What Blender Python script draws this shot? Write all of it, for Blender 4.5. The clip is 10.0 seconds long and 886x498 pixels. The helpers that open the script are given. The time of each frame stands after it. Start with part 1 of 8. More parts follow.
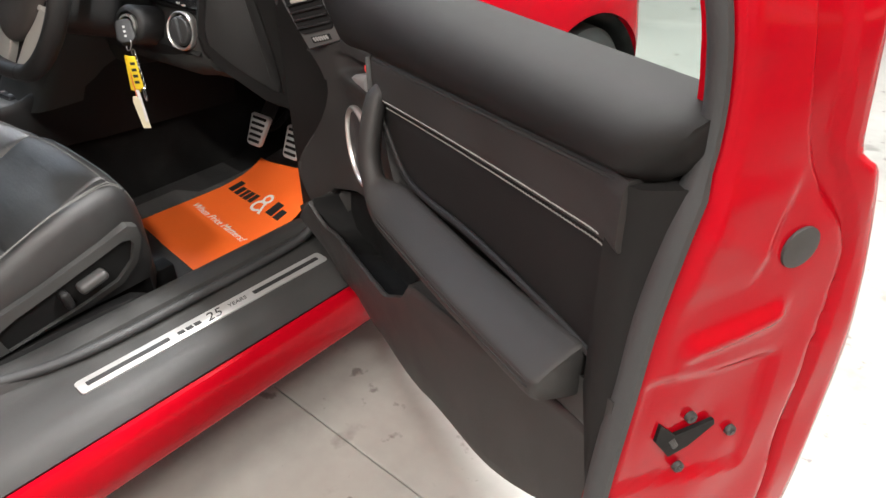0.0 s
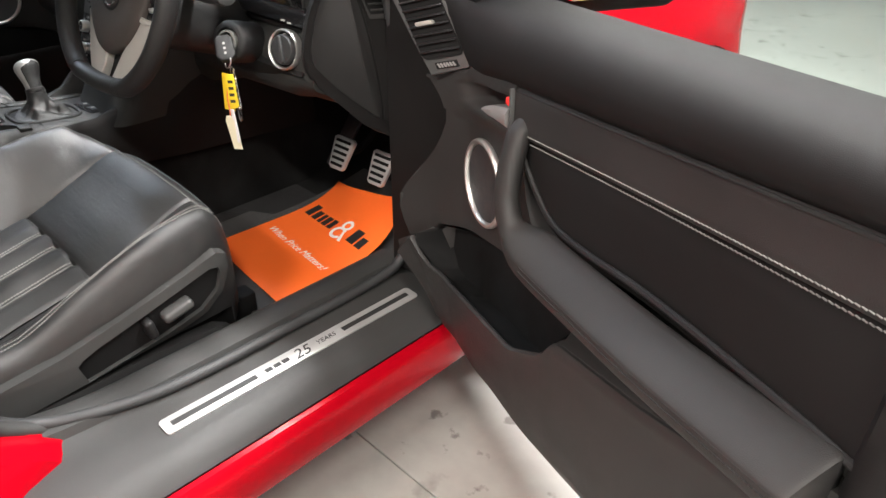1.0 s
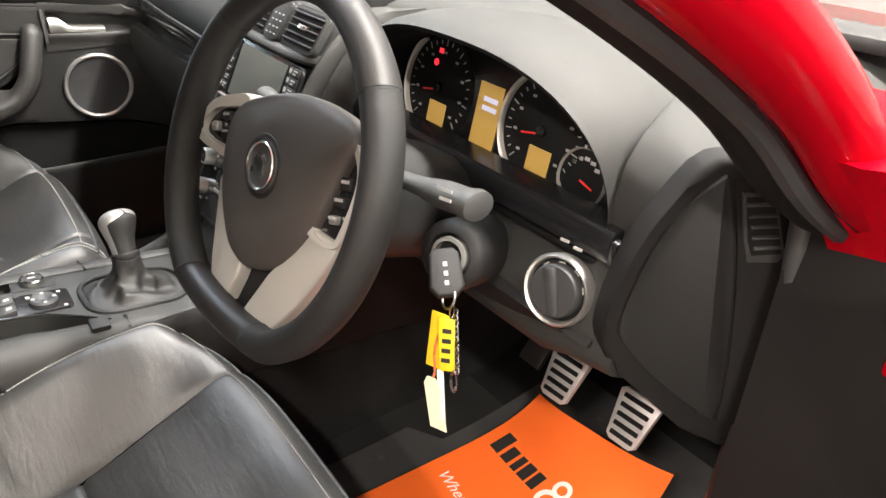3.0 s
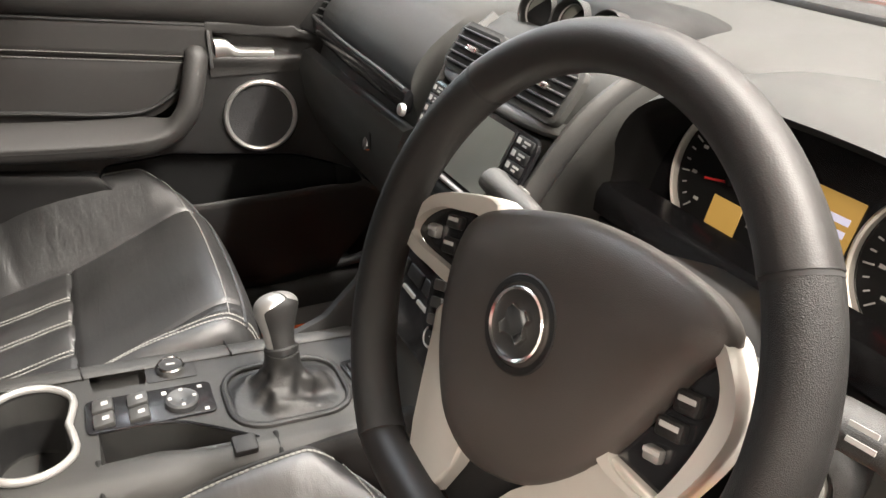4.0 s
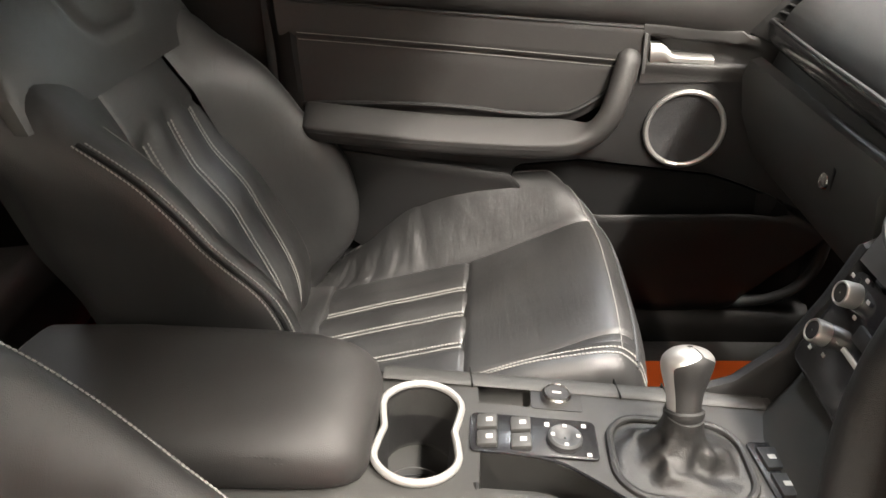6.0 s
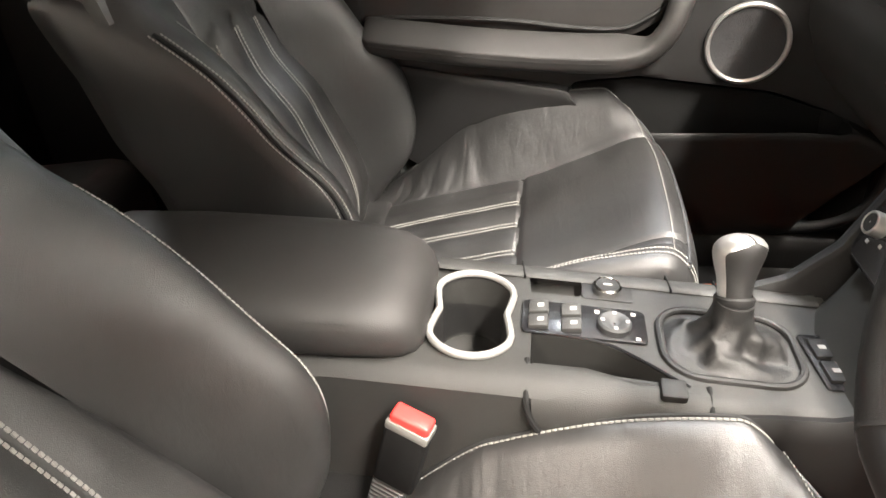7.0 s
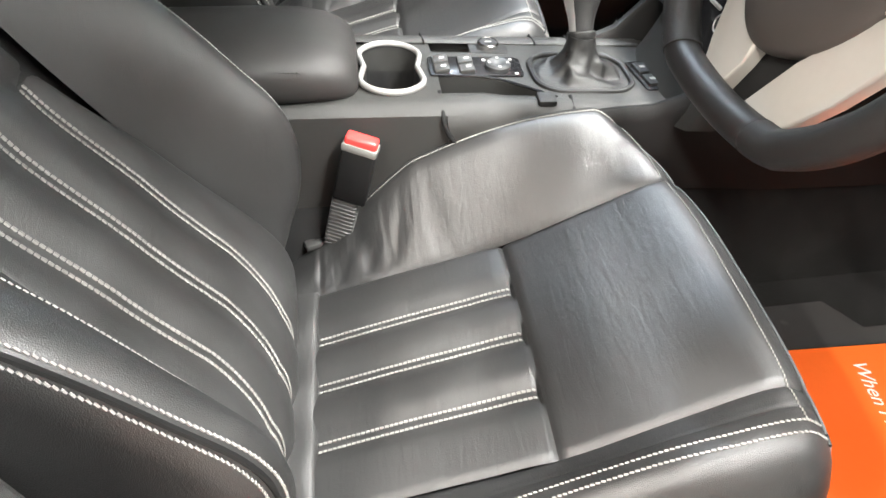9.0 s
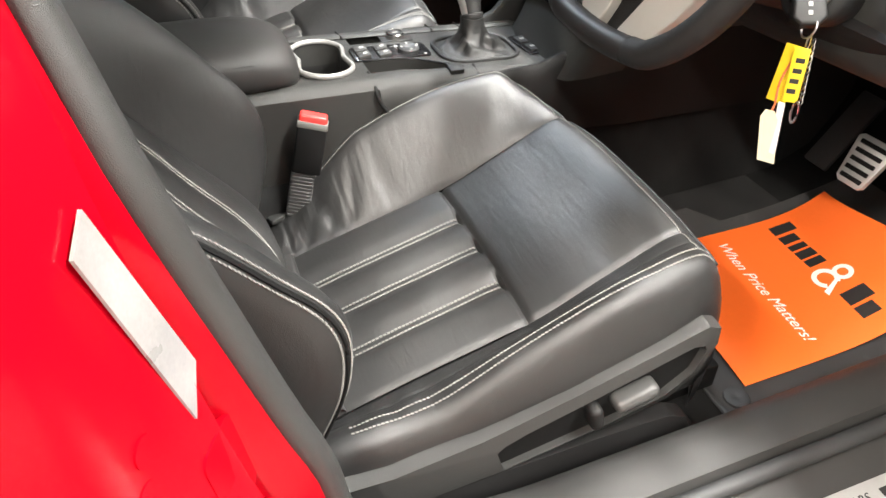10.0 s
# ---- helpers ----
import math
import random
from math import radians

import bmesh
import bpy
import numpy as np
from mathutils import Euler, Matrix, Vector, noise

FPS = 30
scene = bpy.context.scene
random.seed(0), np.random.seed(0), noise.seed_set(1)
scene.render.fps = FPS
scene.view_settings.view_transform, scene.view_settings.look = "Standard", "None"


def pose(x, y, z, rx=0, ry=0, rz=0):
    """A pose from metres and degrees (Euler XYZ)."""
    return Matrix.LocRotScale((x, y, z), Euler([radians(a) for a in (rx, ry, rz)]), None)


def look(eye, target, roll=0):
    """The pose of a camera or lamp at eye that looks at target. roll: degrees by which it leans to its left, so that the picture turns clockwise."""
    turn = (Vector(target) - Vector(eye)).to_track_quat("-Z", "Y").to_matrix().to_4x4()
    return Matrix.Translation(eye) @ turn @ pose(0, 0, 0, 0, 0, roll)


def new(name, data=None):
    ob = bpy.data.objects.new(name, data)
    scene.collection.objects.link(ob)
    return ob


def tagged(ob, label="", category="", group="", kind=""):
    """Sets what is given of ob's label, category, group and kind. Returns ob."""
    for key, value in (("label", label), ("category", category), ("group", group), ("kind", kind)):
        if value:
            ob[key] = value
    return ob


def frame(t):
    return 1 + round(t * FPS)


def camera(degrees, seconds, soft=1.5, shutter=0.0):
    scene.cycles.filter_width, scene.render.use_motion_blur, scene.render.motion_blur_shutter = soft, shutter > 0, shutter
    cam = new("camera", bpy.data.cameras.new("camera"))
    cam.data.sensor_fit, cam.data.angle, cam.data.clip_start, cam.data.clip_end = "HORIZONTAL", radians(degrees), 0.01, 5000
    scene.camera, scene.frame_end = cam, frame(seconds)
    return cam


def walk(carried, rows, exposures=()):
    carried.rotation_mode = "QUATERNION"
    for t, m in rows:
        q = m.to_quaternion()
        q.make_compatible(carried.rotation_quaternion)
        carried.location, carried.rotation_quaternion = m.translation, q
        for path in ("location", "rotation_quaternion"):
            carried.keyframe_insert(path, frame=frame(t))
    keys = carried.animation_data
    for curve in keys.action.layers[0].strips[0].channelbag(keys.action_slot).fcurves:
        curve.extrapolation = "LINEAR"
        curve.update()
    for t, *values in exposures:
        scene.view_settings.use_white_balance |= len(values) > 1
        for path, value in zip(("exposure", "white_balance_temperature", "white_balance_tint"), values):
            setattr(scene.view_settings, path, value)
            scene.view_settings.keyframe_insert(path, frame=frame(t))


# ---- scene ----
cam = camera(64.3, 10.0)
PATH = [
    (0, (1.905, -0.541, 1.221), (0.806, 0.709, 0.112), -0.5),
    (0.5, (1.843, -0.603, 1.214), (0.721, 0.644, 0.125), 0.4),
    (1, (1.72, -0.568, 1.201), (0.55, 0.656, 0.137), 0.9),
    (1.5, (1.572, -0.476, 1.199), (0.345, 0.721, 0.168), 1.6),
    (2, (1.393, -0.431, 1.193), (0.137, 0.755, 0.184), 2.3),
    (2.2, (1.29, -0.414, 1.192), (0.022, 0.765, 0.191), 2.6),
    (3.3, (0.889, -0.25, 1.182), (-0.522, 0.778, 0.206), 3.2),
    (3.5, (0.825, -0.242, 1.175), (-0.616, 0.747, 0.202), 3.6),
    (4, (0.663, -0.246, 1.167), (-0.882, 0.567, 0.19), 2.9),
    (4.5, (0.565, -0.242, 1.148), (-1.104, 0.298, 0.187), 1.0),
    (5, (0.514, -0.246, 1.151), (-1.22, 0.038, 0.196), 0.0),
    (5.5, (0.51, -0.274, 1.162), (-1.244, -0.233, 0.201), -1.3),
    (5.7, (0.519, -0.284, 1.16), (-1.232, -0.336, 0.196), -2.0),
    (6.8, (0.58, -0.297, 1.108), (-1.099, -0.566, 0.055), -3.7),
    (7, (0.597, -0.294, 1.098), (-1.061, -0.579, 0.017), -3.9),
    (7.5, (0.659, -0.312, 1.08), (-0.957, -0.565, -0.071), -3.4),
    (8, (0.741, -0.312, 1.071), (-0.831, -0.495, -0.152), -3.3),
    (8.5, (0.827, -0.312, 1.05), (-0.712, -0.385, -0.225), -3.1),
    (9, (0.894, -0.393, 1.09), (-0.582, -0.249, -0.253), -1.7),
    (9.5, (0.987, -0.454, 1.093), (-0.482, -0.143, -0.227), -2.3),
    (10, (1.09, -0.56, 1.115), (-0.36, -0.046, -0.163), -2.0),
]
walk(cam, [(t, look(eye, target, roll)) for t, eye, target, roll in PATH],
     ((0, -0.9, 5900, 10), (1, -0.7, 5900, 10), (2, -0.15, 6000, 10), (4, -0.2, 6450, 12), (5.0, -0.15, 6500, 12), (5.5, -0.05, 6550, 12), (7.5, 0.42, 6500, 12), (8.5, 0.38, 6100, 9), (9.5, 0.18, 5900, 8), (10, -0.03, 6100, 9)))

# ---- world and lights ----
world = bpy.data.worlds.new("garage_air")
scene.world = world
world.use_nodes = True
world.node_tree.nodes["Background"].inputs[0].default_value = (0.75, 0.87, 1.0, 1)
world.node_tree.nodes["Background"].inputs[1].default_value = 0.004


def area_light(name, m, sx, sy, watts, colour):
    data = bpy.data.lights.new(name, "AREA")
    data.shape, data.size, data.size_y, data.energy, data.color = "RECTANGLE", sx, sy, watts, colour
    ob = new(name, data)
    ob.matrix_basis = m
    return ob


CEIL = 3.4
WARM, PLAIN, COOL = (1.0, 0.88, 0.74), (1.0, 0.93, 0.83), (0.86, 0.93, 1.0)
# assumed battens out of view, set to brighten the car: place, power, colour, length
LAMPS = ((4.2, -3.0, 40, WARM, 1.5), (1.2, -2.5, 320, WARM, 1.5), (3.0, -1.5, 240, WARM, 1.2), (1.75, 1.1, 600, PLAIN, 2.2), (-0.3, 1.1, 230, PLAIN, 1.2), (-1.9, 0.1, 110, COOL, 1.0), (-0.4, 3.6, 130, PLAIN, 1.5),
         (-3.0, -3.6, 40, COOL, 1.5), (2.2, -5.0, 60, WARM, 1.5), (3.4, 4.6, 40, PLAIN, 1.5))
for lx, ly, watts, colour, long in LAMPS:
    area_light("unseen_ceiling_lamp", pose(lx, ly, CEIL - 0.14), long - 0.05, 0.16, watts, colour)
# added cool light through an unseen opening on the passenger side
area_light("added_side_daylight", look((-6.3, 0.4, 1.5), (0, 0.4, 1.2)), 4.4, 2.6, 90, (0.8, 0.9, 1.0))


# ---- materials ----
def mat(name, colour, rough=0.5, metal=0.0, vary=0.12, vscale=6.0, bump=0.0, bscale=400.0, coat=0.0, spec=0.5, rvar=0.1,
        kind="noise", bump2=0.0, bscale2=20.0, emit=None, sheen=0.0):
    m = bpy.data.materials.new(name)
    m.use_nodes = True
    nt = m.node_tree
    b = nt.nodes["Principled BSDF"]
    b.inputs["Metallic"].default_value = metal
    b.inputs["Specular IOR Level"].default_value = spec
    b.inputs["Coat Weight"].default_value = coat
    b.inputs["Coat Roughness"].default_value = 0.04
    b.inputs["Sheen Weight"].default_value = sheen
    co = nt.nodes.new("ShaderNodeTexCoord")
    n1 = nt.nodes.new("ShaderNodeTexNoise")
    n1.inputs["Scale"].default_value, n1.inputs["Detail"].default_value = vscale, 6
    nt.links.new(co.outputs["Object"], n1.inputs["Vector"])
    n2 = nt.nodes.new("ShaderNodeTexNoise")
    n2.inputs["Scale"].default_value, n2.inputs["Detail"].default_value = vscale * 14, 3
    nt.links.new(co.outputs["Object"], n2.inputs["Vector"])
    mix = nt.nodes.new("ShaderNodeMath")
    mix.operation = "MULTIPLY_ADD"
    mix.inputs[1].default_value, = (0.35,)
    nt.links.new(n2.outputs["Fac"], mix.inputs[0])
    nt.links.new(n1.outputs["Fac"], mix.inputs[2])
    ramp = nt.nodes.new("ShaderNodeMapRange")
    ramp.inputs["From Min"].default_value, ramp.inputs["From Max"].default_value = 0.35, 1.0
    ramp.inputs["To Min"].default_value, ramp.inputs["To Max"].default_value = 1 - vary, 1 + vary
    nt.links.new(mix.outputs[0], ramp.inputs["Value"])
    mul = nt.nodes.new("ShaderNodeVectorMath")
    mul.operation = "SCALE"
    mul.inputs[0].default_value = colour
    nt.links.new(ramp.outputs["Result"], mul.inputs["Scale"])
    nt.links.new(mul.outputs["Vector"], b.inputs["Base Color"])
    rr = nt.nodes.new("ShaderNodeMapRange")
    rr.inputs["From Min"].default_value, rr.inputs["From Max"].default_value = 0.3, 0.75
    rr.inputs["To Min"].default_value, rr.inputs["To Max"].default_value = max(rough - rvar, 0.02), min(rough + rvar, 1)
    nt.links.new(n1.outputs["Fac"], rr.inputs["Value"])
    nt.links.new(rr.outputs["Result"], b.inputs["Roughness"])
    last = None
    if bump:
        t = nt.nodes.new("ShaderNodeTexVoronoi" if kind == "voronoi" else "ShaderNodeTexNoise")
        t.inputs["Scale"].default_value = bscale
        nt.links.new(co.outputs["Object"], t.inputs["Vector"])
        bp = nt.nodes.new("ShaderNodeBump")
        bp.inputs["Strength"].default_value, bp.inputs["Distance"].default_value = bump, 0.0006
        nt.links.new(t.outputs[0], bp.inputs["Height"])
        last = bp
    if bump2:
        t = nt.nodes.new("ShaderNodeTexNoise")
        t.inputs["Scale"].default_value, t.inputs["Detail"].default_value = bscale2, 4
        nt.links.new(co.outputs["Object"], t.inputs["Vector"])
        bp = nt.nodes.new("ShaderNodeBump")
        bp.inputs["Strength"].default_value, bp.inputs["Distance"].default_value = bump2, 0.006
        nt.links.new(t.outputs[0], bp.inputs["Height"])
        if last:
            nt.links.new(last.outputs["Normal"], bp.inputs["Normal"])
        last = bp
    if last:
        nt.links.new(last.outputs["Normal"], b.inputs["Normal"])
    if emit:
        b.inputs["Emission Color"].default_value = (*emit[0], 1)
        b.inputs["Emission Strength"].default_value = emit[1]
    return m


def glass_mat(name, tint, rough=0.0):
    m = bpy.data.materials.new(name)
    m.use_nodes = True
    nt = m.node_tree
    b = nt.nodes["Principled BSDF"]
    b.inputs["Base Color"].default_value = (*tint, 1)
    b.inputs["Transmission Weight"].default_value = 1.0
    b.inputs["Roughness"].default_value, b.inputs["IOR"].default_value = rough, 1.02
    return m


LEATHER = mat("black_leather", (0.017, 0.017, 0.0170), 0.44, spec=0.7, bump=0.4, bscale=1000, kind="voronoi", vary=0.22, vscale=9, bump2=0.16, bscale2=26, rvar=0.08)
NAPPA = mat("smooth_black_leather", (0.018, 0.0177, 0.0174), 0.45, spec=0.8, bump=0.35, bscale=1100, kind="voronoi", vary=0.25, vscale=7, bump2=0.14, bscale2=21, rvar=0.10)
DOORL = mat("matt_door_leather", (0.021, 0.0200, 0.0193), 0.54, spec=0.34, bump=0.3, bscale=1100, kind="voronoi", vary=0.2, vscale=8, rvar=0.07)
TRIM = mat("grained_black_plastic", (0.010, 0.0098, 0.0098), 0.52, spec=0.36, bump=0.5, bscale=1300, kind="voronoi", vary=0.14, vscale=8, rvar=0.07)
SOFT = mat("soft_touch_black_vinyl", (0.0095, 0.0090, 0.0088), 0.66, spec=0.14, bump=0.25, bscale=1500, kind="voronoi", vary=0.12, vscale=5, rvar=0.06)
DASH = mat("charcoal_dash_skin", (0.024, 0.0242, 0.0228), 0.66, spec=0.30, bump=0.25, bscale=1500, kind="voronoi", vary=0.1, vscale=5, rvar=0.06)
GREYPL = mat("grey_satin_plastic", (0.15, 0.15, 0.14), 0.38, vary=0.08, vscale=8, bump=0.2, bscale=1400)
SEATPL = mat("dark_grey_seat_plastic", (0.034, 0.034, 0.033), 0.50, spec=0.38, vary=0.1, vscale=8, bump=0.4, bscale=1300, kind="voronoi")
SILVER = mat("silver_paint", (0.50, 0.48, 0.44), 0.34, metal=0.4, vary=0.06, vscale=9, rvar=0.06)
RINGGREY = mat("satin_ring_grey", (0.30, 0.295, 0.285), 0.36, metal=0.4, vary=0.06, vscale=9, rvar=0.06)
ALU = mat("brushed_aluminium", (0.62, 0.62, 0.61), 0.42, metal=0.6, vary=0.1, vscale=12, rvar=0.1)
PADDLE = mat("satin_grey_paint", (0.26, 0.25, 0.245), 0.34, metal=0.25, vary=0.06, vscale=9, rvar=0.05)
RIML = mat("rim_leather", (0.011, 0.0100, 0.0096), 0.50, spec=0.35, bump=0.12, bscale=1100, kind="voronoi", vary=0.15, vscale=8, rvar=0.06)
PADVINYL = mat("grained_pad_vinyl", (0.046, 0.040, 0.036), 0.46, spec=0.55, bump=0.25, bscale=1500, kind="voronoi", vary=0.12, vscale=5, rvar=0.06)
RINGM = mat("satin_metal", (0.62, 0.61, 0.59), 0.36, metal=0.88, vary=0.08, vscale=12, rvar=0.06)
CHROME = mat("chrome", (0.7, 0.69, 0.67), 0.2, metal=1.0, vary=0.04, rvar=0.04)
GLOSS = mat("gloss_black", (0.010, 0.010, 0.011), 0.22, coat=0.15, vary=0.1, rvar=0.05)
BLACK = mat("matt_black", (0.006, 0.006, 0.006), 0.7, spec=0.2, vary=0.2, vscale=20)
RUBBER = mat("black_rubber", (0.028, 0.029, 0.030), 0.6, vary=0.15, vscale=12, bump=0.3, bscale=500)
CARPET = mat("black_carpet", (0.007, 0.007, 0.007), 0.95, spec=0.1, vary=0.5, vscale=26, bump=1.0, bscale=900, sheen=0.15)
MATCAR = mat("black_mat_pile", (0.012, 0.012, 0.0125), 0.9, vary=0.45, vscale=9, bump=1.0, bscale=1100, sheen=0.25)
RED = mat("red_body_paint", (0.32, 0.0007, 0.0065), 0.15, coat=0.04, spec=0.10, vary=0.05, vscale=5, rvar=0.05)
REDPL = mat("red_plastic", (0.75, 0.04, 0.035), 0.35, vary=0.08)
ORANGE = mat("orange_paper", (0.93, 0.155, 0.018), 0.55, vary=0.05, vscale=9, bump=0.25, bscale=160, bump2=0.25, bscale2=7)
WHITE = mat("white_print", (0.82, 0.8, 0.78), 0.5, vary=0.05)
INK = mat("black_print", (0.02, 0.02, 0.02), 0.5, vary=0.1)
THREAD = mat("pale_grey_thread", (0.205, 0.20, 0.188), 0.75, vary=0.2, vscale=60)
THREAD2 = mat("dull_grey_thread", (0.21, 0.205, 0.195), 0.8, vary=0.2, vscale=60)
SEAM = mat("dark_seam", (0.010, 0.010, 0.010), 0.8, vary=0.1)
YELLOW = mat("yellow_plastic_tag", (0.85, 0.62, 0.02), 0.35, vary=0.1, vscale=30)
CREAM = mat("cream_card_tag", (0.82, 0.76, 0.55), 0.7, vary=0.08, vscale=40)
STEEL = mat("steel", (0.5, 0.5, 0.5), 0.3, metal=1.0, vary=0.12, vscale=30)
AMBER = mat("amber_display", (0.2, 0.12, 0.03), 0.3, emit=((0.95, 0.55, 0.13), 0.42))
LILAC = mat("lit_display_text", (0.3, 0.3, 0.3), 0.4, emit=((0.8, 0.75, 0.95), 0.75))
TELLTALE = mat("red_warning_light", (0.5, 0.02, 0.02), 0.4, emit=((1.0, 0.03, 0.05), 1.6))
LABELW = mat("printed_label_white", (0.32, 0.316, 0.308), 0.4, vary=0.10, vscale=40)
PLACARD = mat("smudged_placard_vinyl", (0.25, 0.245, 0.242), 0.35, vary=0.25, vscale=22)
SWGREY = mat("satin_switch_grey", (0.060, 0.060, 0.059), 0.36, vary=0.08, vscale=12)
ICON = mat("white_icon", (0.34, 0.335, 0.32), 0.5, vary=0.05)
SCREEN = mat("grey_glass_screen", (0.12, 0.125, 0.115), 0.22, vary=0.05)
TYRE = mat("tyre_rubber", (0.025, 0.025, 0.026), 0.75, vary=0.2, vscale=14)
WALLP = mat("painted_wall", (0.70, 0.70, 0.67), 0.8, vary=0.1, vscale=1.5, bump=0.2, bscale=60)
CEILP = mat("ceiling_sheet", (0.72, 0.72, 0.70), 0.8, vary=0.08, vscale=1.0)
# headlining lies out of view; kept dark to cut bounced light
HEADLINE = mat("headlining_cloth", (0.07, 0.07, 0.068), 0.95, vary=0.06, bump=0.4, bscale=700)
RACKST = mat("grey_blue_rack_steel", (0.22, 0.25, 0.28), 0.45, vary=0.12, vscale=5)
CARD = mat("brown_cardboard", (0.42, 0.27, 0.14), 0.8, vary=0.15, vscale=4)
ORWRAP = mat("orange_sheet", (0.8, 0.2, 0.08), 0.6, vary=0.15, vscale=3)
YELRAIL = mat("yellow_rail_paint", (0.75, 0.62, 0.06), 0.5, vary=0.1)
GREEN = mat("green_sign_paint", (0.02, 0.3, 0.08), 0.5, vary=0.05)
# glow of the added panel that sends in cool side light
DAYL = mat("added_daylight_glow", (0.8, 0.85, 0.9), 0.9, emit=((0.8, 0.9, 1.0), 3.5))
LAMPM = mat("lit_diffuser", (0.9, 0.9, 0.9), 0.6, emit=((1.0, 0.96, 0.9), 6.0))
MIRROR = mat("mirror_glass", (0.72, 0.75, 0.78), 0.01, metal=1.0, vary=0.0, rvar=0.0)
CLEAR = glass_mat("clear_glass", (0.93, 0.97, 0.95))
TINTED = glass_mat("tinted_side_glass", (0.72, 0.80, 0.76))
GRILLE = mat("speaker_grille", (0.022, 0.022, 0.023), 0.5, bump=1.0, bscale=420, kind="voronoi", vary=0.2, vscale=40)
PERF = mat("perforated_leather", (0.0095, 0.0092, 0.0090), 0.54, spec=0.35, bump=0.5, bscale=1700, kind="voronoi", vary=0.15, vscale=10, rvar=0.06)
LEVERPL = mat("console_satin_plastic", (0.026, 0.0258, 0.0245), 0.48, spec=0.28, vary=0.10, vscale=9, bump=0.5, bscale=1200, kind="voronoi", rvar=0.06)
GAITERL = mat("soft_gaiter_leather", (0.010, 0.0098, 0.0096), 0.50, spec=0.45, bump=0.5, bscale=1000, kind="voronoi", vary=0.2, vscale=12, bump2=0.3, bscale2=60, rvar=0.08)

# concrete: mottled, with dark drips and a fine sawn joint built apart
CONC = mat("worn_concrete", (0.30, 0.30, 0.28), 0.45, vary=0.25, vscale=1.6, bump=0.15, bscale=120, rvar=0.15)


def stains(material, rows):
    """Blotches of another colour over a material: scale, threshold from, to, most, colour."""
    nt = material.node_tree
    bs = nt.nodes["Principled BSDF"]
    co = nt.nodes.new("ShaderNodeTexCoord")
    src = bs.inputs["Base Color"].links[0].from_socket
    for sc, lo, hi, most, col in rows:
        t = nt.nodes.new("ShaderNodeTexNoise")
        t.inputs["Scale"].default_value, t.inputs["Detail"].default_value = sc, 5
        nt.links.new(co.outputs["Object"], t.inputs["Vector"])
        r = nt.nodes.new("ShaderNodeMapRange")
        r.inputs["From Min"].default_value, r.inputs["From Max"].default_value = lo, hi
        r.inputs["To Max"].default_value = most
        nt.links.new(t.outputs["Fac"], r.inputs["Value"])
        mx = nt.nodes.new("ShaderNodeMix")
        mx.data_type = "RGBA"
        nt.links.new(r.outputs["Result"], mx.inputs[0])
        nt.links.new(src, mx.inputs[6])
        mx.inputs[7].default_value = (*col, 1)
        src = mx.outputs[2]
    nt.links.new(src, bs.inputs["Base Color"])


def creases(material, sizes, strength, distance):
    """Fine stretched creases laid over the relief of a leather."""
    nt = material.node_tree
    bs = nt.nodes["Principled BSDF"]
    co = nt.nodes.new("ShaderNodeTexCoord")
    mp = nt.nodes.new("ShaderNodeMapping")
    mp.inputs["Scale"].default_value = sizes
    mp.inputs["Rotation"].default_value = (0.0, 0.0, 0.35)
    t = nt.nodes.new("ShaderNodeTexNoise")
    t.inputs["Scale"].default_value, t.inputs["Detail"].default_value, t.inputs["Distortion"].default_value = 1.0, 3, 0.6
    bp = nt.nodes.new("ShaderNodeBump")
    bp.inputs["Strength"].default_value, bp.inputs["Distance"].default_value = strength, distance
    nt.links.new(co.outputs["Object"], mp.inputs["Vector"])
    nt.links.new(mp.outputs["Vector"], t.inputs["Vector"])
    nt.links.new(t.outputs[0], bp.inputs["Height"])
    nt.links.new(bs.inputs["Normal"].links[0].from_socket, bp.inputs["Normal"])
    nt.links.new(bp.outputs["Normal"], bs.inputs["Normal"])


creases(NAPPA, (16.0, 95.0, 34.0), 0.18, 0.0035)
creases(LEATHER, (20.0, 70.0, 30.0), 0.12, 0.003)
stains(CONC, ((5.1, 0.62, 0.69, 0.7, (0.12, 0.115, 0.105)), (1.3, 0.50, 0.80, 0.5, (0.27, 0.26, 0.23)), (16.0, 0.64, 0.70, 0.8, (0.11, 0.10, 0.095)), (2.2, 0.58, 0.75, 0.5, (0.48, 0.48, 0.46))))
stains(MATCAR, ((7.0, 0.46, 0.70, 0.7, (0.042, 0.041, 0.040)), (60.0, 0.62, 0.75, 0.4, (0.07, 0.068, 0.065))))
stains(PLACARD, ((16.0, 0.50, 0.66, 0.6, (0.13, 0.135, 0.15)),))
stains(CARPET, ((9.0, 0.55, 0.8, 0.35, (0.03, 0.029, 0.028)),))


# ---- mesh helpers ----
def thing(name, base, label, category, group="", kind=""):
    ob = new(name)
    ob.empty_display_size = 0.05
    ob.matrix_basis = Matrix.Translation(base)
    return tagged(ob, label, category, group, kind)


def put_mesh(name, me, material, parent, label=""):
    me.materials.append(material)
    ob = new(name, me)
    if parent is not None:
        ob.parent = parent
        if parent.parent is None:
            ob.matrix_parent_inverse = parent.matrix_basis.inverted()
    if label:
        ob["label"] = label
    return ob


def part(name, bm, material, parent, label="", smooth=True, angle=40):
    bmesh.ops.recalc_face_normals(bm, faces=bm.faces)
    lim = radians(angle)
    for f in bm.faces:
        f.smooth = smooth
    if smooth:
        for e in bm.edges:
            if len(e.link_faces) == 2 and e.calc_face_angle(0) > lim:
                e.smooth = False
    me = bpy.data.meshes.new(name)
    bm.to_mesh(me)
    bm.free()
    return put_mesh(name, me, material, parent, label)


def V(*a):
    return Vector(a)


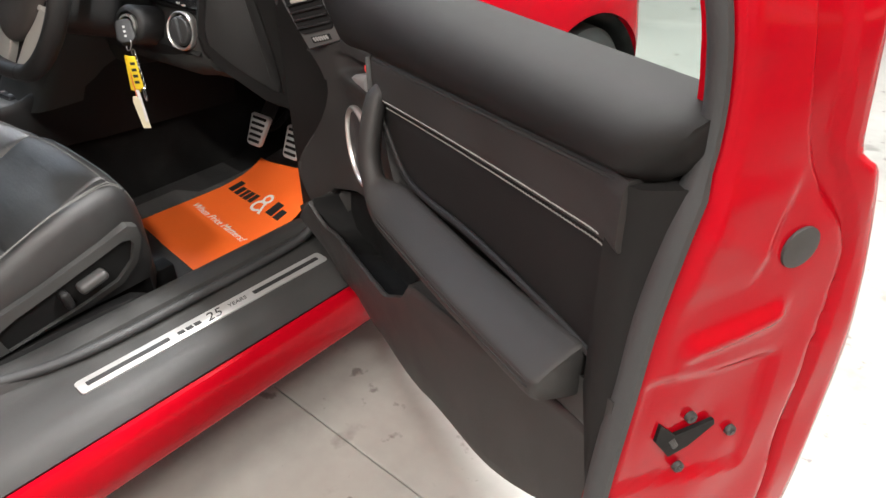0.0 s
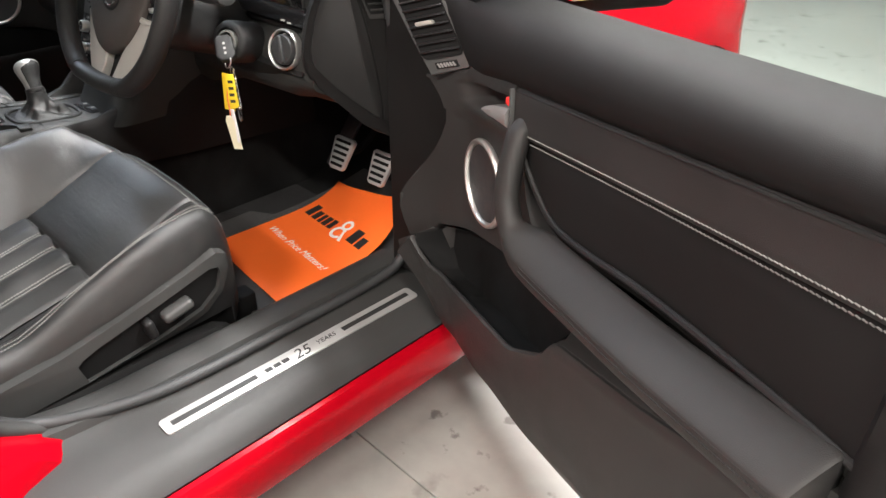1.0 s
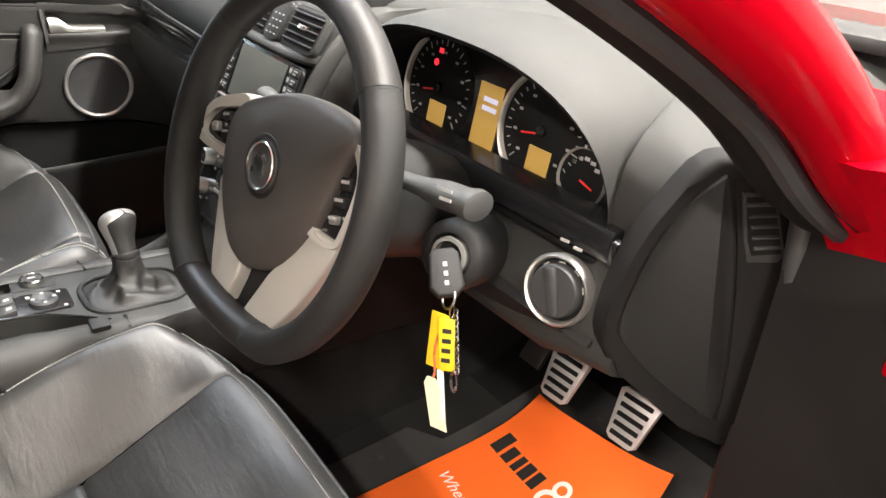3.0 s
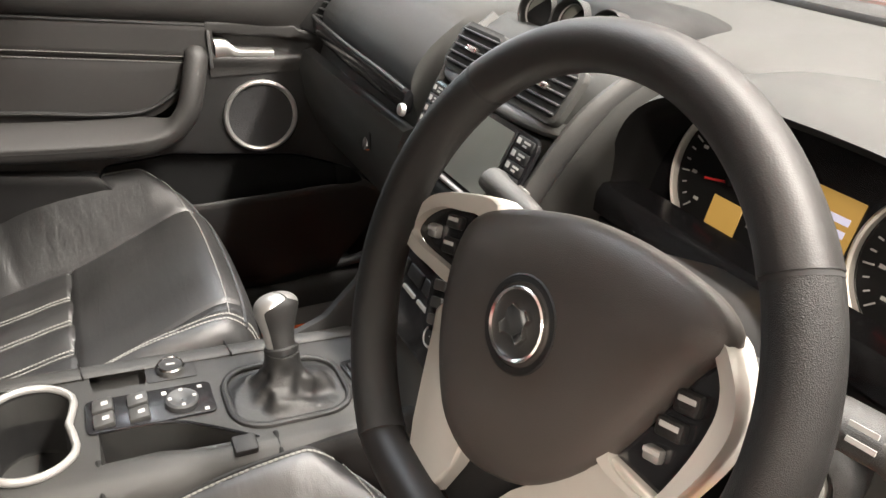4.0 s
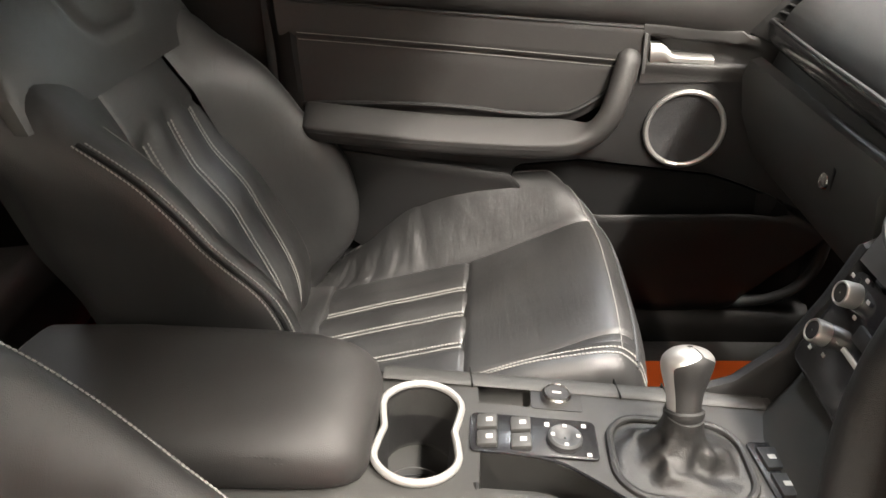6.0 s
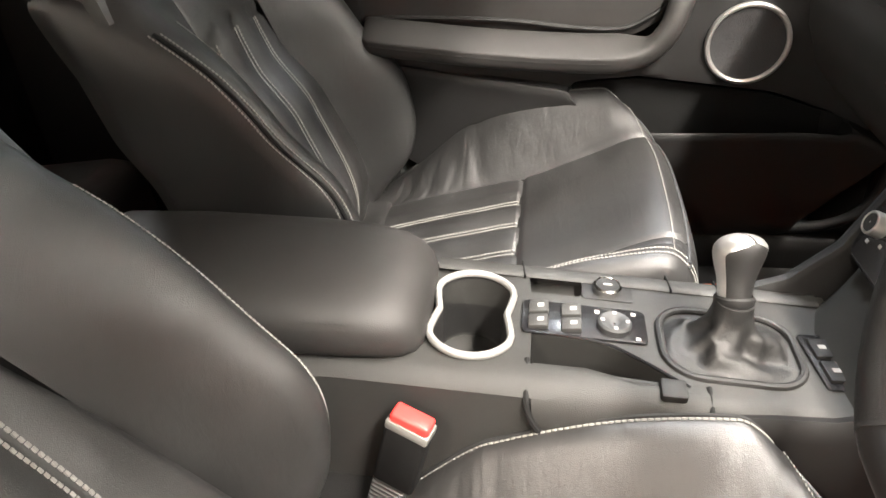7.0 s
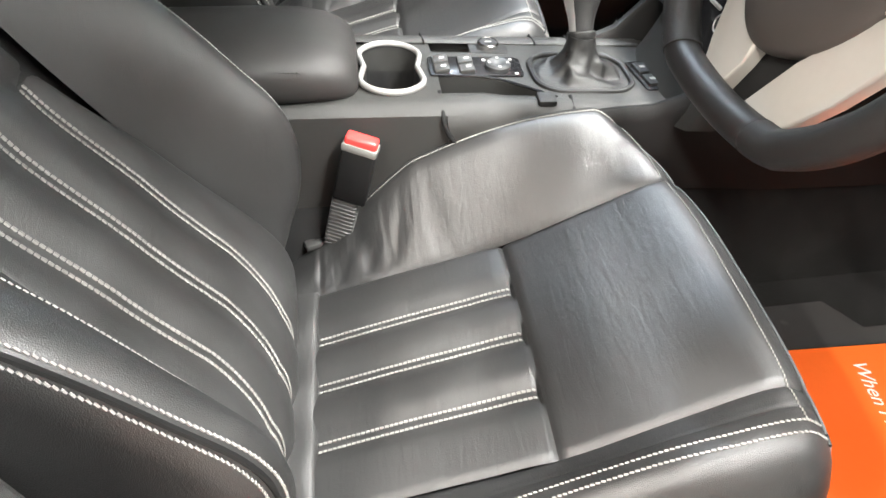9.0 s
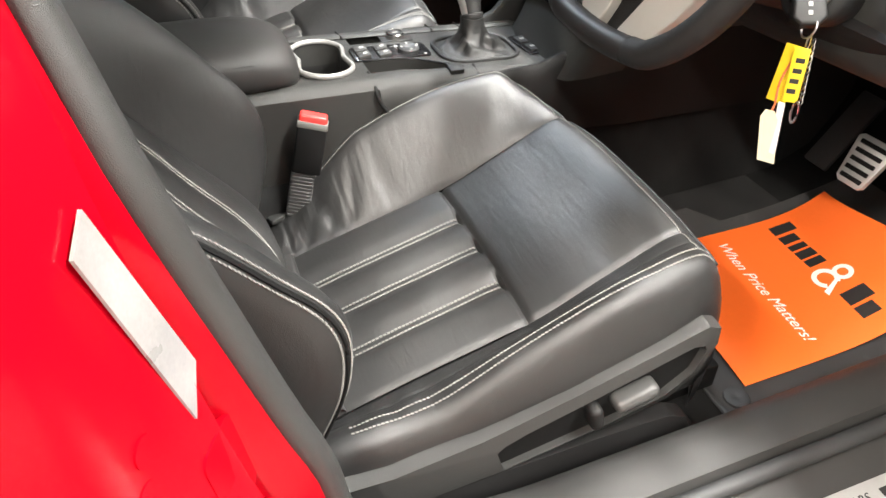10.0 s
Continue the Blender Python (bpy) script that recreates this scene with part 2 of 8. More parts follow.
def add_grid(bm, rows, close_u=False, close_v=False, xf=None):
    """Faces between rows of points. Returns the rows of vertices."""
    vs = [[bm.verts.new(xf @ Vector(p) if xf else p) for p in row] for row in rows]
    nv, nu = len(vs), len(vs[0])
    for i in range(nv if close_v else nv - 1):
        for j in range(nu if close_u else nu - 1):
            a, b, c, d = vs[i][j], vs[i][(j + 1) % nu], vs[(i + 1) % nv][(j + 1) % nu], vs[(i + 1) % nv][j]
            if len({a, b, c, d}) == 4:
                bm.faces.new((a, b, c, d))
    return vs


def add_loft(bm, rings, cap=True, xf=None):
    vs = add_grid(bm, rings, close_u=True, xf=xf)
    if cap:
        bm.faces.new(vs[0][::-1])
        bm.faces.new(vs[-1])
    return vs


def add_box(bm, size, m=None, bevel=0.0, seg=2):
    b2 = bmesh.new()
    bmesh.ops.create_cube(b2, size=1)
    for v in b2.verts:
        v.co = Vector((v.co.x * size[0], v.co.y * size[1], v.co.z * size[2]))
    if bevel:
        bmesh.ops.bevel(b2, geom=b2.edges[:], offset=bevel, segments=seg, affect="EDGES", profile=0.5)
    join(bm, b2, m)


def join(bm, b2, m=None):
    vs = {v: bm.verts.new(m @ v.co if m else v.co) for v in b2.verts}
    for f in b2.faces:
        bm.faces.new([vs[v] for v in f.verts])
    b2.free()


def frame_of(tangent, up=Vector((0, 0, 1))):
    t = tangent.normalized()
    side = t.cross(up)
    if side.length < 1e-4:
        side = t.cross(Vector((1, 0, 0)))
    side.normalize()
    return side, side.cross(t).normalized()


def smooth_path(pts, n=8, closed=False):
    """Catmull-Rom through the points."""
    P = [Vector(p) for p in pts]
    out, k = [], len(P)
    for i in range(k if closed else k - 1):
        p0 = P[(i - 1) % k] if closed or i else P[0] * 2 - P[1]
        p1, p2 = P[i], P[(i + 1) % k]
        p3 = P[(i + 2) % k] if closed or i + 2 < k else P[-1] * 2 - P[-2]
        for j in range(n):
            t = j / n
            out.append(0.5 * (2 * p1 + (p2 - p0) * t + (2 * p0 - 5 * p1 + 4 * p2 - p3) * t * t + (3 * p1 - p0 - 3 * p2 + p3) * t ** 3))
    if not closed:
        out.append(P[-1])
    return out


def add_tube(bm, path, ra, rb=None, seg=10, closed=False, up=Vector((0, 0, 1)), xf=None, scales=None):
    rb = rb or ra
    rings, k = [], len(path)
    for i, p in enumerate(path):
        a = path[(i - 1) % k] if closed or i else path[0]
        b = path[(i + 1) % k] if closed or i < k - 1 else path[-1]
        side, top = frame_of(Vector(b) - Vector(a), up)
        s = scales[i] if scales else 1
        rings.append([Vector(p) + side * (ra * s * math.cos(2 * math.pi * j / seg)) + top * (rb * s * math.sin(2 * math.pi * j / seg)) for j in range(seg)])
    if closed:
        add_grid(bm, rings, close_u=True, close_v=True, xf=xf)
    else:
        add_loft(bm, rings, xf=xf)


def add_disc(bm, m, r, h, seg=32, bevel=0.0):
    """A round plate along z from 0 to h, with a rounded upper edge."""
    prof = [(r, 0), (r, h - bevel), (r - 0.3 * bevel, h - 0.3 * bevel), (r - bevel, h)] if bevel else [(r, 0), (r, h)]
    add_loft(bm, [[m @ Vector((q * math.cos(2 * math.pi * j / seg), q * math.sin(2 * math.pi * j / seg), z)) for j in range(seg)] for q, z in prof])


def add_lathe(bm, m, prof, seg=32, cap=False):
    rings = [[m @ Vector((q * math.cos(2 * math.pi * j / seg), q * math.sin(2 * math.pi * j / seg), z)) for j in range(seg)] for q, z in prof]
    add_loft(bm, rings, cap=cap)


def add_prism(bm, poly, h, m=None, bevel=0.0, seg=2):
    """A plate with the outline poly in xy, from z 0 to h."""
    b2 = bmesh.new()
    lo = [b2.verts.new((x, y, 0)) for x, y in poly]
    hi = [b2.verts.new((x, y, h)) for x, y in poly]
    b2.faces.new(lo[::-1])
    top = b2.faces.new(hi)
    for i in range(len(poly)):
        j = (i + 1) % len(poly)
        b2.faces.new((lo[i], lo[j], hi[j], hi[i]))
    if bevel:
        bmesh.ops.bevel(b2, geom=list(top.edges), offset=bevel, segments=seg, affect="EDGES", profile=0.5)
    join(bm, b2, m)


def rounded(w, h, r, n=5):
    """Outline of a rounded rectangle about the origin."""
    out = []
    for cx, cy, a0 in ((w / 2 - r, h / 2 - r, 0), (-w / 2 + r, h / 2 - r, 90), (-w / 2 + r, -h / 2 + r, 180), (w / 2 - r, -h / 2 + r, 270)):
        for k in range(n + 1):
            a = radians(a0 + 90 * k / n)
            out.append((cx + r * math.cos(a), cy + r * math.sin(a)))
    return out


def lerp_table(table, x):
    """Value at x in rows of (x, value...), eased between them."""
    if x <= table[0][0]:
        return table[0][1:]
    for a, b in zip(table, table[1:]):
        if x <= b[0]:
            t = (x - a[0]) / (b[0] - a[0])
            return tuple(p + (q - p) * t for p, q in zip(a[1:], b[1:]))
    return table[-1][1:]


def curve_table(table, n=6):
    """The table made smooth by a Catmull-Rom curve."""
    return [tuple(p) for p in smooth_nd(table, n)]


def smooth_nd(P, n):
    P = [np.array(p, float) for p in P]
    out = []
    for i in range(len(P) - 1):
        p0 = P[i - 1] if i else 2 * P[0] - P[1]
        p3 = P[i + 2] if i + 2 < len(P) else 2 * P[-1] - P[-2]
        p1, p2 = P[i], P[i + 1]
        for j in range(n):
            t = j / n
            out.append(0.5 * (2 * p1 + (p2 - p0) * t + (2 * p0 - 5 * p1 + 4 * p2 - p3) * t * t + (3 * p1 - p0 - 3 * p2 + p3) * t ** 3))
    out.append(P[-1])
    return out


def resample(path, step):
    out, left = [], 0.0
    for a, b in zip(path, path[1:]):
        a, b = Vector(a), Vector(b)
        d = (b - a).length
        if d < 1e-9:
            continue
        t = left
        while t < d:
            out.append((a.lerp(b, t / d), (b - a).normalized()))
            t += step
        left = t - d
    return out


def add_stitches(bm, path, normal, step=0.0062, length=0.0046, width=0.0017, height=0.0010, skew=0.25):
    """A row of raised stitches along a path; normal is a vector or a function of the place."""
    for p, t in resample(path, step):
        nrm = (normal(p) if callable(normal) else Vector(normal)).normalized()
        side = t.cross(nrm).normalized()
        t2 = (t + side * skew).normalized()
        s2 = t2.cross(nrm).normalized()
        c = p + nrm * 0.0003
        rings = []
        for k, s in ((-0.5, 0.85), (-0.3, 1.0), (0.3, 1.0), (0.5, 0.85)):
            q = c + t2 * (k * length)
            rings.append([q - s2 * (width * 0.5 * s) - nrm * 0.0006, q - s2 * (width * 0.35 * s) + nrm * (height * s), q + s2 * (width * 0.35 * s) + nrm * (height * s), q + s2 * (width * 0.5 * s) - nrm * 0.0006])
        add_loft(bm, rings)


def text_part(name, words, material, parent, m, size, extrude=0.0003, shear=0.0, label=""):
    cu = bpy.data.curves.new(name, "FONT")
    cu.body, cu.size, cu.extrude, cu.shear, cu.resolution_u = words, size, extrude, shear, 3
    cu.align_x = "CENTER"
    ob = bpy.data.objects.new(name, cu)
    scene.collection.objects.link(ob)
    me = bpy.data.meshes.new_from_object(ob.evaluated_get(bpy.context.evaluated_depsgraph_get()))
    bpy.data.objects.remove(ob)
    bpy.data.curves.remove(cu)
    me.transform(m)
    me.materials.clear()
    return put_mesh(name, me, material, parent, label)


def skew(o, x, y):
    """A slanted pose: x and y as they come, z across both."""
    x, y = Vector(x).normalized(), Vector(y).normalized()
    z = x.cross(y).normalized()
    return Matrix(((x.x, y.x, z.x, o[0]), (x.y, y.y, z.y, o[1]), (x.z, y.z, z.z, o[2]), (0, 0, 0, 1)))


def basis(o, x, y):
    """A pose with its origin at o, x along x, y near y, and z across both."""
    x = Vector(x).normalized()
    z = x.cross(Vector(y)).normalized()
    y = z.cross(x)
    return Matrix(((x.x, y.x, z.x, o[0]), (x.y, y.y, z.y, o[1]), (x.z, y.z, z.z, o[2]), (0, 0, 0, 1)))


# ---- garage ----
def slab(name, x0, x1, y0, y1, z0, z1, material, label, category, bevel=0.004):
    bm = bmesh.new()
    add_box(bm, (x1 - x0, y1 - y0, z1 - z0), pose((x0 + x1) / 2, (y0 + y1) / 2, (z0 + z1) / 2), bevel, 1)
    return tagged(part(name, bm, material, None, smooth=False), label, category, kind="structure")


slab("ground", -6.5, 5.6, -6.5, 7.5, -0.30, -0.012, BLACK, "concrete sub-base under the garage floor slabs", "ground")
slab("floor", -6.5, 5.6, -6.5, 0.1155, -0.10, 0.0, CONC, "pale worn concrete garage floor with dark drips and stains", "floor", 0.0015)
slab("floor", -6.5, 5.6, 0.1185, 7.5, -0.10, 0.0, CONC, "pale worn concrete garage floor with dark drips and stains", "floor", 0.0015)
slab("wall_north", -6.5, 5.6, 7.5, 7.7, -0.1, CEIL, WALLP, "plain painted garage wall ahead of the car", "wall")
slab("wall_south", -6.5, 5.6, -6.7, -6.5, -0.1, CEIL, WALLP, "plain painted garage wall behind the car", "wall")
slab("wall_east", 5.6, 5.8, -6.7, 7.7, -0.1, CEIL, WALLP, "plain painted garage wall behind the storage rack", "wall")
slab("wall_west", -6.7, -6.5, -6.7, -2.2, -0.1, CEIL, WALLP, "plain painted garage wall beside an assumed opening", "wall")
slab("wall_west", -6.7, -6.5, 3.0, 7.7, -0.1, CEIL, WALLP, "plain painted garage wall beside an assumed opening", "wall")
slab("wall_west", -6.7, -6.5, -2.2, 3.0, 2.9, CEIL, WALLP, "plain painted lintel over an assumed opening", "wall")
# glowing panel, added to send cool light in from the passenger side
slab("backdrop", -7.6, -7.5, -3.2, 4.0, -0.1, 3.9, DAYL, "added glowing panel for daylight beyond an unseen opening", "backdrop")
slab("ceiling", -6.7, 5.8, -6.7, 7.7, CEIL, CEIL + 0.1, CEILP, "plain pale sheet metal garage ceiling", "ceiling")
# fixtures for the assumed battens, all out of view
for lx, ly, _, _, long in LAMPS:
    lamp = thing("ceiling_light", (lx, ly, CEIL), "long white batten ceiling light, switched on, assumed out of view", "ceiling light", "ceiling lights")
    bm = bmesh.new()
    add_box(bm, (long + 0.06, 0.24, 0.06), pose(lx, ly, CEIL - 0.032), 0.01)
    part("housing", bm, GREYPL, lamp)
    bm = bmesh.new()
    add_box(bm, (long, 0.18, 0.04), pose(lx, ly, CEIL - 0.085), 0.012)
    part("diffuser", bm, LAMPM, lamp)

# ---- car body ----
car = thing("saloon_car", (0, 0, 0), "bright red saloon car body with the driver's door open", "car")


def extrude_y(bm, prof, y0, y1, n=24, wob=None):
    ys = [y0 + (y1 - y0) * i / n for i in range(n + 1)]
    rows = [[Vector((x, y, z)) + (wob(x, y, z) if wob else Vector()) for x, z in prof] for y in ys]
    add_loft(bm, rows)


def sill_wob(x, y, z):
    # the inner edge draws in and lifts towards the centre pillar
    k = max(0.0, (-0.30 - y) / 0.3)
    inner = max(0.0, min(1.0, (0.80 - x) / 0.1))
    return Vector((-0.055 * k * k * inner, 0, 0.03 * k * k * inner))


bm = bmesh.new()
extrude_y(bm, [(0.655, 0.262), (0.660, 0.315), (0.672, 0.338), (0.69, 0.350), (0.72, 0.355), (0.745, 0.352), (0.752, 0.338), (0.772, 0.334), (0.80, 0.3335),
               (0.872, 0.3325), (0.893, 0.326), (0.912, 0.312), (0.924, 0.296), (0.918, 0.285), (0.80, 0.25), (0.66, 0.25)], -0.64, 0.318, 34, sill_wob)
part("sill_cover", bm, SEATPL, car, "dark grey grained plastic sill cover")
bm = bmesh.new()
add_tube(bm, smooth_path([(0.70, -0.60, 0.62), (0.702, -0.55, 0.48), (0.705, -0.46, 0.375), (0.735, -0.36, 0.350), (0.762, -0.22, 0.3445), (0.766, 0.0, 0.344), (0.766, 0.22, 0.346), (0.766, 0.30, 0.37), (0.765, 0.325, 0.45), (0.755, 0.325, 0.7), (0.74, 0.30, 0.93)]), 0.0115, 0.0105, 10)
part("door_seal", bm, RUBBER, car, "black rubber door opening seal")
# red outer sill
bm = bmesh.new()
extrude_y(bm, [(0.62, 0.24), (0.80, 0.245), (0.915, 0.280), (0.926, 0.2935), (0.936, 0.2925), (0.945, 0.283), (0.951, 0.262), (0.951, 0.225), (0.944, 0.19), (0.925, 0.165), (0.62, 0.16)], -1.6, 0.40, 20)
part("outer_sill", bm, RED, car)
bm = bmesh.new()
extrude_y(bm, [(-0.62, 0.24), (-0.80, 0.245), (-0.915, 0.280), (-0.926, 0.2935), (-0.936, 0.2925), (-0.945, 0.283), (-0.951, 0.262), (-0.951, 0.225), (-0.944, 0.19), (-0.925, 0.165), (-0.62, 0.16)], -1.6, 0.40, 20)
part("outer_sill", bm, RED, car)
# added black filler, closes a gap that leaks light
bm = bmesh.new()
add_box(bm, (0.16, 0.03, 0.44), pose(-0.80, 0.348, 0.42), 0.005)
part("gap_filler", bm, BLACK, car)
# floor pan, tunnel, toe board
bm = bmesh.new()
add_box(bm, (1.36, 2.2, 0.06), pose(0, -0.40, 0.235), 0.01)
part("floor_pan", bm, CARPET, car, "black carpeted car floor")
bm = bmesh.new()
for sx in (-1, 1):
    cx = sx * 0.385
    rows = []
    for x in (cx - 0.29, cx - 0.27, cx, cx + 0.27, cx + 0.29):
        e = 0.03 if abs(x - cx) > 0.28 else 0.0
        rows.append([Vector((x, 0.40, 0.262)), Vector((x, 0.52, 0.268 + e)), Vector((x, 0.62, 0.30 + e)), Vector((x, 0.72, 0.40)), Vector((x, 0.80, 0.56)), Vector((x, 0.83, 0.75)),
                     Vector((x, 0.87, 0.75)), Vector((x, 0.87, 0.24)), Vector((x, 0.40, 0.24))])
    add_loft(bm, rows)
part("toe_board", bm, CARPET, car, "black carpeted toe board")
bm = bmesh.new()
rows = []
for y in (-1.3, -0.6, 0.0, 0.5, 0.85):
    rows.append([Vector((x - 0.015, y, z)) for x, z in ((-0.16, 0.25), (-0.14, 0.36), (-0.11, 0.46), (-0.06, 0.5), (0.06, 0.5), (0.11, 0.46), (0.14, 0.36), (0.16, 0.25))])
add_loft(bm, rows)
part("tunnel", bm, CARPET, car, "black carpeted transmission tunnel")
# kick panel beside the pedals
bm = bmesh.new()
add_box(bm, (0.05, 0.50, 0.42), pose(0.71, 0.57, 0.47, 0, 0, 8), 0.02)
part("kick_panel", bm, TRIM, car)
bm = bmesh.new()
add_box(bm, (0.06, 0.5, 0.5), pose(-0.70, 0.57, 0.50), 0.02)
part("kick_panel", bm, TRIM, car)

# front hinge post, red
bm = bmesh.new()
rows = []
for z, xi, xo, yf in ((0.17, 0.76, 0.93, 0.335), (0.30, 0.765, 0.935, 0.335), (0.5, 0.765, 0.935, 0.34), (0.8, 0.755, 0.93, 0.335), (0.93, 0.735, 0.91, 0.305), (1.02, 0.70, 0.86, 0.20)):
    rows.append([Vector((xi, yf, z)), Vector((xi + 0.03, yf - 0.012, z)), Vector((xo - 0.05, yf - 0.008, z)), Vector((xo, yf + 0.03, z)), Vector((xo, yf + 0.2, z)), Vector((xi, yf + 0.2, z))])
add_loft(bm, rows)
part("hinge_post", bm, RED, car)
for hz in (0.44, 0.86):
    bm = bmesh.new()
    add_box(bm, (0.05, 0.05, 0.075), pose(0.865, 0.315, hz), 0.008)
    add_tube(bm, [V(0.89, 0.30, hz - 0.045), V(0.89, 0.30, hz + 0.045)], 0.012, seg=14)
    part("hinge", bm, RED, car)
# door check strap and bolts
bm = bmesh.new()
add_box(bm, (0.10, 0.022, 0.035), pose(0.90, 0.305, 0.62, 0, 0, -22), 0.004)
part("check_strap", bm, STEEL, car)

# windscreen pillars: dark inside, red outside
for sx in (-1, 1):
    bm = bmesh.new()
    path = smooth_path([V(sx * 0.755, 0.36, 0.90), V(sx * 0.738, 0.25, 0.970), V(sx * 0.726, 0.15, 1.052), V(sx * 0.716, 0.0, 1.138), V(sx * 0.69, -0.2, 1.235), V(sx * 0.62, -0.5, 1.365), V(sx * 0.58, -0.85, 1.40)], 6)
    add_tube(bm, path, 0.026, 0.020, 12)
    part("windscreen_pillar_trim", bm, SOFT, car, "dark grained windscreen pillar trim")
    bm = bmesh.new()
    add_tube(bm, [p + V(sx * 0.048, 0.022, 0.012) for p in path], 0.030, 0.030, 12)
    part("windscreen_pillar", bm, RED, car)
    bm = bmesh.new()
    add_tube(bm, [p + V(sx * 0.026, -0.008, -0.006) for p in path], 0.010, 0.010, 8)
    part("door_seal", bm, RUBBER, car, "black rubber door opening seal")

# centre pillars
PILF = curve_table([(0.30, -0.40), (0.345, -0.425), (0.40, -0.505), (0.48, -0.565), (0.6, -0.601), (0.8, -0.624), (1.0, -0.644), (1.36, -0.69)], 5)


def seal_lead(z):
    """How far the flange and its seal stand ahead of the pillar face."""
    return max(0.006, 0.011 + 0.1 * (0.976 - max(0.6, z))) * min(1.0, max(0.0, (z - 0.36) / 0.2))


for sx in (-1, 1):
    bm = bmesh.new()
    rows = []
    for z, yf in PILF:
        lead = max(0.0, seal_lead(z) - 0.010)
        t = max(0.0, (z - 0.9) * 0.30)
        xi, xo = 0.735 - t, 0.935 - t - 0.25 * max(0, z - 1.0)
        if z < 0.46:
            xo -= 0.085 * min(1.0, (0.46 - z) / 0.06)
        rows.append([Vector((sx * (xi - 0.014), yf + lead, z)), Vector((sx * (xi - 0.007), yf + 0.003 + lead, z)), Vector((sx * (xi - 0.003), yf + 0.002 + 0.6 * lead, z)), Vector((sx * xi, yf, z)), Vector((sx * (xi + 0.012), yf + 0.004, z)), Vector((sx * (xi + 0.020), yf - 0.003, z)), Vector((sx * (xi + 0.05), yf - 0.019, z)),
                     Vector((sx * (xo - 0.045), yf - 0.075, z)), Vector((sx * (xo - 0.03), yf - 0.10, z)), Vector((sx * xo, yf - 0.13, z)), Vector((sx * xo, yf - 0.3, z)), Vector((sx * xi, yf - 0.3, z))])
    add_loft(bm, rows)
    part("centre_pillar", bm, RED, car)
    bm = bmesh.new()
    add_tube(bm, [Vector((sx * (0.712 - max(0.0, (z - 0.9) * 0.30)), yf + seal_lead(z), z)) for z, yf in PILF[4:]], 0.014, 0.018, 12, up=V(1, 0, 0))
    part("pillar_seal", bm, SEATPL, car, "dark grey rubber pillar edge seal")
    bm = bmesh.new()
    rows = []
    for z, yf in PILF[8:]:
        t = max(0.0, (z - 0.9) * 0.34)
        rows.append([Vector((sx * (0.715 - t), yf - 0.005, z)), Vector((sx * (0.70 - t), yf - 0.02, z)), Vector((sx * (0.69 - t), yf - 0.08, z)), Vector((sx * (0.69 - t), yf - 0.2, z)), Vector((sx * (0.735 - t), yf - 0.2, z)), Vector((sx * (0.735 - t), yf - 0.005, z))])
    add_loft(bm, rows)
    part("pillar_trim", bm, TRIM, car, "black plastic centre pillar trim")
# tyre placard, striker and embossed box on the driver's pillar
PM = basis((0.758, -0.6275, 0.8245), (0.884, -0.468, 0.0), (0, -0.07, 1))
bm = bmesh.new()
add_prism(bm, [(-0.003, -0.092), (0.025, 0.070), (0.004, 0.086), (-0.026, -0.060)], 0.0026, PM @ pose(0, 0, -0.0012))
sticker = part("placard", bm, PLACARD, car, "smudged white tyre pressure placard", smooth=False)
bm = bmesh.new()
for k in range(6):
    add_box(bm, (0.014, 0.003, 0.0006), PM @ pose(0.009 - 0.003 * k, 0.045 - 0.018 * k, 0.0016))
part("print_line", bm, GREYPL, sticker)
bm = bmesh.new()
add_disc(bm, PM @ pose(0.006, 0.028, 0.0018), 0.0075, 0.0012, 20)
part("print_dot", bm, GREYPL, sticker)
bm = bmesh.new()
add_prism(bm, rounded(0.052, 0.085, 0.012), 0.008, PM @ pose(-0.012, -0.165, -0.002), 0.005)
part("striker_plate", bm, RED, car)
bm = bmesh.new()
add_tube(bm, smooth_path([PM @ V(-0.014, -0.175, 0.004), PM @ V(-0.014, -0.175, 0.03), PM @ V(-0.014, -0.135, 0.03), PM @ V(-0.014, -0.135, 0.004)], 5), 0.005, seg=10)
part("striker_loop", bm, STEEL, car)
for k in range(7):
    bm = bmesh.new()
    add_disc(bm, PM @ pose(0.045 + 0.014 * (k % 3), -0.06 - 0.026 * k, 0.0) , 0.011, 0.004, 16, 0.003)
    part("embossed_boss", bm, RED, car)

# roof and glass
bm = bmesh.new()
rows = []
for i in range(13):
    y = -0.36 - 1.35 * i / 12
    crown = 1.40 + 0.05 * math.sin(math.pi * min(1, (i + 2) / 12))
    row = [Vector((x, y, crown - 0.09 * (abs(x) / 0.6) ** 3)) for x in np.linspace(-0.6, 0.6, 13)]
    rows.append(row + [p + Vector((0, 0, 0.03)) for p in reversed(row)])
add_loft(bm, rows)
part("headlining", bm, HEADLINE, car, "dark grey cloth headlining")
bm = bmesh.new()
add_loft(bm, [[p + Vector((0, 0, 0.033)) for p in row[:13]] + [p + Vector((0, 0, 0.014)) for p in row[13:]] for row in rows])
part("roof", bm, RED, car)
bm = bmesh.new()
rows = []
for i in range(9):
    t = i / 8
    rows.append([Vector((x * (0.78 - 0.15 * t), 0.86 - 1.20 * t + (0.10 + 0.16 * t) * (1 - x ** 2), 0.975 + 0.43 * t)) for x in np.linspace(-1, 1, 13)])
    rows[-1] += [p + Vector((0, 0.004, 0.006)) for p in reversed(rows[-1])]
add_loft(bm, rows)
ws = part("windscreen", bm, CLEAR, car, "clear windscreen glass")
ws.visible_shadow = False
# header out of view, bowed forward to keep lamps off the seat backs
bm = bmesh.new()
rows = []
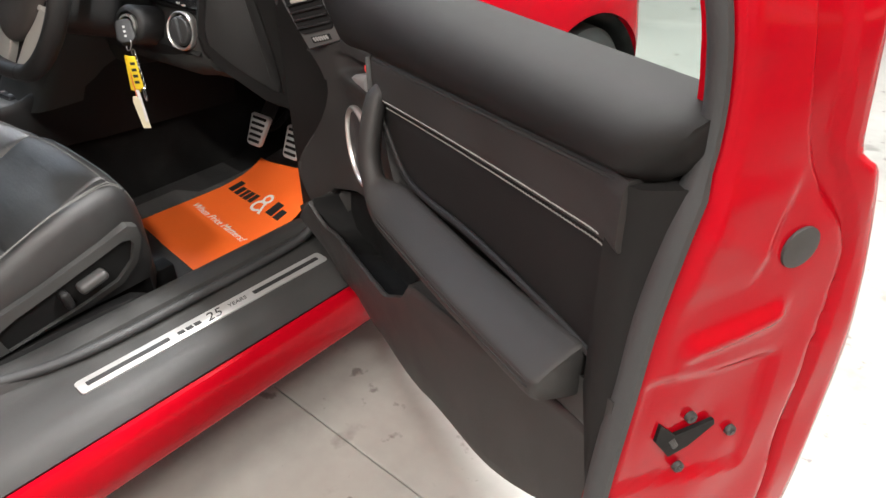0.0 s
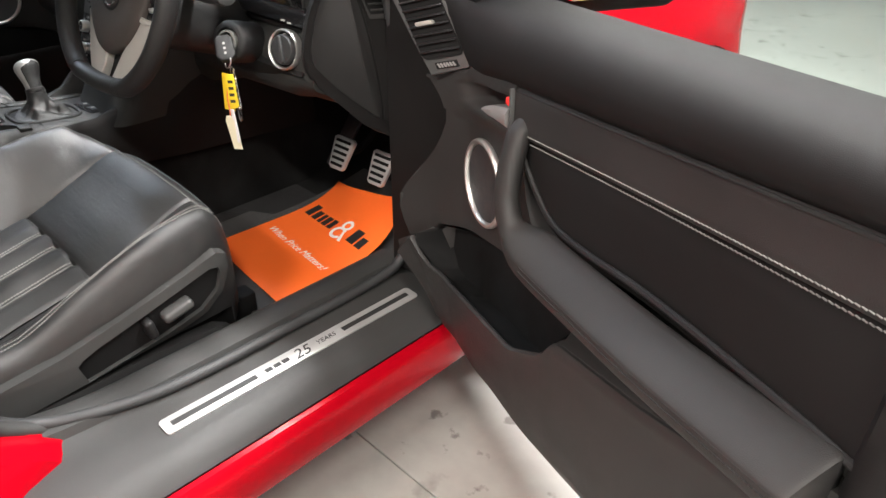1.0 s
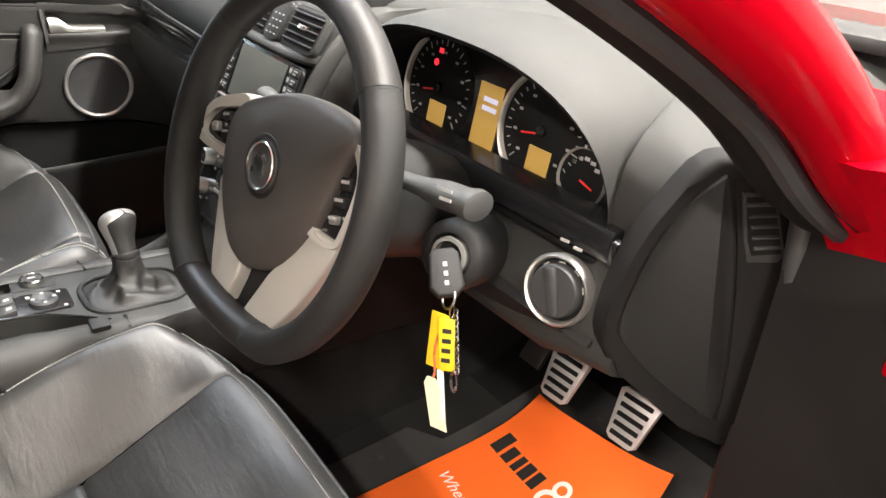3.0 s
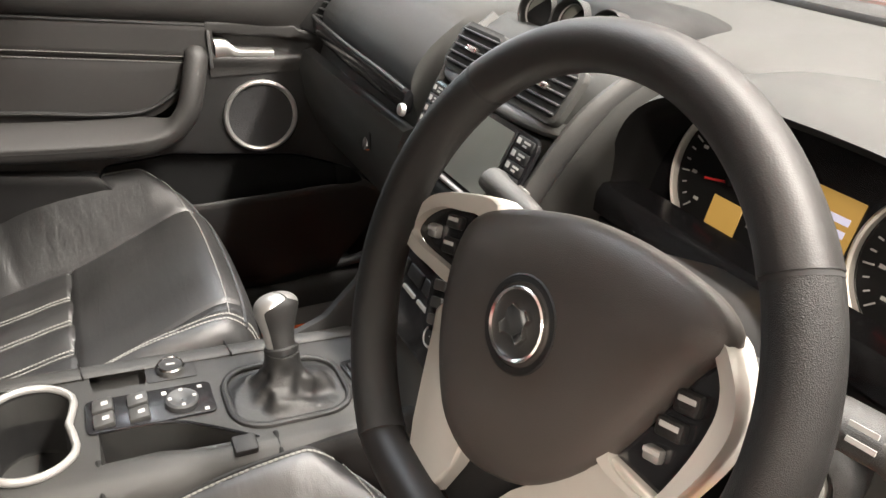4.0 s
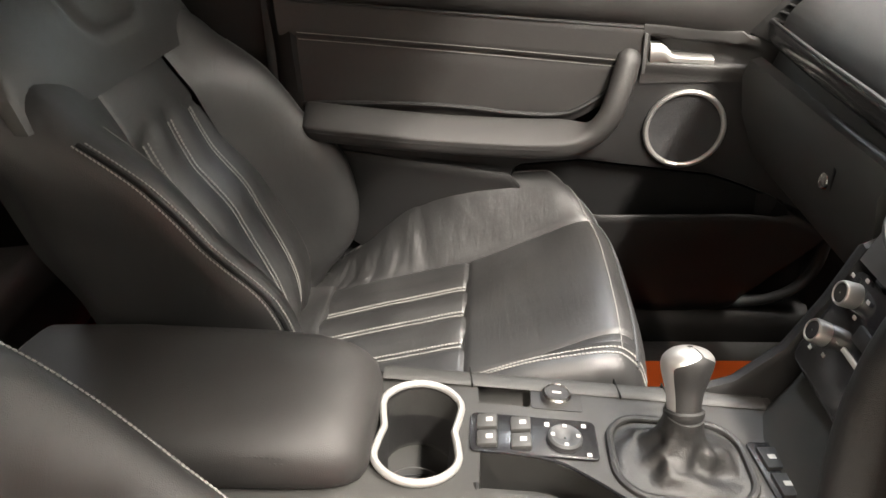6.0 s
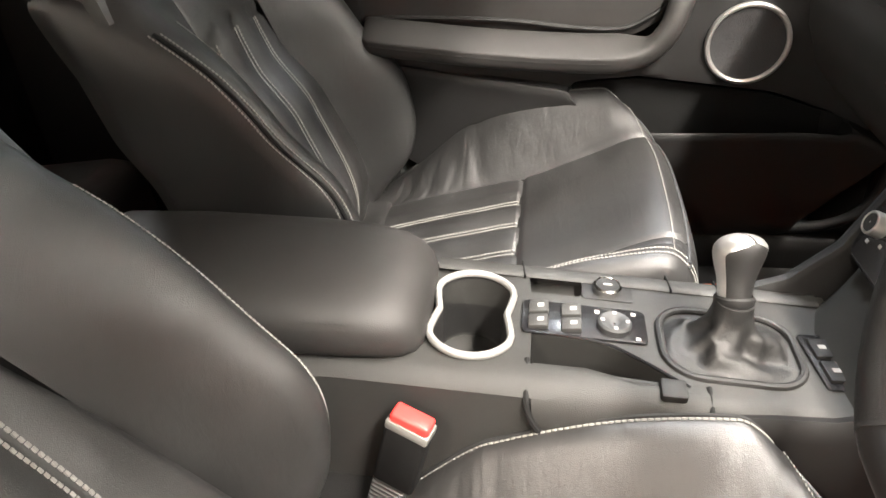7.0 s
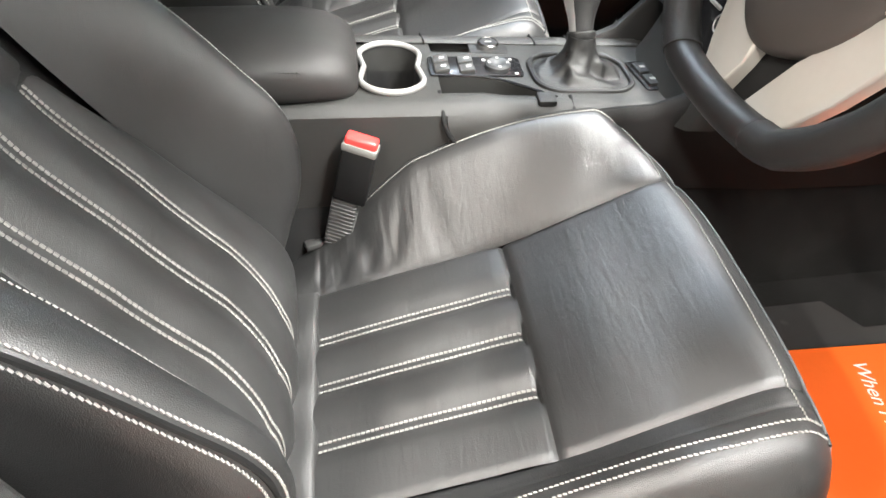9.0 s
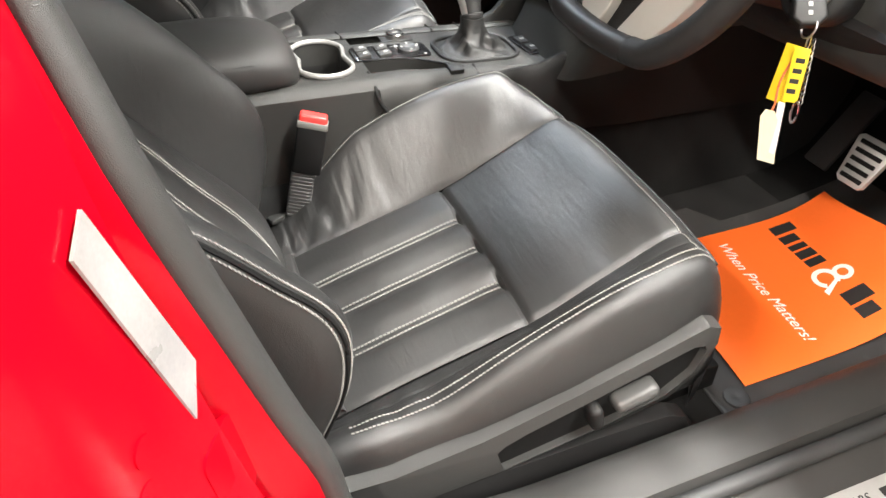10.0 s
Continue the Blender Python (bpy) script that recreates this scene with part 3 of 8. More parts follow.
for x in np.linspace(-0.60, 0.60, 13):
    b = 0.20 * (1 - (x / 0.6) ** 2)
    rows.append([Vector((x, y + b * q, z - 0.05 * (abs(x) / 0.6) ** 3)) for y, z, q in ((-0.40, 1.405, 0), (-0.255, 1.358, 1), (-0.25, 1.348, 1), (-0.265, 1.336, 1), (-0.40, 1.380, 0))])
add_loft(bm, rows)
part("windscreen_header", bm, HEADLINE, car, "dark cloth windscreen header, bowed forward to shade the seats")
bm = bmesh.new()
rows = []
for x in np.linspace(-0.60, 0.60, 13):
    b = 0.20 * (1 - (x / 0.6) ** 2)
    rows.append([Vector((x, y + b * q, z - 0.05 * (abs(x) / 0.6) ** 3)) for y, z, q in ((-0.40, 1.420, 0), (-0.257, 1.374, 1), (-0.257, 1.365, 1), (-0.40, 1.411, 0))])
add_loft(bm, rows)
part("roof_edge", bm, RED, car)
bm = bmesh.new()
add_box(bm, (1.74, 0.86, 0.56), pose(0, -1.86, 0.66), 0.07, 4)
part("boot", bm, RED, car)
bm = bmesh.new()
add_box(bm, (1.76, 0.03, 0.66), pose(0, -1.405, 0.645), 0.006)
part("rear_bulkhead", bm, BLACK, car, "matt black rear bulkhead")
bm = bmesh.new()
add_box(bm, (0.03, 0.14, 0.36), pose(-0.672, -0.66, 0.46), 0.008)
part("pillar_trim", bm, TRIM, car, "black plastic centre pillar trim")

# bonnet, scuttle and front wing
bm = bmesh.new()
rows = []
for i in range(10):
    y = 0.80 + 0.78 * i / 9
    top = 0.985 - 0.20 * (i / 9) ** 1.8
    row = [Vector((x * (1 - 0.16 * (i / 9) ** 3), y, top - 0.10 * (abs(x) / 0.87) ** 4)) for x in np.linspace(-0.87, 0.87, 15)]
    rows.append(row + [p - Vector((0, 0, 0.05)) for p in reversed(row)])
add_loft(bm, rows)
part("bonnet", bm, RED, car)
bm = bmesh.new()
add_box(bm, (1.5, 0.16, 0.05), pose(0, 0.79, 0.945), 0.015)
part("scuttle", bm, BLACK, car)
AX, AZ, AR = 1.115, 0.335, 0.372


def wing_x(y, z):
    x = 0.948 - 0.55 * max(0.0, z - 0.74) ** 2 * 6 - 2.6 * max(0.0, y - 1.37) ** 2
    r = math.hypot(y - AX, z - AZ)
    return x + 0.024 * math.exp(-((r - AR) / 0.07) ** 2) - 0.01 * math.exp(-((z - 0.45) / 0.12) ** 2)


for sx in (-1, 1):
    bm = bmesh.new()
    rows = []
    for k in range(49):
        a = radians(-22 + 224 * k / 48)
        c, s = math.cos(a), math.sin(a)
        far = min((1.60 - AX) / c if c > 1e-6 else 9, (AX - 0.375) / -c if c < -1e-6 else 9, (0.945 - AZ) / s if s > 1e-6 else 9, (AZ - 0.17) / -s if s < -1e-6 else 9)
        row = []
        for j in range(11):
            r = AR + (max(far, AR + 0.01) - AR) * j / 10
            y, z = AX + r * c, AZ + r * s
            row.append(Vector((sx * wing_x(y, z), y, z)))
        inner = [p - Vector((sx * 0.03, 0, 0)) for p in reversed(row)]
        rows.append(row + inner)
    add_loft(bm, rows)
    part("front_wing", bm, RED, car)
    bm = bmesh.new()
    rows = []
    for k in range(33):
        a = radians(-22 + 224 * k / 32)
        row = [Vector((sx * x, AX + r * math.cos(a), AZ + r * math.sin(a))) for x, r in ((0.952, AR - 0.002), (0.93, AR - 0.012), (0.62, AR - 0.012), (0.62, AR + 0.02), (0.93, AR + 0.02))]
        rows.append(row)
    add_loft(bm, rows)
    part("wheel_arch_liner", bm, BLACK, car)
    wm = pose(sx * 0.855, AX, AZ, 0, 0, 6) @ pose(0, 0, 0, 0, sx * 90, 0)
    bm = bmesh.new()
    add_lathe(bm, wm, [(0.235, -0.10), (0.30, -0.112), (0.325, -0.095), (0.333, -0.05), (0.335, 0.0), (0.333, 0.05), (0.325, 0.092), (0.30, 0.108), (0.262, 0.104), (0.238, 0.09), (0.235, 0.0), (0.235, -0.10)], 48)
    wheel = part("wheel", bm, TYRE, car, "black tyre on a grey alloy rim")
    bm = bmesh.new()
    add_lathe(bm, wm, [(0.236, 0.085), (0.238, 0.095), (0.228, 0.098), (0.215, 0.08), (0.205, 0.03), (0.2, -0.08), (0.234, -0.09)], 48)
    for k in range(10):
        b2 = bmesh.new()
        add_box(b2, (0.19, 0.028, 0.03), pose(0.125, 0, 0.07), 0.006)
        join(bm, b2, wm @ pose(0, 0, 0, 0, 0, 36 * k))
    add_disc(bm, wm @ pose(0, 0, 0.05), 0.06, 0.03, 24, 0.006)
    part("rim", bm, GREYPL, wheel)

# rear of the cabin: bulkhead, side trim, rear doors
bm = bmesh.new()
add_box(bm, (1.4, 0.06, 0.75), pose(0, -1.72, 0.6), 0.02)
part("rear_bulkhead", bm, TRIM, car)
for sx in (-1, 1):
    bm = bmesh.new()
    add_box(bm, (0.07, 0.95, 0.66), pose(sx * 0.74, -1.27, 0.60), 0.03)
    part("rear_door_trim", bm, TRIM, car)
    bm = bmesh.new()
    add_box(bm, (0.05, 1.6, 0.75), pose(sx * 0.90, -1.50, 0.58), 0.02)
    part("rear_flank", bm, RED, car)
bm = bmesh.new()
extrude_y(bm, [(-0.640, 0.25), (-0.643, 0.300), (-0.652, 0.322), (-0.67, 0.334), (-0.70, 0.338), (-0.78, 0.332), (-0.86, 0.30), (-0.86, 0.16), (-0.65, 0.16)], -0.95, 0.33, 20)
part("sill_cover", bm, TRIM, car, "black grained plastic sill cover")
bm = bmesh.new()
add_box(bm, (0.16, 0.20, 0.34), pose(-0.775, 0.432, 0.33), 0.012)
part("hinge_pillar_trim", bm, BLACK, car, "black hinge pillar lining")
bm = bmesh.new()
add_tube(bm, smooth_path([(-0.668, -0.70, 0.34), (-0.672, -0.3, 0.341), (-0.672, 0.1, 0.341), (-0.668, 0.24, 0.35), (-0.662, 0.31, 0.40), (-0.66, 0.33, 0.50), (-0.665, 0.32, 0.75)], 6), 0.011, 0.011, 10)
part("door_seal", bm, RUBBER, car, "black rubber door opening seal")
# added black fillers behind the closed door, hiding light and red paint
bm = bmesh.new()
add_box(bm, (0.05, 0.62, 0.80), pose(-0.765, 0.62, 0.56), 0.01)
part("gap_filler", bm, BLACK, car)
bm = bmesh.new()
add_box(bm, (0.14, 0.02, 0.60), pose(-0.745, 0.365, 0.58), 0.005)
part("gap_filler", bm, BLACK, car)
# dark panel stands in for the shaded gap between dash and door
bm = bmesh.new()
add_prism(bm, [(0.742, 0.345), (0.905, 0.345), (0.925, 0.50), (0.925, 0.90), (0.865, 0.935), (0.735, 0.95)], 0.02, Matrix(((1, 0, 0, 0), (0, 0, -1, 0.318), (0, 1, 0, 0), (0, 0, 0, 1))), 0.004)
part("gap_filler", bm, SOFT, car, "black filler panel for the dark gap by the hinge post")

# scuff plate on the driver's sill
plate = thing("scuff_plate", (0.835, -0.02, 0.334), "brushed metal scuff plate with black strips, on the sill", "scuff plate")
bm = bmesh.new()
add_prism(bm, rounded(0.0385, 0.555, 0.007), 0.003, pose(0.8355, -0.0155, 0.3335, 0, 0.6, -0.8), 0.001)
part("plate", bm, ALU, plate)
SPM = pose(0.8355, -0.0155, 0.3366, 0, 0.6, -0.8)
for y0, y1 in ((-0.262, -0.10), (0.092, 0.262)):
    bm = bmesh.new()
    add_prism(bm, rounded(0.0115, y1 - y0, 0.001), 0.0006, SPM @ pose(0, (y0 + y1) / 2, 0))
    part("black_strip", bm, INK, plate, smooth=False)
TXM = SPM @ pose(0.0, 0, 0.0002, 0, 0, 90)
text_part("numeral", "25", INK, plate, TXM @ pose(-0.005, -0.012, 0), 0.036, shear=0.35)
text_part("word", "YEARS", INK, plate, TXM @ pose(0.052, -0.004, 0), 0.0155, shear=0.3)
bm = bmesh.new()
for k in range(3):
    add_box(bm, (0.014, 0.010, 0.0006), TXM @ pose(-0.075 + 0.018 * k, 0.0, 0.0002))
part("emblem_bar", bm, INK, plate, smooth=False)


# ---- doors ----
DU, DN = Vector((0.9013, -0.4331, 0)), Vector((-0.4331, -0.9013, 0))


def right_door(u, n, z):
    return Vector((0.86, 0.30, 0)) + DU * u + DN * n + Vector((0, 0, z + 0.05 * (u - 0.36)))


def left_door(u, n, z):
    return Vector((-0.655 + n, 0.304 - u, z))


def z_belt(u):
    return 0.977 + 0.029 * u


def z_pad(u):
    return 0.888 + 0.10 * (u - 0.34)


def z_stitch(u):
    return 0.828 + 0.108 * (u - 0.364)


Z_INS = curve_table([(0.360, 0.818), (0.385, 0.798), (0.42, 0.772), (0.472, 0.747), (0.55, 0.748), (0.676, 0.764), (0.848, 0.772), (0.935, 0.772)], 5)
UF = [(0.33, 0.11), (0.38, 0.11), (0.44, 0.09), (0.5, 0.055), (0.55, 0.03), (0.60, 0.02), (0.65, 0.05), (0.70, 0.09), (0.75, 0.12), (0.80, 0.13), (0.85, 0.09), (0.91, 0.04), (0.95, 0.015), (1.0, 0.0)]
UF = curve_table(UF, 4)


def front_u(u, z):
    """Draws the front edge of the trim back along its curved outline."""
    f, = lerp_table(UF, z)
    return u if u > 0.22 else f + (u + 0.06) * (0.22 - f) / 0.28


def wrap(u):
    """How far the front of the trim turns in towards the dash."""
    return 0.060 * (max(0.0, 0.20 - u) / 0.16) ** 1.5


Z_BOT = curve_table([(-0.05, 0.40), (0.0, 0.345), (0.10, 0.332), (0.27, 0.325), (0.36, 0.337), (0.5, 0.348), (0.62, 0.375), (0.70, 0.395), (0.77, 0.425), (0.85, 0.475), (0.92, 0.53), (0.955, 0.575), (0.975, 0.62)], 4)
ARM = [(0.366, 0.000, 0.858), (0.374, 0.014, 0.832), (0.388, 0.030, 0.786), (0.404, 0.038, 0.745), (0.438, 0.038, 0.714), (0.50, 0.034, 0.706), (0.60, 0.031, 0.709), (0.72, 0.031, 0.719), (0.84, 0.030, 0.733), (0.905, 0.029, 0.741), (0.922, 0.028, 0.744)]


def build_door(D, name, label, open_door):
    door = thing(name, D(0.5, -0.05, 0.33), label, "car door", "front doors")
    dz = D(0, 0, 1) - D(0, 0, 0)
    dn = (D(0, 1, 0) - D(0, 0, 0)).normalized()
    du = (D(1, 0, 0) - D(0, 0, 0)).normalized()

    # padded upper rail
    bm = bmesh.new()
    rows = []
    us = [0.10, 0.115, 0.15, 0.2, 0.26] + [0.32 + 0.06 * i for i in range(11)] + [0.945, 0.958, 0.968, 0.974, 0.978]
    for u in us:
        e = max(0.0, (u - 0.945) / 0.036)
        back = -0.035 * e * e
        zp, zb = z_pad(u) + 0.03 * e * e, z_belt(u)
        h = zb - zp
        prof = [(-0.012, zp - 0.004), (0.002, zp), (0.012, zp + 0.008), (0.020, zp + 0.25 * h), (0.022, zp + 0.5 * h), (0.016, zp + 0.72 * h), (0.004, zp + 0.89 * h), (-0.014, zp + 0.98 * h), (-0.035, zb + 0.003), (-0.070, zb + 0.002), (-0.072, zb - 0.03)]
        # the front end slants along the vent
        f = max(0.0, (0.32 - u) / 0.22)
        row = []
        for n, z in prof:
            q = min(1.0, max(0.0, (z - zp) / h))
            flat = 0.004 + 0.028 * q if n > -0.02 else n + 0.02
            row.append(D(u + 0.090 * f * (1 - q), n + (back if n > -0.03 else 0.25 * back) + (flat - n) * f ** 3, z))
        rows.append(row)
    add_loft(bm, rows)
    # closed door's rail takes the lighter DOORL so that it reads as lit
    part("upper_rail", bm, SOFT if open_door else DOORL, door, "soft black vinyl upper rail")
    # band above the stitching, and the insert under it
    def surf(u, z):
        return 0.004 - 0.004 * math.sin(math.pi * min(1, max(0, (u - 0.36) / 0.6))) + 0.01 * max(0.0, (u - 0.9) / 0.07) ** 2
    def sheet(zlo, zhi, us, nz, off, thick=0.012):
        rows = []
        for u in us:
            a, b = zlo(u), zhi(u)
            front = []
            for k in range(nz + 1):
                t = k / nz
                rim = 0.004 * (1 - min(1, min(t, 1 - t) / 0.10)) ** 2
                front.append(D(u, surf(u, 0) + off - rim, a + (b - a) * t))
            rows.append(front + [D(u, surf(u, 0) - thick, b), D(u, surf(u, 0) - thick, a)])
        return rows
    us = [0.352 + 0.02 * i for i in range(31)]
    bm = bmesh.new()
    add_loft(bm, sheet(z_stitch, lambda u: z_pad(u) + 0.004, us, 8, 0.006))
    part("trim_band", bm, DOORL, door, "black leather band with twin pale stitching")
    bm = bmesh.new()
    add_loft(bm, sheet(lambda u: min(lerp_table(Z_INS, u)[0], z_stitch(u) - 0.002) - 0.02, z_stitch, [0.362 + 0.02 * i for i in range(30)], 8, 0.0))
    # insert is likewise lightened on the closed door to look lit
    part("insert", bm, SOFT if open_door else DOORL, door, "black vinyl insert panel")
    for dzs, nm in ((0.0065, 0), (-0.0055, 1)):
        bm = bmesh.new()
        add_stitches(bm, [D(u, surf(u, 0) + (0.0058 if nm == 0 else 0.0004), z_stitch(u) + dzs) for u in np.linspace(0.366, 0.925, 60)], dn, 0.0058, 0.0046, 0.0012, 0.0006)
        part("stitching", bm, THREAD, door, "pale grey stitching")
    bm = bmesh.new()
    add_tube(bm, [D(u, 0.005, z - 0.001) for u, z in Z_INS if u < 0.936], 0.0045, 0.0045, 8)
    part("piping", bm, TRIM, door)
    bm = bmesh.new()
    add_tube(bm, [D(u, 0.0085, z_pad(u) - 0.001) for u in np.linspace(0.20, 0.945, 24)], 0.0018, 0.0022, 6)
    part("seam_line", bm, SEAM, door)
    # armrest with pull handle
    arm = [D(*p) for p in smooth_nd(ARM, 6)]
    k = len(arm)
    bm = bmesh.new()
    rings = []
    for i, p in enumerate(arm):
        t = (Vector(arm[min(i + 1, k - 1)]) - Vector(arm[max(i - 1, 0)])).normalized()
        top = t.cross(dn).normalized()
        if top.z < 0:
            top = -top
        # a round grip at first, then a wedge whose top falls away from the panel
        w = min(1.0, max(0.0, (i - 20) / 10))
        w = w * w * (3 - 2 * w)
        end = 1.0
        if i < 4:
            end = 0.25 + 0.75 * math.sqrt(i / 4)
        if i > k - 6:
            end = 0.86 + 0.14 * math.sqrt((k - 1 - i) / 5)
        ring = []
        for j in range(24):
            a = 2 * math.pi * j / 24
            c, q = math.cos(a), math.sin(a)
            grip = Vector(p) + dn * (0.017 * c * end) + top * (0.0205 * q * end)
            c2, q2 = math.copysign(abs(c) ** 0.5, c), math.copysign(abs(q) ** 0.5, q)
            up_ = (0.024 - 0.018 * c2) if q > 0 else 0.029 - 0.006 * c2
            pad = Vector(p) + dn * (0.029 * c2 * end) + dz * (up_ * q2 * end)
            ring.append(grip.lerp(pad, w))
        rings.append(ring)
    add_loft(bm, rings)
    part("armrest", bm, DOORL, door, "padded black leather armrest and pull handle", angle=60)
    bm = bmesh.new()
    for o in (0.0015, -0.0045):
        add_stitches(bm, [Vector(p) + dn * (0.0292 if o < 0 else 0.0284) + dz * o for p in arm[30:-4]], dn, 0.005, 0.0036, 0.0010, 0.0006)
    part("stitching", bm, SEAM, door)

    # lower panel with the map pocket
    P_LO = [(-0.05, 0.50), (0.03, 0.545), (0.05, 0.522), (0.08, 0.506), (0.20, 0.500), (0.45, 0.536), (0.54, 0.592), (0.565, 0.63)]
    P_HI = [(-0.05, 0.52), (0.03, 0.549), (0.05, 0.560), (0.07, 0.573), (0.20, 0.600), (0.44, 0.650), (0.545, 0.645), (0.565, 0.632)]
    if not open_door:
        P_LO = [(-0.05, 0.56), (0.03, 0.583), (0.06, 0.574), (0.20, 0.566), (0.45, 0.566), (0.54, 0.608), (0.565, 0.638)]
        P_HI = [(-0.05, 0.565), (0.03, 0.588), (0.07, 0.600), (0.20, 0.628), (0.44, 0.660), (0.545, 0.652), (0.565, 0.642)]
    def top_edge(u):
        if u < 0.355:
            return 0.802
        return lerp_table(curve_top, u)[0]
    curve_top = [(p[0], p[2] - 0.004) for p in smooth_nd(ARM, 6)] + [(0.972, 0.75)]
    bm = bmesh.new()
    rows, lining = [], []
    for u in [-0.05, -0.03, -0.01, 0.01, 0.03, 0.04, 0.05, 0.06, 0.07, 0.085] + [0.10 + 0.02 * i for i in range(13)] + [0.352, 0.357, 0.362, 0.37, 0.38, 0.39, 0.40] + [0.42 + 0.02 * i for i in range(6)] + [0.53, 0.545, 0.555, 0.565, 0.58] + [0.60 + 0.03 * i for i in range(12)] + [0.945, 0.955, 0.965, 0.972]:
        zb, zt = lerp_table(Z_BOT, u)[0], top_edge(u)
        lo, hi = lerp_table(P_LO, u)[0], lerp_table(P_HI, u)[0]
        inside = 0.045 < u < 0.562
        if u > 0.565:
            lo = (0.63 if open_door else 0.640) + (u - 0.565) * 0.14
            hi = lo + 0.004
        lo, hi = max(lo, zb + 0.03), max(hi, zb + 0.034)
        hi = min(hi, zt - 0.01)
        lo = min(lo, hi - 0.004)
        lip = 0.040 * min(1, max(0, (0.97 - u) / 0.25)) * (1 if u < 0.56 else max(0.25, 1 - (u - 0.56) * 2.2)) + 0.002
        if not open_door:
            lip *= 1 - 0.45 * min(1, max(0, (u - 0.40) / 0.14))
        deep = -0.034 if inside else lip - 0.004
        pts = [(-0.03, zb + 0.004), (-0.014, zb), (0.0, zb + 0.006)]
        for t in (0.15, 0.35, 0.6, 0.8, 0.93):
            pts.append((0.002 + lip * (0.25 + 0.75 * t ** 0.7), zb + 0.006 + (lo - zb - 0.006) * t))
        pts += [(lip + 0.003, lo - 0.003), (lip, lo + 0.001), (lip - 0.004, lo)]
        if inside:
            pts += [(lip - 0.008, lo - 0.03), (deep, lo - 0.05), (deep, hi - 0.002), (0.0, hi - 0.001), (0.006, hi + 0.002)]
            lining.append([D(front_u(u, z), n + wrap(front_u(u, z)), z) for n, z in ((lip - 0.0095, lo - 0.006), (lip - 0.012, lo - 0.027), (deep + 0.0085, lo - 0.042), (deep + 0.0085, hi - 0.009), (-0.001, hi - 0.005))])
        else:
            if 0.035 < u < 0.045:
                lining.append([D(front_u(u, z), n + wrap(front_u(u, z)), z) for n, z in ((lip - 0.004, lo + 0.001), (lip - 0.003, lo + 0.002), (lip - 0.002, lo + 0.003), (lip * 0.8 + 0.003, hi - 0.003), (lip * 0.5 + 0.004, hi - 0.001))])
            pts += [(lip - 0.005, lo + 0.0005), (lip - 0.005, lo + 0.001), (lip * 0.8, hi - 0.002), (lip * 0.5 + 0.003, hi - 0.001), (0.007, hi + 0.002)]
        for t in (0.1, 0.2, 0.3, 0.4, 0.5, 0.6, 0.7, 0.8, 0.9, 1.0):
            pts.append((0.008, hi + 0.002 + (zt - hi - 0.002) * t))
        pts.append((-0.03, zt))
        rows.append([D(front_u(u, z), n + wrap(front_u(u, z)), z) for n, z in pts])
    add_loft(bm, rows)
    # darker TRIM on the closed door puts its shade into the colour
    panel = part("lower_panel", bm, DOORL if open_door else TRIM, door, "grained black plastic lower panel with a map pocket", angle=50)
    # black sheet stands for both lining and shade deep in the pocket
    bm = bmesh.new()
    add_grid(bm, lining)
    part("pocket_shade_sheet", bm, BLACK, panel, "black sheet for the pocket's lining and shade")
    if open_door:
        bm = bmesh.new()
        rows = []
        for k in range(9):
            t = k / 8
            rows.append([D(0.50 + 0.07 * t, n, 0.50 + h * (0.35 + 0.65 * math.sin(0.5 * math.pi * t))) for n, h in ((-0.03, 0.10), (0.0, 0.105), (0.012, 0.10), (0.020, 0.085), (0.024, 0.05), (0.024, 0.0), (-0.03, 0.0))])
        add_loft(bm, rows)
        part("pocket_divider", bm, DOORL, door)

    # upper front corner: release recess, vent
    bm = bmesh.new()
    rows = []
    for u in [-0.06, -0.04, -0.02, 0.0, 0.03, 0.06, 0.09, 0.12, 0.15, 0.17, 0.185, 0.20, 0.215, 0.23, 0.25, 0.27, 0.29, 0.31, 0.325, 0.336, 0.340, 0.3415, 0.3455, 0.352]:
        ua = front_u(u, 0.85)
        zt = 0.852 + 0.30 * (ua - 0.112) if ua < 0.19 else z_pad(ua) + 0.008
        row = []
        for z in np.linspace(0.798, zt - 0.006, 25):
            # hollow behind the release lever, soft ahead and sharp behind
            w = min(1, max(0, (ua - 0.165) / 0.075)) * (1 if ua < 0.3405 else 0)
            zl, zu = 0.822 + 0.09 * (ua - 0.2), 0.860 + 0.12 * (ua - 0.2)
            lo = min(1, max(0, (z - zl) / 0.012))
            hi = min(1, max(0, (zu - z) / 0.008))
            w *= lo * lo * (3 - 2 * lo) * hi * hi * (3 - 2 * hi)
            roll = 0.004 * math.exp(-((z - zl + 0.006) / 0.010) ** 2) * min(1, max(0, (ua - 0.15) / 0.1))
            row.append(D(front_u(u, z), 0.011 + wrap(front_u(u, z)) - 0.032 * w + roll, z))
        for t in (0.5, 1.0):
            row.append(D(ua, 0.011 + wrap(ua) - 0.002 * t * t, zt - 0.006 + 0.006 * t))
        row += [D(ua, wrap(ua) - 0.04, zt), D(front_u(u, 0.798), wrap(front_u(u, 0.798)) - 0.05, 0.798)]
        rows.append(row)
    add_loft(bm, rows)
    # DOORL lightens this corner as if more light reached it
    part("front_corner", bm, DOORL, door, "soft black corner panel", angle=60)
    bm = bmesh.new()
    add_box(bm, (0.006, 0.014, 0.085 if open_door else 0.066), basis(D(0.349, 0.010, 0.848), du, dn), 0.002)
    part("divider_strip", bm, SWGREY, door)
    # release lever
    bm = bmesh.new()
    rows = []
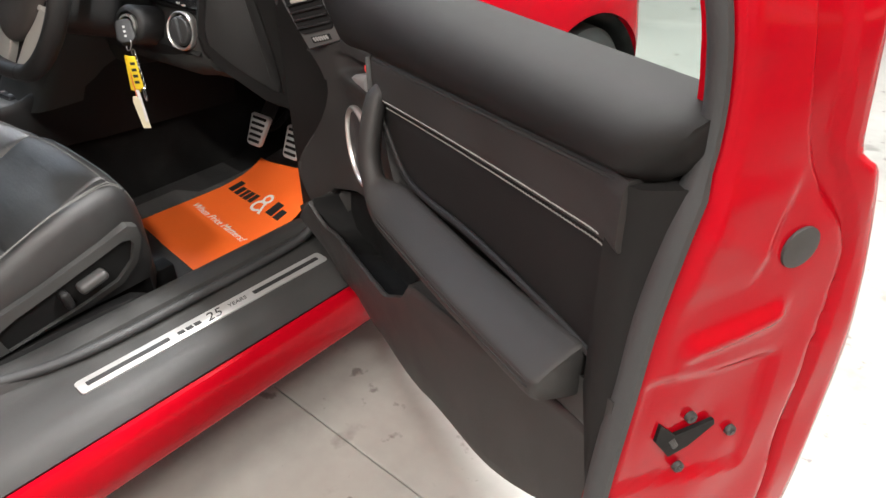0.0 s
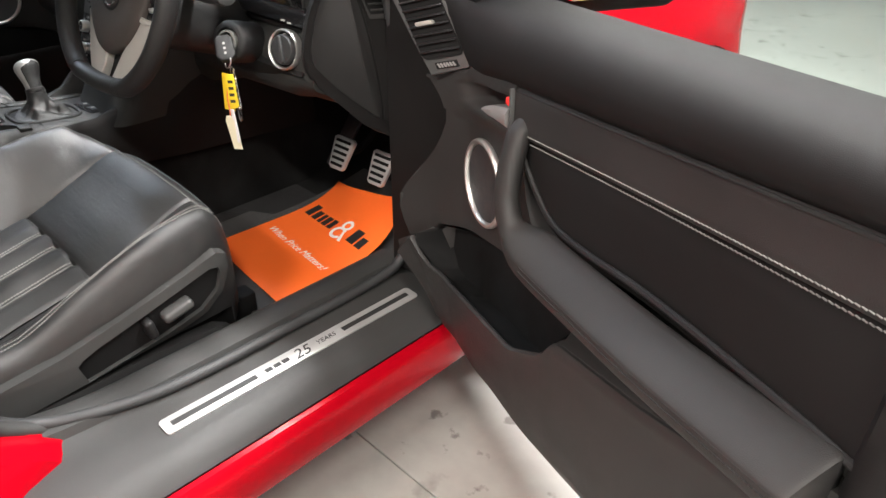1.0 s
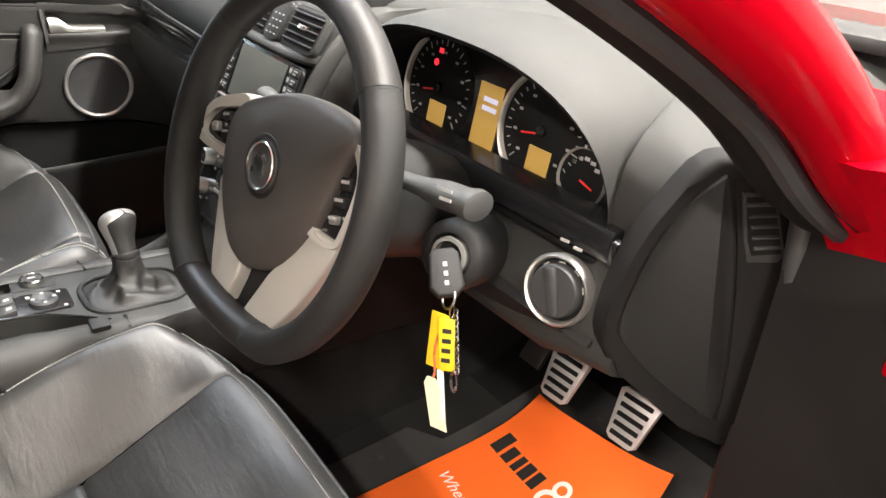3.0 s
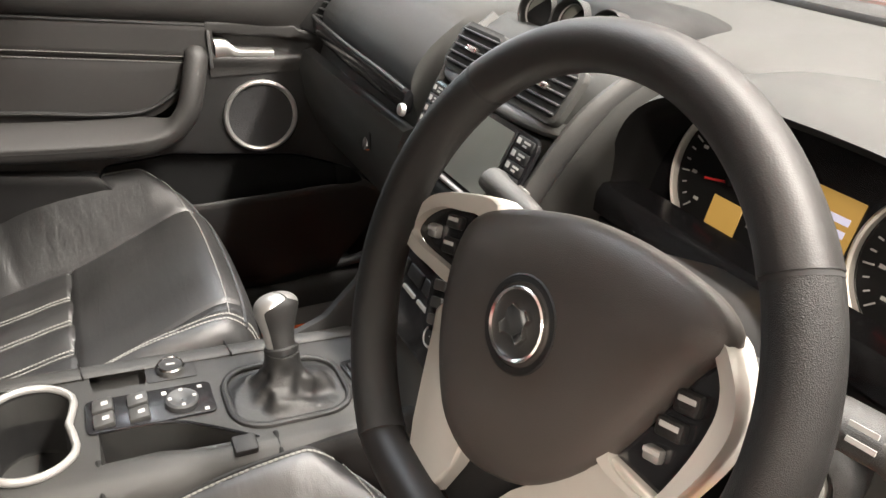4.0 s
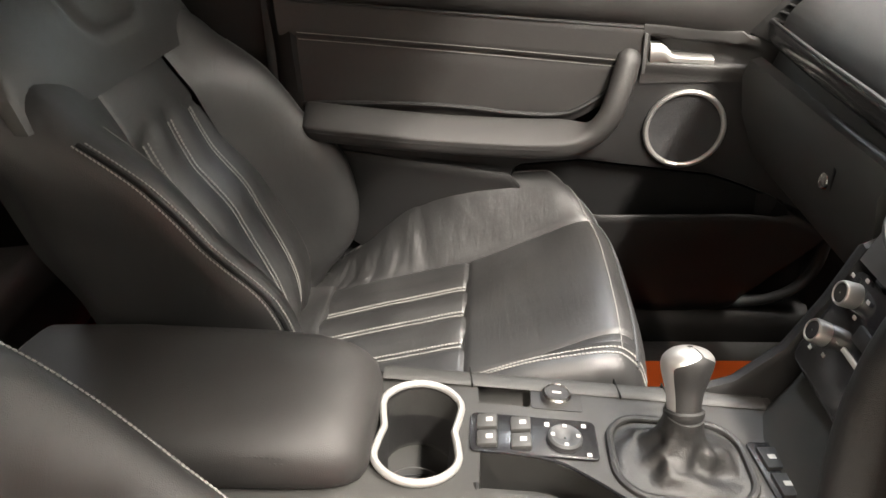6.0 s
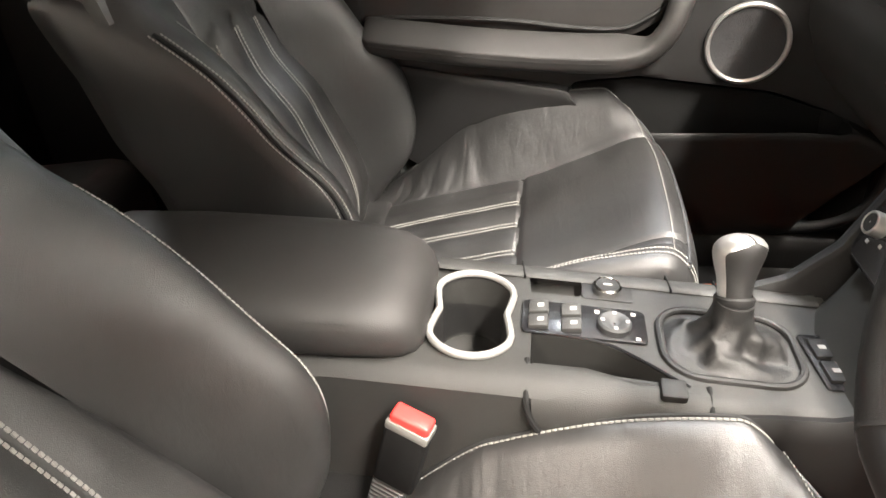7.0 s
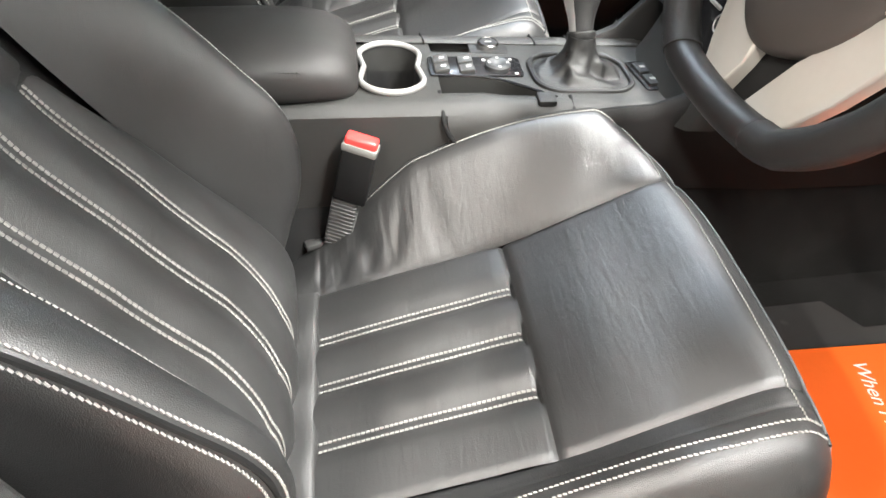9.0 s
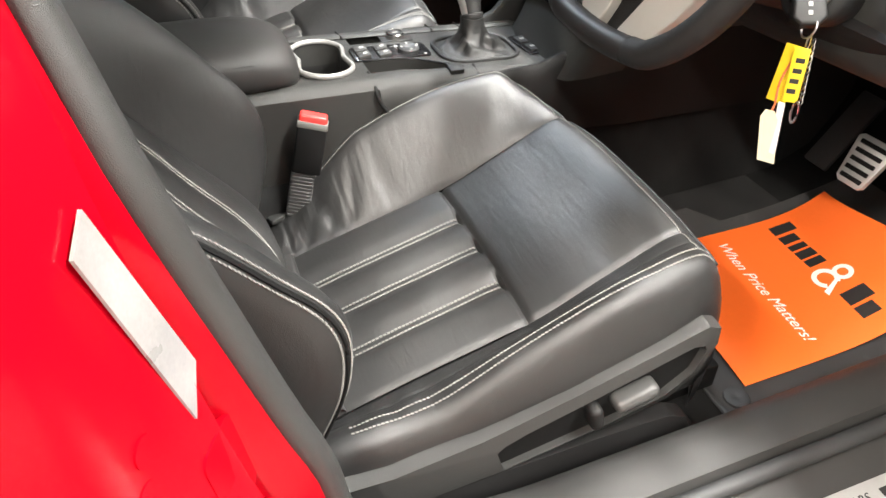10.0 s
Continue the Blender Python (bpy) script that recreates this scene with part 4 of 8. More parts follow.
    for k in range(13):
        t = k / 12
        u = 0.234 + 0.106 * t
        zb, zt = 0.8205 + 0.012 * t, 0.829 + 0.032 * t ** 0.8
        if not open_door:
            k2 = min(1.0, max(0.0, (t - 0.62) / 0.2))
            zb, zt = 0.824 + 0.010 * t, 0.838 + 0.010 * t + 0.016 * k2 * k2 * (3 - 2 * k2)
        f = 0.004 + 0.010 * t
        rows.append([D(u, -0.012, zb), D(u, f, zb), D(u, f + 0.005, zb + 0.25 * (zt - zb)), D(u, f + 0.005, zb + 0.7 * (zt - zb)), D(u, f, zt), D(u, -0.012, zt)])
    add_loft(bm, rows)
    # one lever design; grey or silver stands for how light falls on each
    part("release_lever", bm, PADDLE if open_door else RINGM, door, "satin door release lever, toned darker as if shaded" if open_door else "satin door release lever, toned brighter as if lit")
    if open_door:
        bm = bmesh.new()
        add_box(bm, (0.012, 0.010, 0.022), basis(D(0.3335, 0.003, 0.868), du, dz) @ pose(0, 0, 0, 0, 0, -12), 0.002)
        part("lock_marker", bm, REDPL, door)
    # loudspeaker
    SM = basis(D(0.268, 0.0085, 0.717), du if open_door else -du, dz)
    bm = bmesh.new()
    ring = [SM @ Vector((0.0655 * math.cos(2 * math.pi * j / 48), 0.0655 * math.sin(2 * math.pi * j / 48), 0.004)) for j in range(48)]
    add_tube(bm, ring, 0.0048, 0.006, 10, closed=True, up=dn)
    spk = part("speaker", bm, RINGM, door, "round speaker with a satin metal ring")
    bm = bmesh.new()
    add_lathe(bm, SM, [(0.064, 0.0), (0.061, 0.0035), (0.04, 0.0015), (0.02, 0.0005), (0.001, 0.0)], 40)
    part("grille", bm, GRILLE, spk, "black mesh grille")
    # face vent
    e1 = D(0.098, 0.030, 0.987) - D(0.022, 0.080, 0.962)
    e2 = D(0.112, 0.052, 0.850) - D(0.022, 0.080, 0.962)
    VM = skew(D(0.022, 0.080, 0.962), e1, -e2)
    if (VM.to_3x3() @ Vector((0, 0, 1))).dot(dn) < 0:
        VM = skew(D(0.098, 0.030, 0.987), -e1, -e2)
    w, h = e1.length, e2.length
    bm = bmesh.new()
    outer = [(-0.002, 0.0), (w, 0.0), (w + 0.012, -h * 0.5), (w + 0.010, -h * 0.98), (0.012, -h - 0.002), (0.006, -h * 0.5)]
    if not open_door:
        outer = [(w - x, y) for x, y in reversed(outer)]
    b2 = bmesh.new()
    add_prism(b2, outer, 0.022, pose(0, 0, -0.018), 0.004)
    join(bm, b2, VM)
    # same vent on both doors; darker TRIM stands for the shaded one
    vent = part("face_vent", bm, SWGREY if open_door else TRIM, door, "grey framed air vent with black slats")
    bm = bmesh.new()
    hx = w * 0.5 + 0.005
    b2 = bmesh.new()
    add_prism(b2, [(x + hx, y - h * 0.44) for x, y in rounded(w * 0.84, h * 0.78, 0.010)], 0.003, pose(0, 0, 0.0032))
    join(bm, b2, VM)
    part("vent_opening", bm, BLACK, vent)
    for i in range(7):
        bm = bmesh.new()
        b2 = bmesh.new()
        add_box(b2, (w * 0.82, 0.0022, 0.010), pose(hx, -h * 0.09 - h * 0.70 * (i + 0.5) / 7, 0.007, 24, 0, 0), 0.0007, 1)
        join(bm, b2, VM)
        part("slat", bm, TRIM, vent)
    bm = bmesh.new()
    add_box(bm, (w * 0.34, 0.007, 0.012), VM @ pose(hx - 0.004, -h * 0.42, 0.010), 0.002)
    part("vent_tab", bm, SILVER, vent)
    bm = bmesh.new()
    add_box(bm, (0.044, 0.011, 0.002), VM @ pose(hx, -h * 0.915, 0.0045), 0.0006, 1)
    part("wheel_slot", bm, BLACK, vent)
    for i in range(6):
        bm = bmesh.new()
        add_box(bm, (0.0040, 0.008, 0.003), VM @ pose(hx - 0.015 + 0.006 * i, -h * 0.915, 0.0056, 0, 0, 20), 0.0008, 1)
        part("thumb_wheel_tooth", bm, PADDLE, vent)

    # steel shell
    bm = bmesh.new()
    rows = []
    for z, ni, no in ((0.33, -0.10, -0.225), (0.345, -0.06, -0.245), (0.40, -0.034, -0.258), (0.50, -0.022, -0.262), (0.62, -0.018, -0.262), (0.74, -0.020, -0.252), (0.86, -0.036, -0.230), (0.925, -0.048, -0.207), (0.95, -0.055, -0.165), (0.957, -0.06, -0.13)):
        if not open_door:
            no = max(no, -0.23)
        rows.append([D(0.06, -0.10, z), D(0.93, -0.10, z), D(0.950, ni, z), D(0.966, ni - 0.004, z), D(0.966, no + 0.03, z), D(0.955, no, z), D(0.93, no - 0.002, z), D(0.3, no - 0.004, z), D(0.03, no + 0.01, z), D(0.0, no + 0.03, z)])
    add_loft(bm, rows)
    part("door_shell", bm, RED, door, "red painted steel door shell")
    # black liner behind the trim
    bm = bmesh.new()
    add_loft(bm, [[D(u, n, z) for n, z in ((-0.055, lerp_table(Z_BOT, u)[0] + 0.02), (-0.055, 0.96), (-0.085, 0.96), (-0.085, lerp_table(Z_BOT, u)[0] + 0.02))] for u in (0.09, 0.3, 0.5, 0.7, 0.85, 0.945)])
    part("inner_liner", bm, BLACK, door)
    # rear border of the trim
    bm = bmesh.new()
    rows = []
    for z in [0.59, 0.60, 0.62, 0.64, 0.66, 0.70, 0.74] + [0.77 + 0.02 * i for i in range(9)] + [0.942, 0.950]:
        ua = 0.925 + 0.018 * max(0.0, (z - 0.90) / 0.05)
        ub = 0.975 + 0.004 * max(0.0, (z - 0.88) / 0.05)
        low = min(1.0, max(0.0, (0.74 - z) / 0.15))
        ua += 0.022 * low
        ub -= 0.006 * low ** 2
        k = 1 - low * 0.85
        tuck = -0.022 * max(0.0, (z - 0.78) / 0.17)
        rows.append([D(ua, -0.03, z), D(ua, 0.004 * k, z), D(ua + 0.008, 0.004 + 0.008 * k, z), D((ua + ub) / 2, 0.004 + 0.010 * k + 0.3 * tuck, z), D(ub - 0.012, 0.003 + 0.006 * k + 0.6 * tuck, z), D(ub - 0.004, 0.001 + tuck, z), D(ub, -0.008 + tuck, z), D(ub + 0.001, -0.035 + tuck, z)])
    add_loft(bm, rows)
    part("rear_border", bm, SOFT, door)
    # left and right edge of the shut face, and the channel pressed along it
    NL = curve_table([(0.36, 0.0), (0.50, 0.004), (0.64, 0.0), (0.75, -0.009), (0.833, -0.0155), (0.909, -0.028), (0.966, -0.0385), (1.015, -0.037), (1.046, -0.031), (1.079, -0.024), (1.20, 0.004), (1.38, 0.044)], 4)
    NR = curve_table([(0.36, -0.255), (0.50, -0.265), (0.571, -0.266), (0.721, -0.261), (0.80, -0.248), (0.861, -0.232), (0.925, -0.211), (0.940, -0.196), (0.955, -0.180), (1.04, -0.161), (1.20, -0.125), (1.38, -0.085)], 4)
    CH = curve_table([(0.36, -0.214, -0.222), (0.55, -0.210, -0.218), (0.72, -0.203, -0.213), (0.80, -0.205, -0.213), (0.85, -0.200, -0.208), (0.884, -0.184, -0.196), (0.92, -0.152, -0.176), (0.957, -0.127, -0.153), (0.995, -0.108, -0.142), (1.074, -0.088, -0.118), (1.20, -0.060, -0.090), (1.38, -0.02, -0.05)], 4)
    UW = curve_table([(0.36, 0.978), (0.90, 0.984), (1.02, 0.986), (1.08, 0.984), (1.2, 0.956), (1.38, 0.884)], 4)
    # rubber between trim and shell
    bm = bmesh.new()
    add_tube(bm, [D(lerp_table(UW, z)[0] - 0.012, lerp_table(NL, z)[0] + 0.006, z) for z in np.linspace(0.60, 1.38, 44)], 0.010, 0.014, 10, up=du, scales=[1.0 if z < 0.96 else 0.7 for z in np.linspace(0.60, 1.38, 44)])
    part("trim_seal", bm, RUBBER, door)

    def line(n, z, a, b):
        d = Vector((b[0] - a[0], b[1] - a[1]))
        q = Vector((n - a[0], z - a[1]))
        t = q.dot(d) / d.length_squared
        return t, (q.x * d.y - q.y * d.x) / d.length

    def step(x):
        x = min(1.0, max(0.0, x))
        return x * x * (3 - 2 * x)

    def relief(n, z):
        """Pressings of the shut face: gutter, raised rib, latch recess, lower pocket."""
        h = 0.0012 * math.sin(31 * z + 40 * n)
        c0, c1 = lerp_table(CH, z)
        h -= 0.008 * step((c0 - n) / 0.005 + 0.5) * step((n - c1) / 0.005 + 0.5)
        t, d = line(n, z, (-0.045, 0.795), (-0.148, 0.811))
        h += 0.008 * math.exp(-(d / 0.010) ** 2) * step((t + 0.05) * 8) * step((1.05 - t) * 6)
        t, d = line(n, z, (-0.104, 0.875), (-0.116, 0.935))
        h += 0.0035 * step(d / 0.006 + 0.5) * step((z - 0.84) / 0.03) * step((0.96 - z) / 0.03)
        h -= 0.006 * step((n + 0.165) / 0.010) * step((0.775 + 0.1 * n - z) / 0.012) * step((z - 0.628 - 0.22 * (n + 0.035)) / 0.006)
        h += 0.0025 * math.exp(-((z - 0.930 - 0.5 * n) / 0.014) ** 2) * step((n + 0.13) / 0.02)
        return h

    bm = bmesh.new()
    rows = []
    for z in np.linspace(0.36, 1.38, 150):
        (a,), (b,), (u0,) = lerp_table(NL, z), lerp_table(NR, z), lerp_table(UW, z)
        row = [D(u0 - 0.034, a + 0.002, z), D(u0 - 0.014, a + 0.002, z), D(u0 - 0.005, a, z)]
        for n in np.linspace(a - 0.003, b + 0.004, 44):
            edge = step((a - n) / 0.016) * step((n - b) / 0.012)
            row.append(D(u0 - 0.002 + 0.004 * edge + relief(n, z) * edge, n, z))
        row += [D(u0 - 0.002, b, z), D(u0 - 0.010, b - 0.001, z), D(u0 - 0.034, b + 0.003, z)]
        rows.append(row)
    add_loft(bm, rows)
    part("shut_face", bm, RED, door, "pressed red steel shut face running up into the window frame", angle=80)
    # window rubber, glass, sail panel
    bm = bmesh.new()
    add_tube(bm, [D(lerp_table(UW, z)[0] - 0.016, lerp_table(NR, z)[0] + 0.004, z) for z in np.linspace(0.96, 1.38, 12)], 0.006, 0.008, 8, up=du)
    part("window_rubber", bm, RUBBER, door)
    bm = bmesh.new()
    add_tube(bm, smooth_path([D(0.964, -0.085, 0.99), D(0.964, -0.066, 1.09), D(0.936, -0.040, 1.21), D(0.862, -0.002, 1.38)], 4), 0.010, 0.016, 8)
    add_tube(bm, [D(u, -0.077, z_belt(u) - 0.014) for u in np.linspace(0.15, 0.945, 12)], 0.006, 0.010, 8)
    add_tube(bm, [D(u, -0.104, z_belt(u) - 0.034) for u in np.linspace(0.15, 0.94, 12)], 0.008, 0.010, 8)
    part("window_rubber", bm, RUBBER, door)
    bm = bmesh.new()
    add_loft(bm, [[D(u, -0.088, z_belt(u) - 0.02), D(u, -0.092, z_belt(u) - 0.02), D(u, -0.030, 1.27), D(u, -0.026, 1.27)] for u in (0.20, 0.4, 0.6, 0.8, 0.95)])
    g = part("window_glass", bm, TINTED, door, "clear side window, wound up")
    g.visible_shadow = False
    bm = bmesh.new()
    add_loft(bm, [[D(u, -0.032 + k, z) for u, z in ((0.055, 0.968), (0.15, 0.985), (0.235, 0.992), (0.235, 1.26), (0.20, 1.26), (0.12, 1.10))] for k in (0.0, -0.05)])
    part("sail_panel", bm, TRIM, door, "black mirror sail panel")
    bm = bmesh.new()
    add_tube(bm, [D(0.222, -0.02, 0.995), D(0.222, 0.02, 1.26)], 0.012, 0.012, 10)
    part("window_channel", bm, RUBBER, door)
    bm = bmesh.new()
    add_tube(bm, smooth_path([D(0.012, -0.045, 0.94), D(0.035, -0.045, 1.0), D(0.09, -0.03, 1.10), D(0.20, 0.0, 1.28)], 5), 0.016, 0.02, 10)
    part("window_frame", bm, RED, door)
    # mirror
    if open_door:
        MM = basis(D(0.195, -0.25, 1.035), -dn, dz)
    else:
        MM = basis(D(0.195, -0.25, 1.035), dn, dz)
    bm = bmesh.new()
    rings = []
    MM = MM @ pose(-0.03 if open_door else 0.03, 0, 0)
    ox = -0.05 if open_door else 0.05
    for k, s in ((0.004, 1.0), (0.0, 1.03), (-0.03, 1.05), (-0.07, 0.93), (-0.105, 0.6)):
        rings.append([MM @ Vector((x * s + ox, y * s, k)) for x, y in rounded(0.345, 0.172, 0.036, 5)])
    add_loft(bm, rings)
    mir = part("mirror_housing", bm, BLACK, door, "black outer mirror housing")
    bm = bmesh.new()
    add_prism(bm, rounded(0.208, 0.135, 0.028), 0.004, MM @ pose(0, 0, 0.0025, -6.5, 1.5 if open_door else 1.5, 0), 0.001)
    part("mirror_glass", bm, MIRROR, mir, "mirror glass")
    bm = bmesh.new()
    add_tube(bm, smooth_path([D(0.15, -0.07, 1.0), D(0.15, -0.12, 1.0), D(0.14, -0.17, 1.005)], 4), 0.028, 0.022, 12)
    part("mirror_arm", bm, BLACK, mir)
    if not open_door:
        return door
    # shut face: plug, latch, bolts, pressings
    FM = basis(D(0.9815, -0.12, 0.70), -dn, dz)
    def face(n, z):
        return (-(n + 0.12), z - 0.70 - 0.05 * 0.62)
    px, pz = face(-0.140, 0.908)
    bm = bmesh.new()
    add_disc(bm, FM @ pose(px, pz, 0.0045), 0.0190, 0.003, 28, 0.001)
    part("rubber_plug", bm, SEATPL, door, "dark grey rubber plug")
    for n, z in ((-0.077, 0.735), (-0.134, 0.693), (-0.077, 0.667)):
        x, y = face(n, z)
        bm = bmesh.new()
        add_disc(bm, FM @ pose(x, y, -0.003), 0.0058, 0.0055, 20, 0.0015)
        add_disc(bm, FM @ pose(x, y, 0.0025), 0.0032, 0.0012, 6)
        part("bolt", bm, SEATPL, door, "dull steel latch bolt")
    bm = bmesh.new()
    cx, cy = face(-0.070, 0.712)
    poly = [face(-0.030, 0.752), face(-0.058, 0.722), (face(-0.120, 0.725)), face(-0.123, 0.715), face(-0.085, 0.690), face(-0.055, 0.683), face(-0.028, 0.722)]
    poly = [(cx + (x - cx) * 0.72, cy + (y - cy) * 0.72) for x, y in poly]
    add_prism(bm, poly, 0.004, FM @ pose(0, 0, -0.003))
    part("latch_opening", bm, BLACK, door, "black door latch opening", smooth=False)
    bm = bmesh.new()
    x, y = face(-0.062, 0.708)
    add_box(bm, (0.007, 0.016, 0.004), FM @ pose(x, y, 0.0, 0, 0, 30), 0.0015)
    part("latch_claw", bm, SEATPL, door)
    return door


build_door(right_door, "front_door", "open red front door with black trim, seen from its inner side", True)
build_door(left_door, "front_door", "closed red front door with black vinyl and leather trim", False)


# ---- seats ----
CREST_L = curve_table([(-0.56, 0.37), (-0.50, 0.405), (-0.46, 0.435), (-0.37, 0.518), (-0.33, 0.540), (-0.26, 0.566), (-0.19, 0.582), (-0.11, 0.588), (-0.07, 0.580), (-0.03, 0.562), (0.02, 0.54)], 5)
CREST_R = curve_table([(-0.56, 0.42), (-0.50, 0.430), (-0.40, 0.436), (-0.30, 0.482), (-0.23, 0.513), (-0.15, 0.541), (-0.06, 0.555), (-0.017, 0.546), (0.02, 0.53)], 5)
SEAT_Z = curve_table([(-0.56, 0.380), (-0.52, 0.392), (-0.40, 0.424), (-0.25, 0.462), (-0.14, 0.510), (-0.06, 0.543), (-0.02, 0.544), (0.02, 0.53)], 5)
TSEAM = -0.247
RIBS = (-0.077, -0.002, 0.078)
FRONT = [(-0.025, 0.003), (-0.012, 0.010), (-0.002, 0.022), (0.006, 0.042), (0.010, 0.07), (0.010, 0.11), (0.004, 0.17), (-0.01, 0.20)]


def groove(d, w, depth):
    return -depth * math.exp(-(d / w) ** 2)


def build_seat(name, label, dx, dy, dz, driver, RK):
    T = Matrix.Translation((0.367 + dx, dy, dz))
    base = T @ Vector((0, -0.3, 0.262 - dz))
    seat = thing(name, base, label, "car seat", "front seats")
    rng = random.Random(5 if driver else 9)
    ph = [rng.uniform(0, 6.28) for _ in range(8)]
    # creases across the inboard bolster, deepest near the backrest
    folds = [(-0.50 + 0.0105 * k + rng.uniform(-0.004, 0.004), rng.uniform(-0.9, 0.5), (0.0062 - 0.0002 * k) * rng.uniform(0.3, 1.2), rng.uniform(0.0025, 0.0055)) for k in range(17)]
    folds += [(-0.47 + 0.045 * k, rng.uniform(-0.4, 0.6), 0.0065, 0.016) for k in range(4)]
    folds += [(-0.28 + 0.05 * k, rng.uniform(0.8, 1.8), 0.0032, 0.012) for k in range(5)]

    # cushion: one skin, cut along its seams
    mid = sorted(set([round(-0.162 + 0.0054 * i, 4) for i in range(61)]))
    ys = [-0.55 + 0.0105 * i for i in range(50)] + [-0.51 + 0.0042 * i for i in range(50)]
    ys = sorted(set(ys + [TSEAM - 0.006, TSEAM - 0.003, TSEAM, TSEAM + 0.003, TSEAM + 0.006]))
    ys = [y for y in ys if y < -0.03]
    rows_y = [(y, 0.0) for y in ys] + FRONT

    def across(y):
        yc = min(y, 0.02)
        return lerp_table(CREST_L, yc)[0], lerp_table(CREST_R, yc)[0], lerp_table(SEAT_Z, yc)[0]

    def place(off, z, y, drop):
        # corners of the front edge draw back and in
        k = min(1.0, max(0.0, (y + 0.11) / 0.11))
        a = abs(off) / 0.27
        pull = 0.062 * a ** 3.2 * k if off < 0 else 0.030 * a ** 4 * k
        return T @ Vector((off * (1 - 0.035 * k * a ** 4), y - pull, z - drop))

    def left_z(off, y):
        cl, cr, zs = across(y)
        t = min(1, max(0, (-off - 0.162) / 0.093))
        z = zs + (cl + 0.004 - zs) * (1 - (1 - t) ** 1.7) * (0.55 + 0.45 * t)
        for fy, slope, depth, width in folds:
            z -= 0.6 * depth * math.exp(-((y - fy - slope * (off + 0.21)) / width) ** 2) * math.sin(math.pi * t) ** 0.7
        z += 0.0022 * math.sin(math.pi * t) * math.sin(24 * y + 20 * off + ph[2])
        z += groove(off + 0.162, 0.0035, 0.0045)
        return z

    def right_z(off, y):
        cl, cr, zs = across(y)
        t = min(1, max(0, (off - 0.162) / 0.060))
        z = zs + (cr - zs) * (t * t * (3 - 2 * t))
        z += groove(off - 0.162, 0.0035, 0.0045) + groove(off - 0.188, 0.002, 0.0016)
        w = math.exp(-((y + 0.45) / 0.06) ** 2) * math.sin(math.pi * t)
        return z + w * 0.002 * math.sin(130 * y + ph[3])

    def mid_z(off, y):
        cl, cr, zs = across(y)
        z = zs + 0.007 * (1 - (off / 0.162) ** 2)
        z += groove(abs(off) - 0.162, 0.0035, 0.0045)
        if y < TSEAM:
            for r in RIBS:
                z += groove(off - r, 0.018, 0.0105) + groove(off - r, 0.0022, 0.0014)
            z += 0.0035 * min(1, (TSEAM - y) / 0.03)
        else:
            z += 0.0018 * math.sin(17 * y + ph[4]) * math.cos(14 * off + ph[5]) - 0.006 * math.exp(-((off) / 0.1) ** 2 - ((y + 0.14) / 0.06) ** 2)
        z += groove(y - TSEAM, 0.004, 0.005)
        return z

    def piece(nm, cols, zf, y_lo, y_hi, material, label=""):
        rows = []
        for y, drop in rows_y:
            if y_lo <= y <= y_hi or (drop and y_hi > 0):
                rows.append([place(o, zf(o, y), y, drop) for o in cols])
        bm = bmesh.new()
        add_grid(bm, rows)
        return part(nm, bm, material, seat, label, angle=70)

    # inboard bolster
    cols = [-0.162, -0.165, -0.169, -0.175, -0.184, -0.195, -0.207, -0.219, -0.231, -0.243, -0.253, -0.262, -0.268]
    rows = []
    for y, drop in rows_y:
        cl = across(y)[0]
        row = [place(o, left_z(o, y), y, drop) for o in cols]
        row += [place(-0.274, cl - 0.004, y, drop), place(-0.279, cl - 0.016, y, drop), place(-0.281, cl - 0.04, y, drop), place(-0.279, min(cl - 0.08, 0.44), y, drop * 0.4), place(-0.27, 0.34, y, 0)]
        rows.append(row)
    bm = bmesh.new()
    add_grid(bm, rows)
    part("inner_bolster", bm, NAPPA, seat, "smooth black leather bolster, creased at the back", angle=70)
    # outboard bolster
    cols = [0.162, 0.165, 0.169, 0.175, 0.182, 0.186, 0.188, 0.190, 0.194, 0.203, 0.213, 0.222]
    rows = []
    for y, drop in rows_y:
        cr = across(y)[1]
        row = [place(o, right_z(o, y), y, drop) for o in cols]
        row += [place(0.232, cr - 0.003, y, drop), place(0.241, cr - 0.012, y, drop), place(0.248, cr - 0.028, y, drop), place(0.254, cr - 0.055, y, drop), place(0.258, min(cr - 0.085, 0.43), y, drop * 0.4), place(0.25, 0.33, y, 0)]
        rows.append(row)
    bm = bmesh.new()
    add_grid(bm, rows)
    part("outer_bolster", bm, LEATHER, seat, "grained black leather bolster", angle=70)
    piece("ribbed_panel", mid, mid_z, -1, TSEAM, NAPPA, "black leather panel in four padded ribs")
    bm = bmesh.new()
    rows = []
    for y, lift in ((-0.4965, -0.004), (-0.497, 0.004), (-0.499, 0.0095), (-0.504, 0.0128), (-0.515, 0.0150), (-0.530, 0.0175), (-0.545, 0.0210), (-0.562, 0.0260)):
        rows.append([place(o, across(y)[2] + lift + 0.0012 * math.sin(60 * o + ph[1] + 30 * y), y, 0) for o in np.linspace(-0.160, 0.163, 30)])
    add_grid(bm, rows)
    part("rear_flap", bm, NAPPA, seat, "smooth leather strip joining cushion and back", angle=70)
    piece("thigh_panel", mid, mid_z, TSEAM, 1, NAPPA)
    bm = bmesh.new()
    add_box(bm, (0.50, 0.50, 0.10), T @ pose(-0.012, -0.285, 0.345), 0.03)
    add_box(bm, (0.46, 0.20, 0.12), T @ pose(0, -0.61, 0.325), 0.03)
    part("cushion_core", bm, BLACK, seat)
    up = Vector((0, 0, 1))
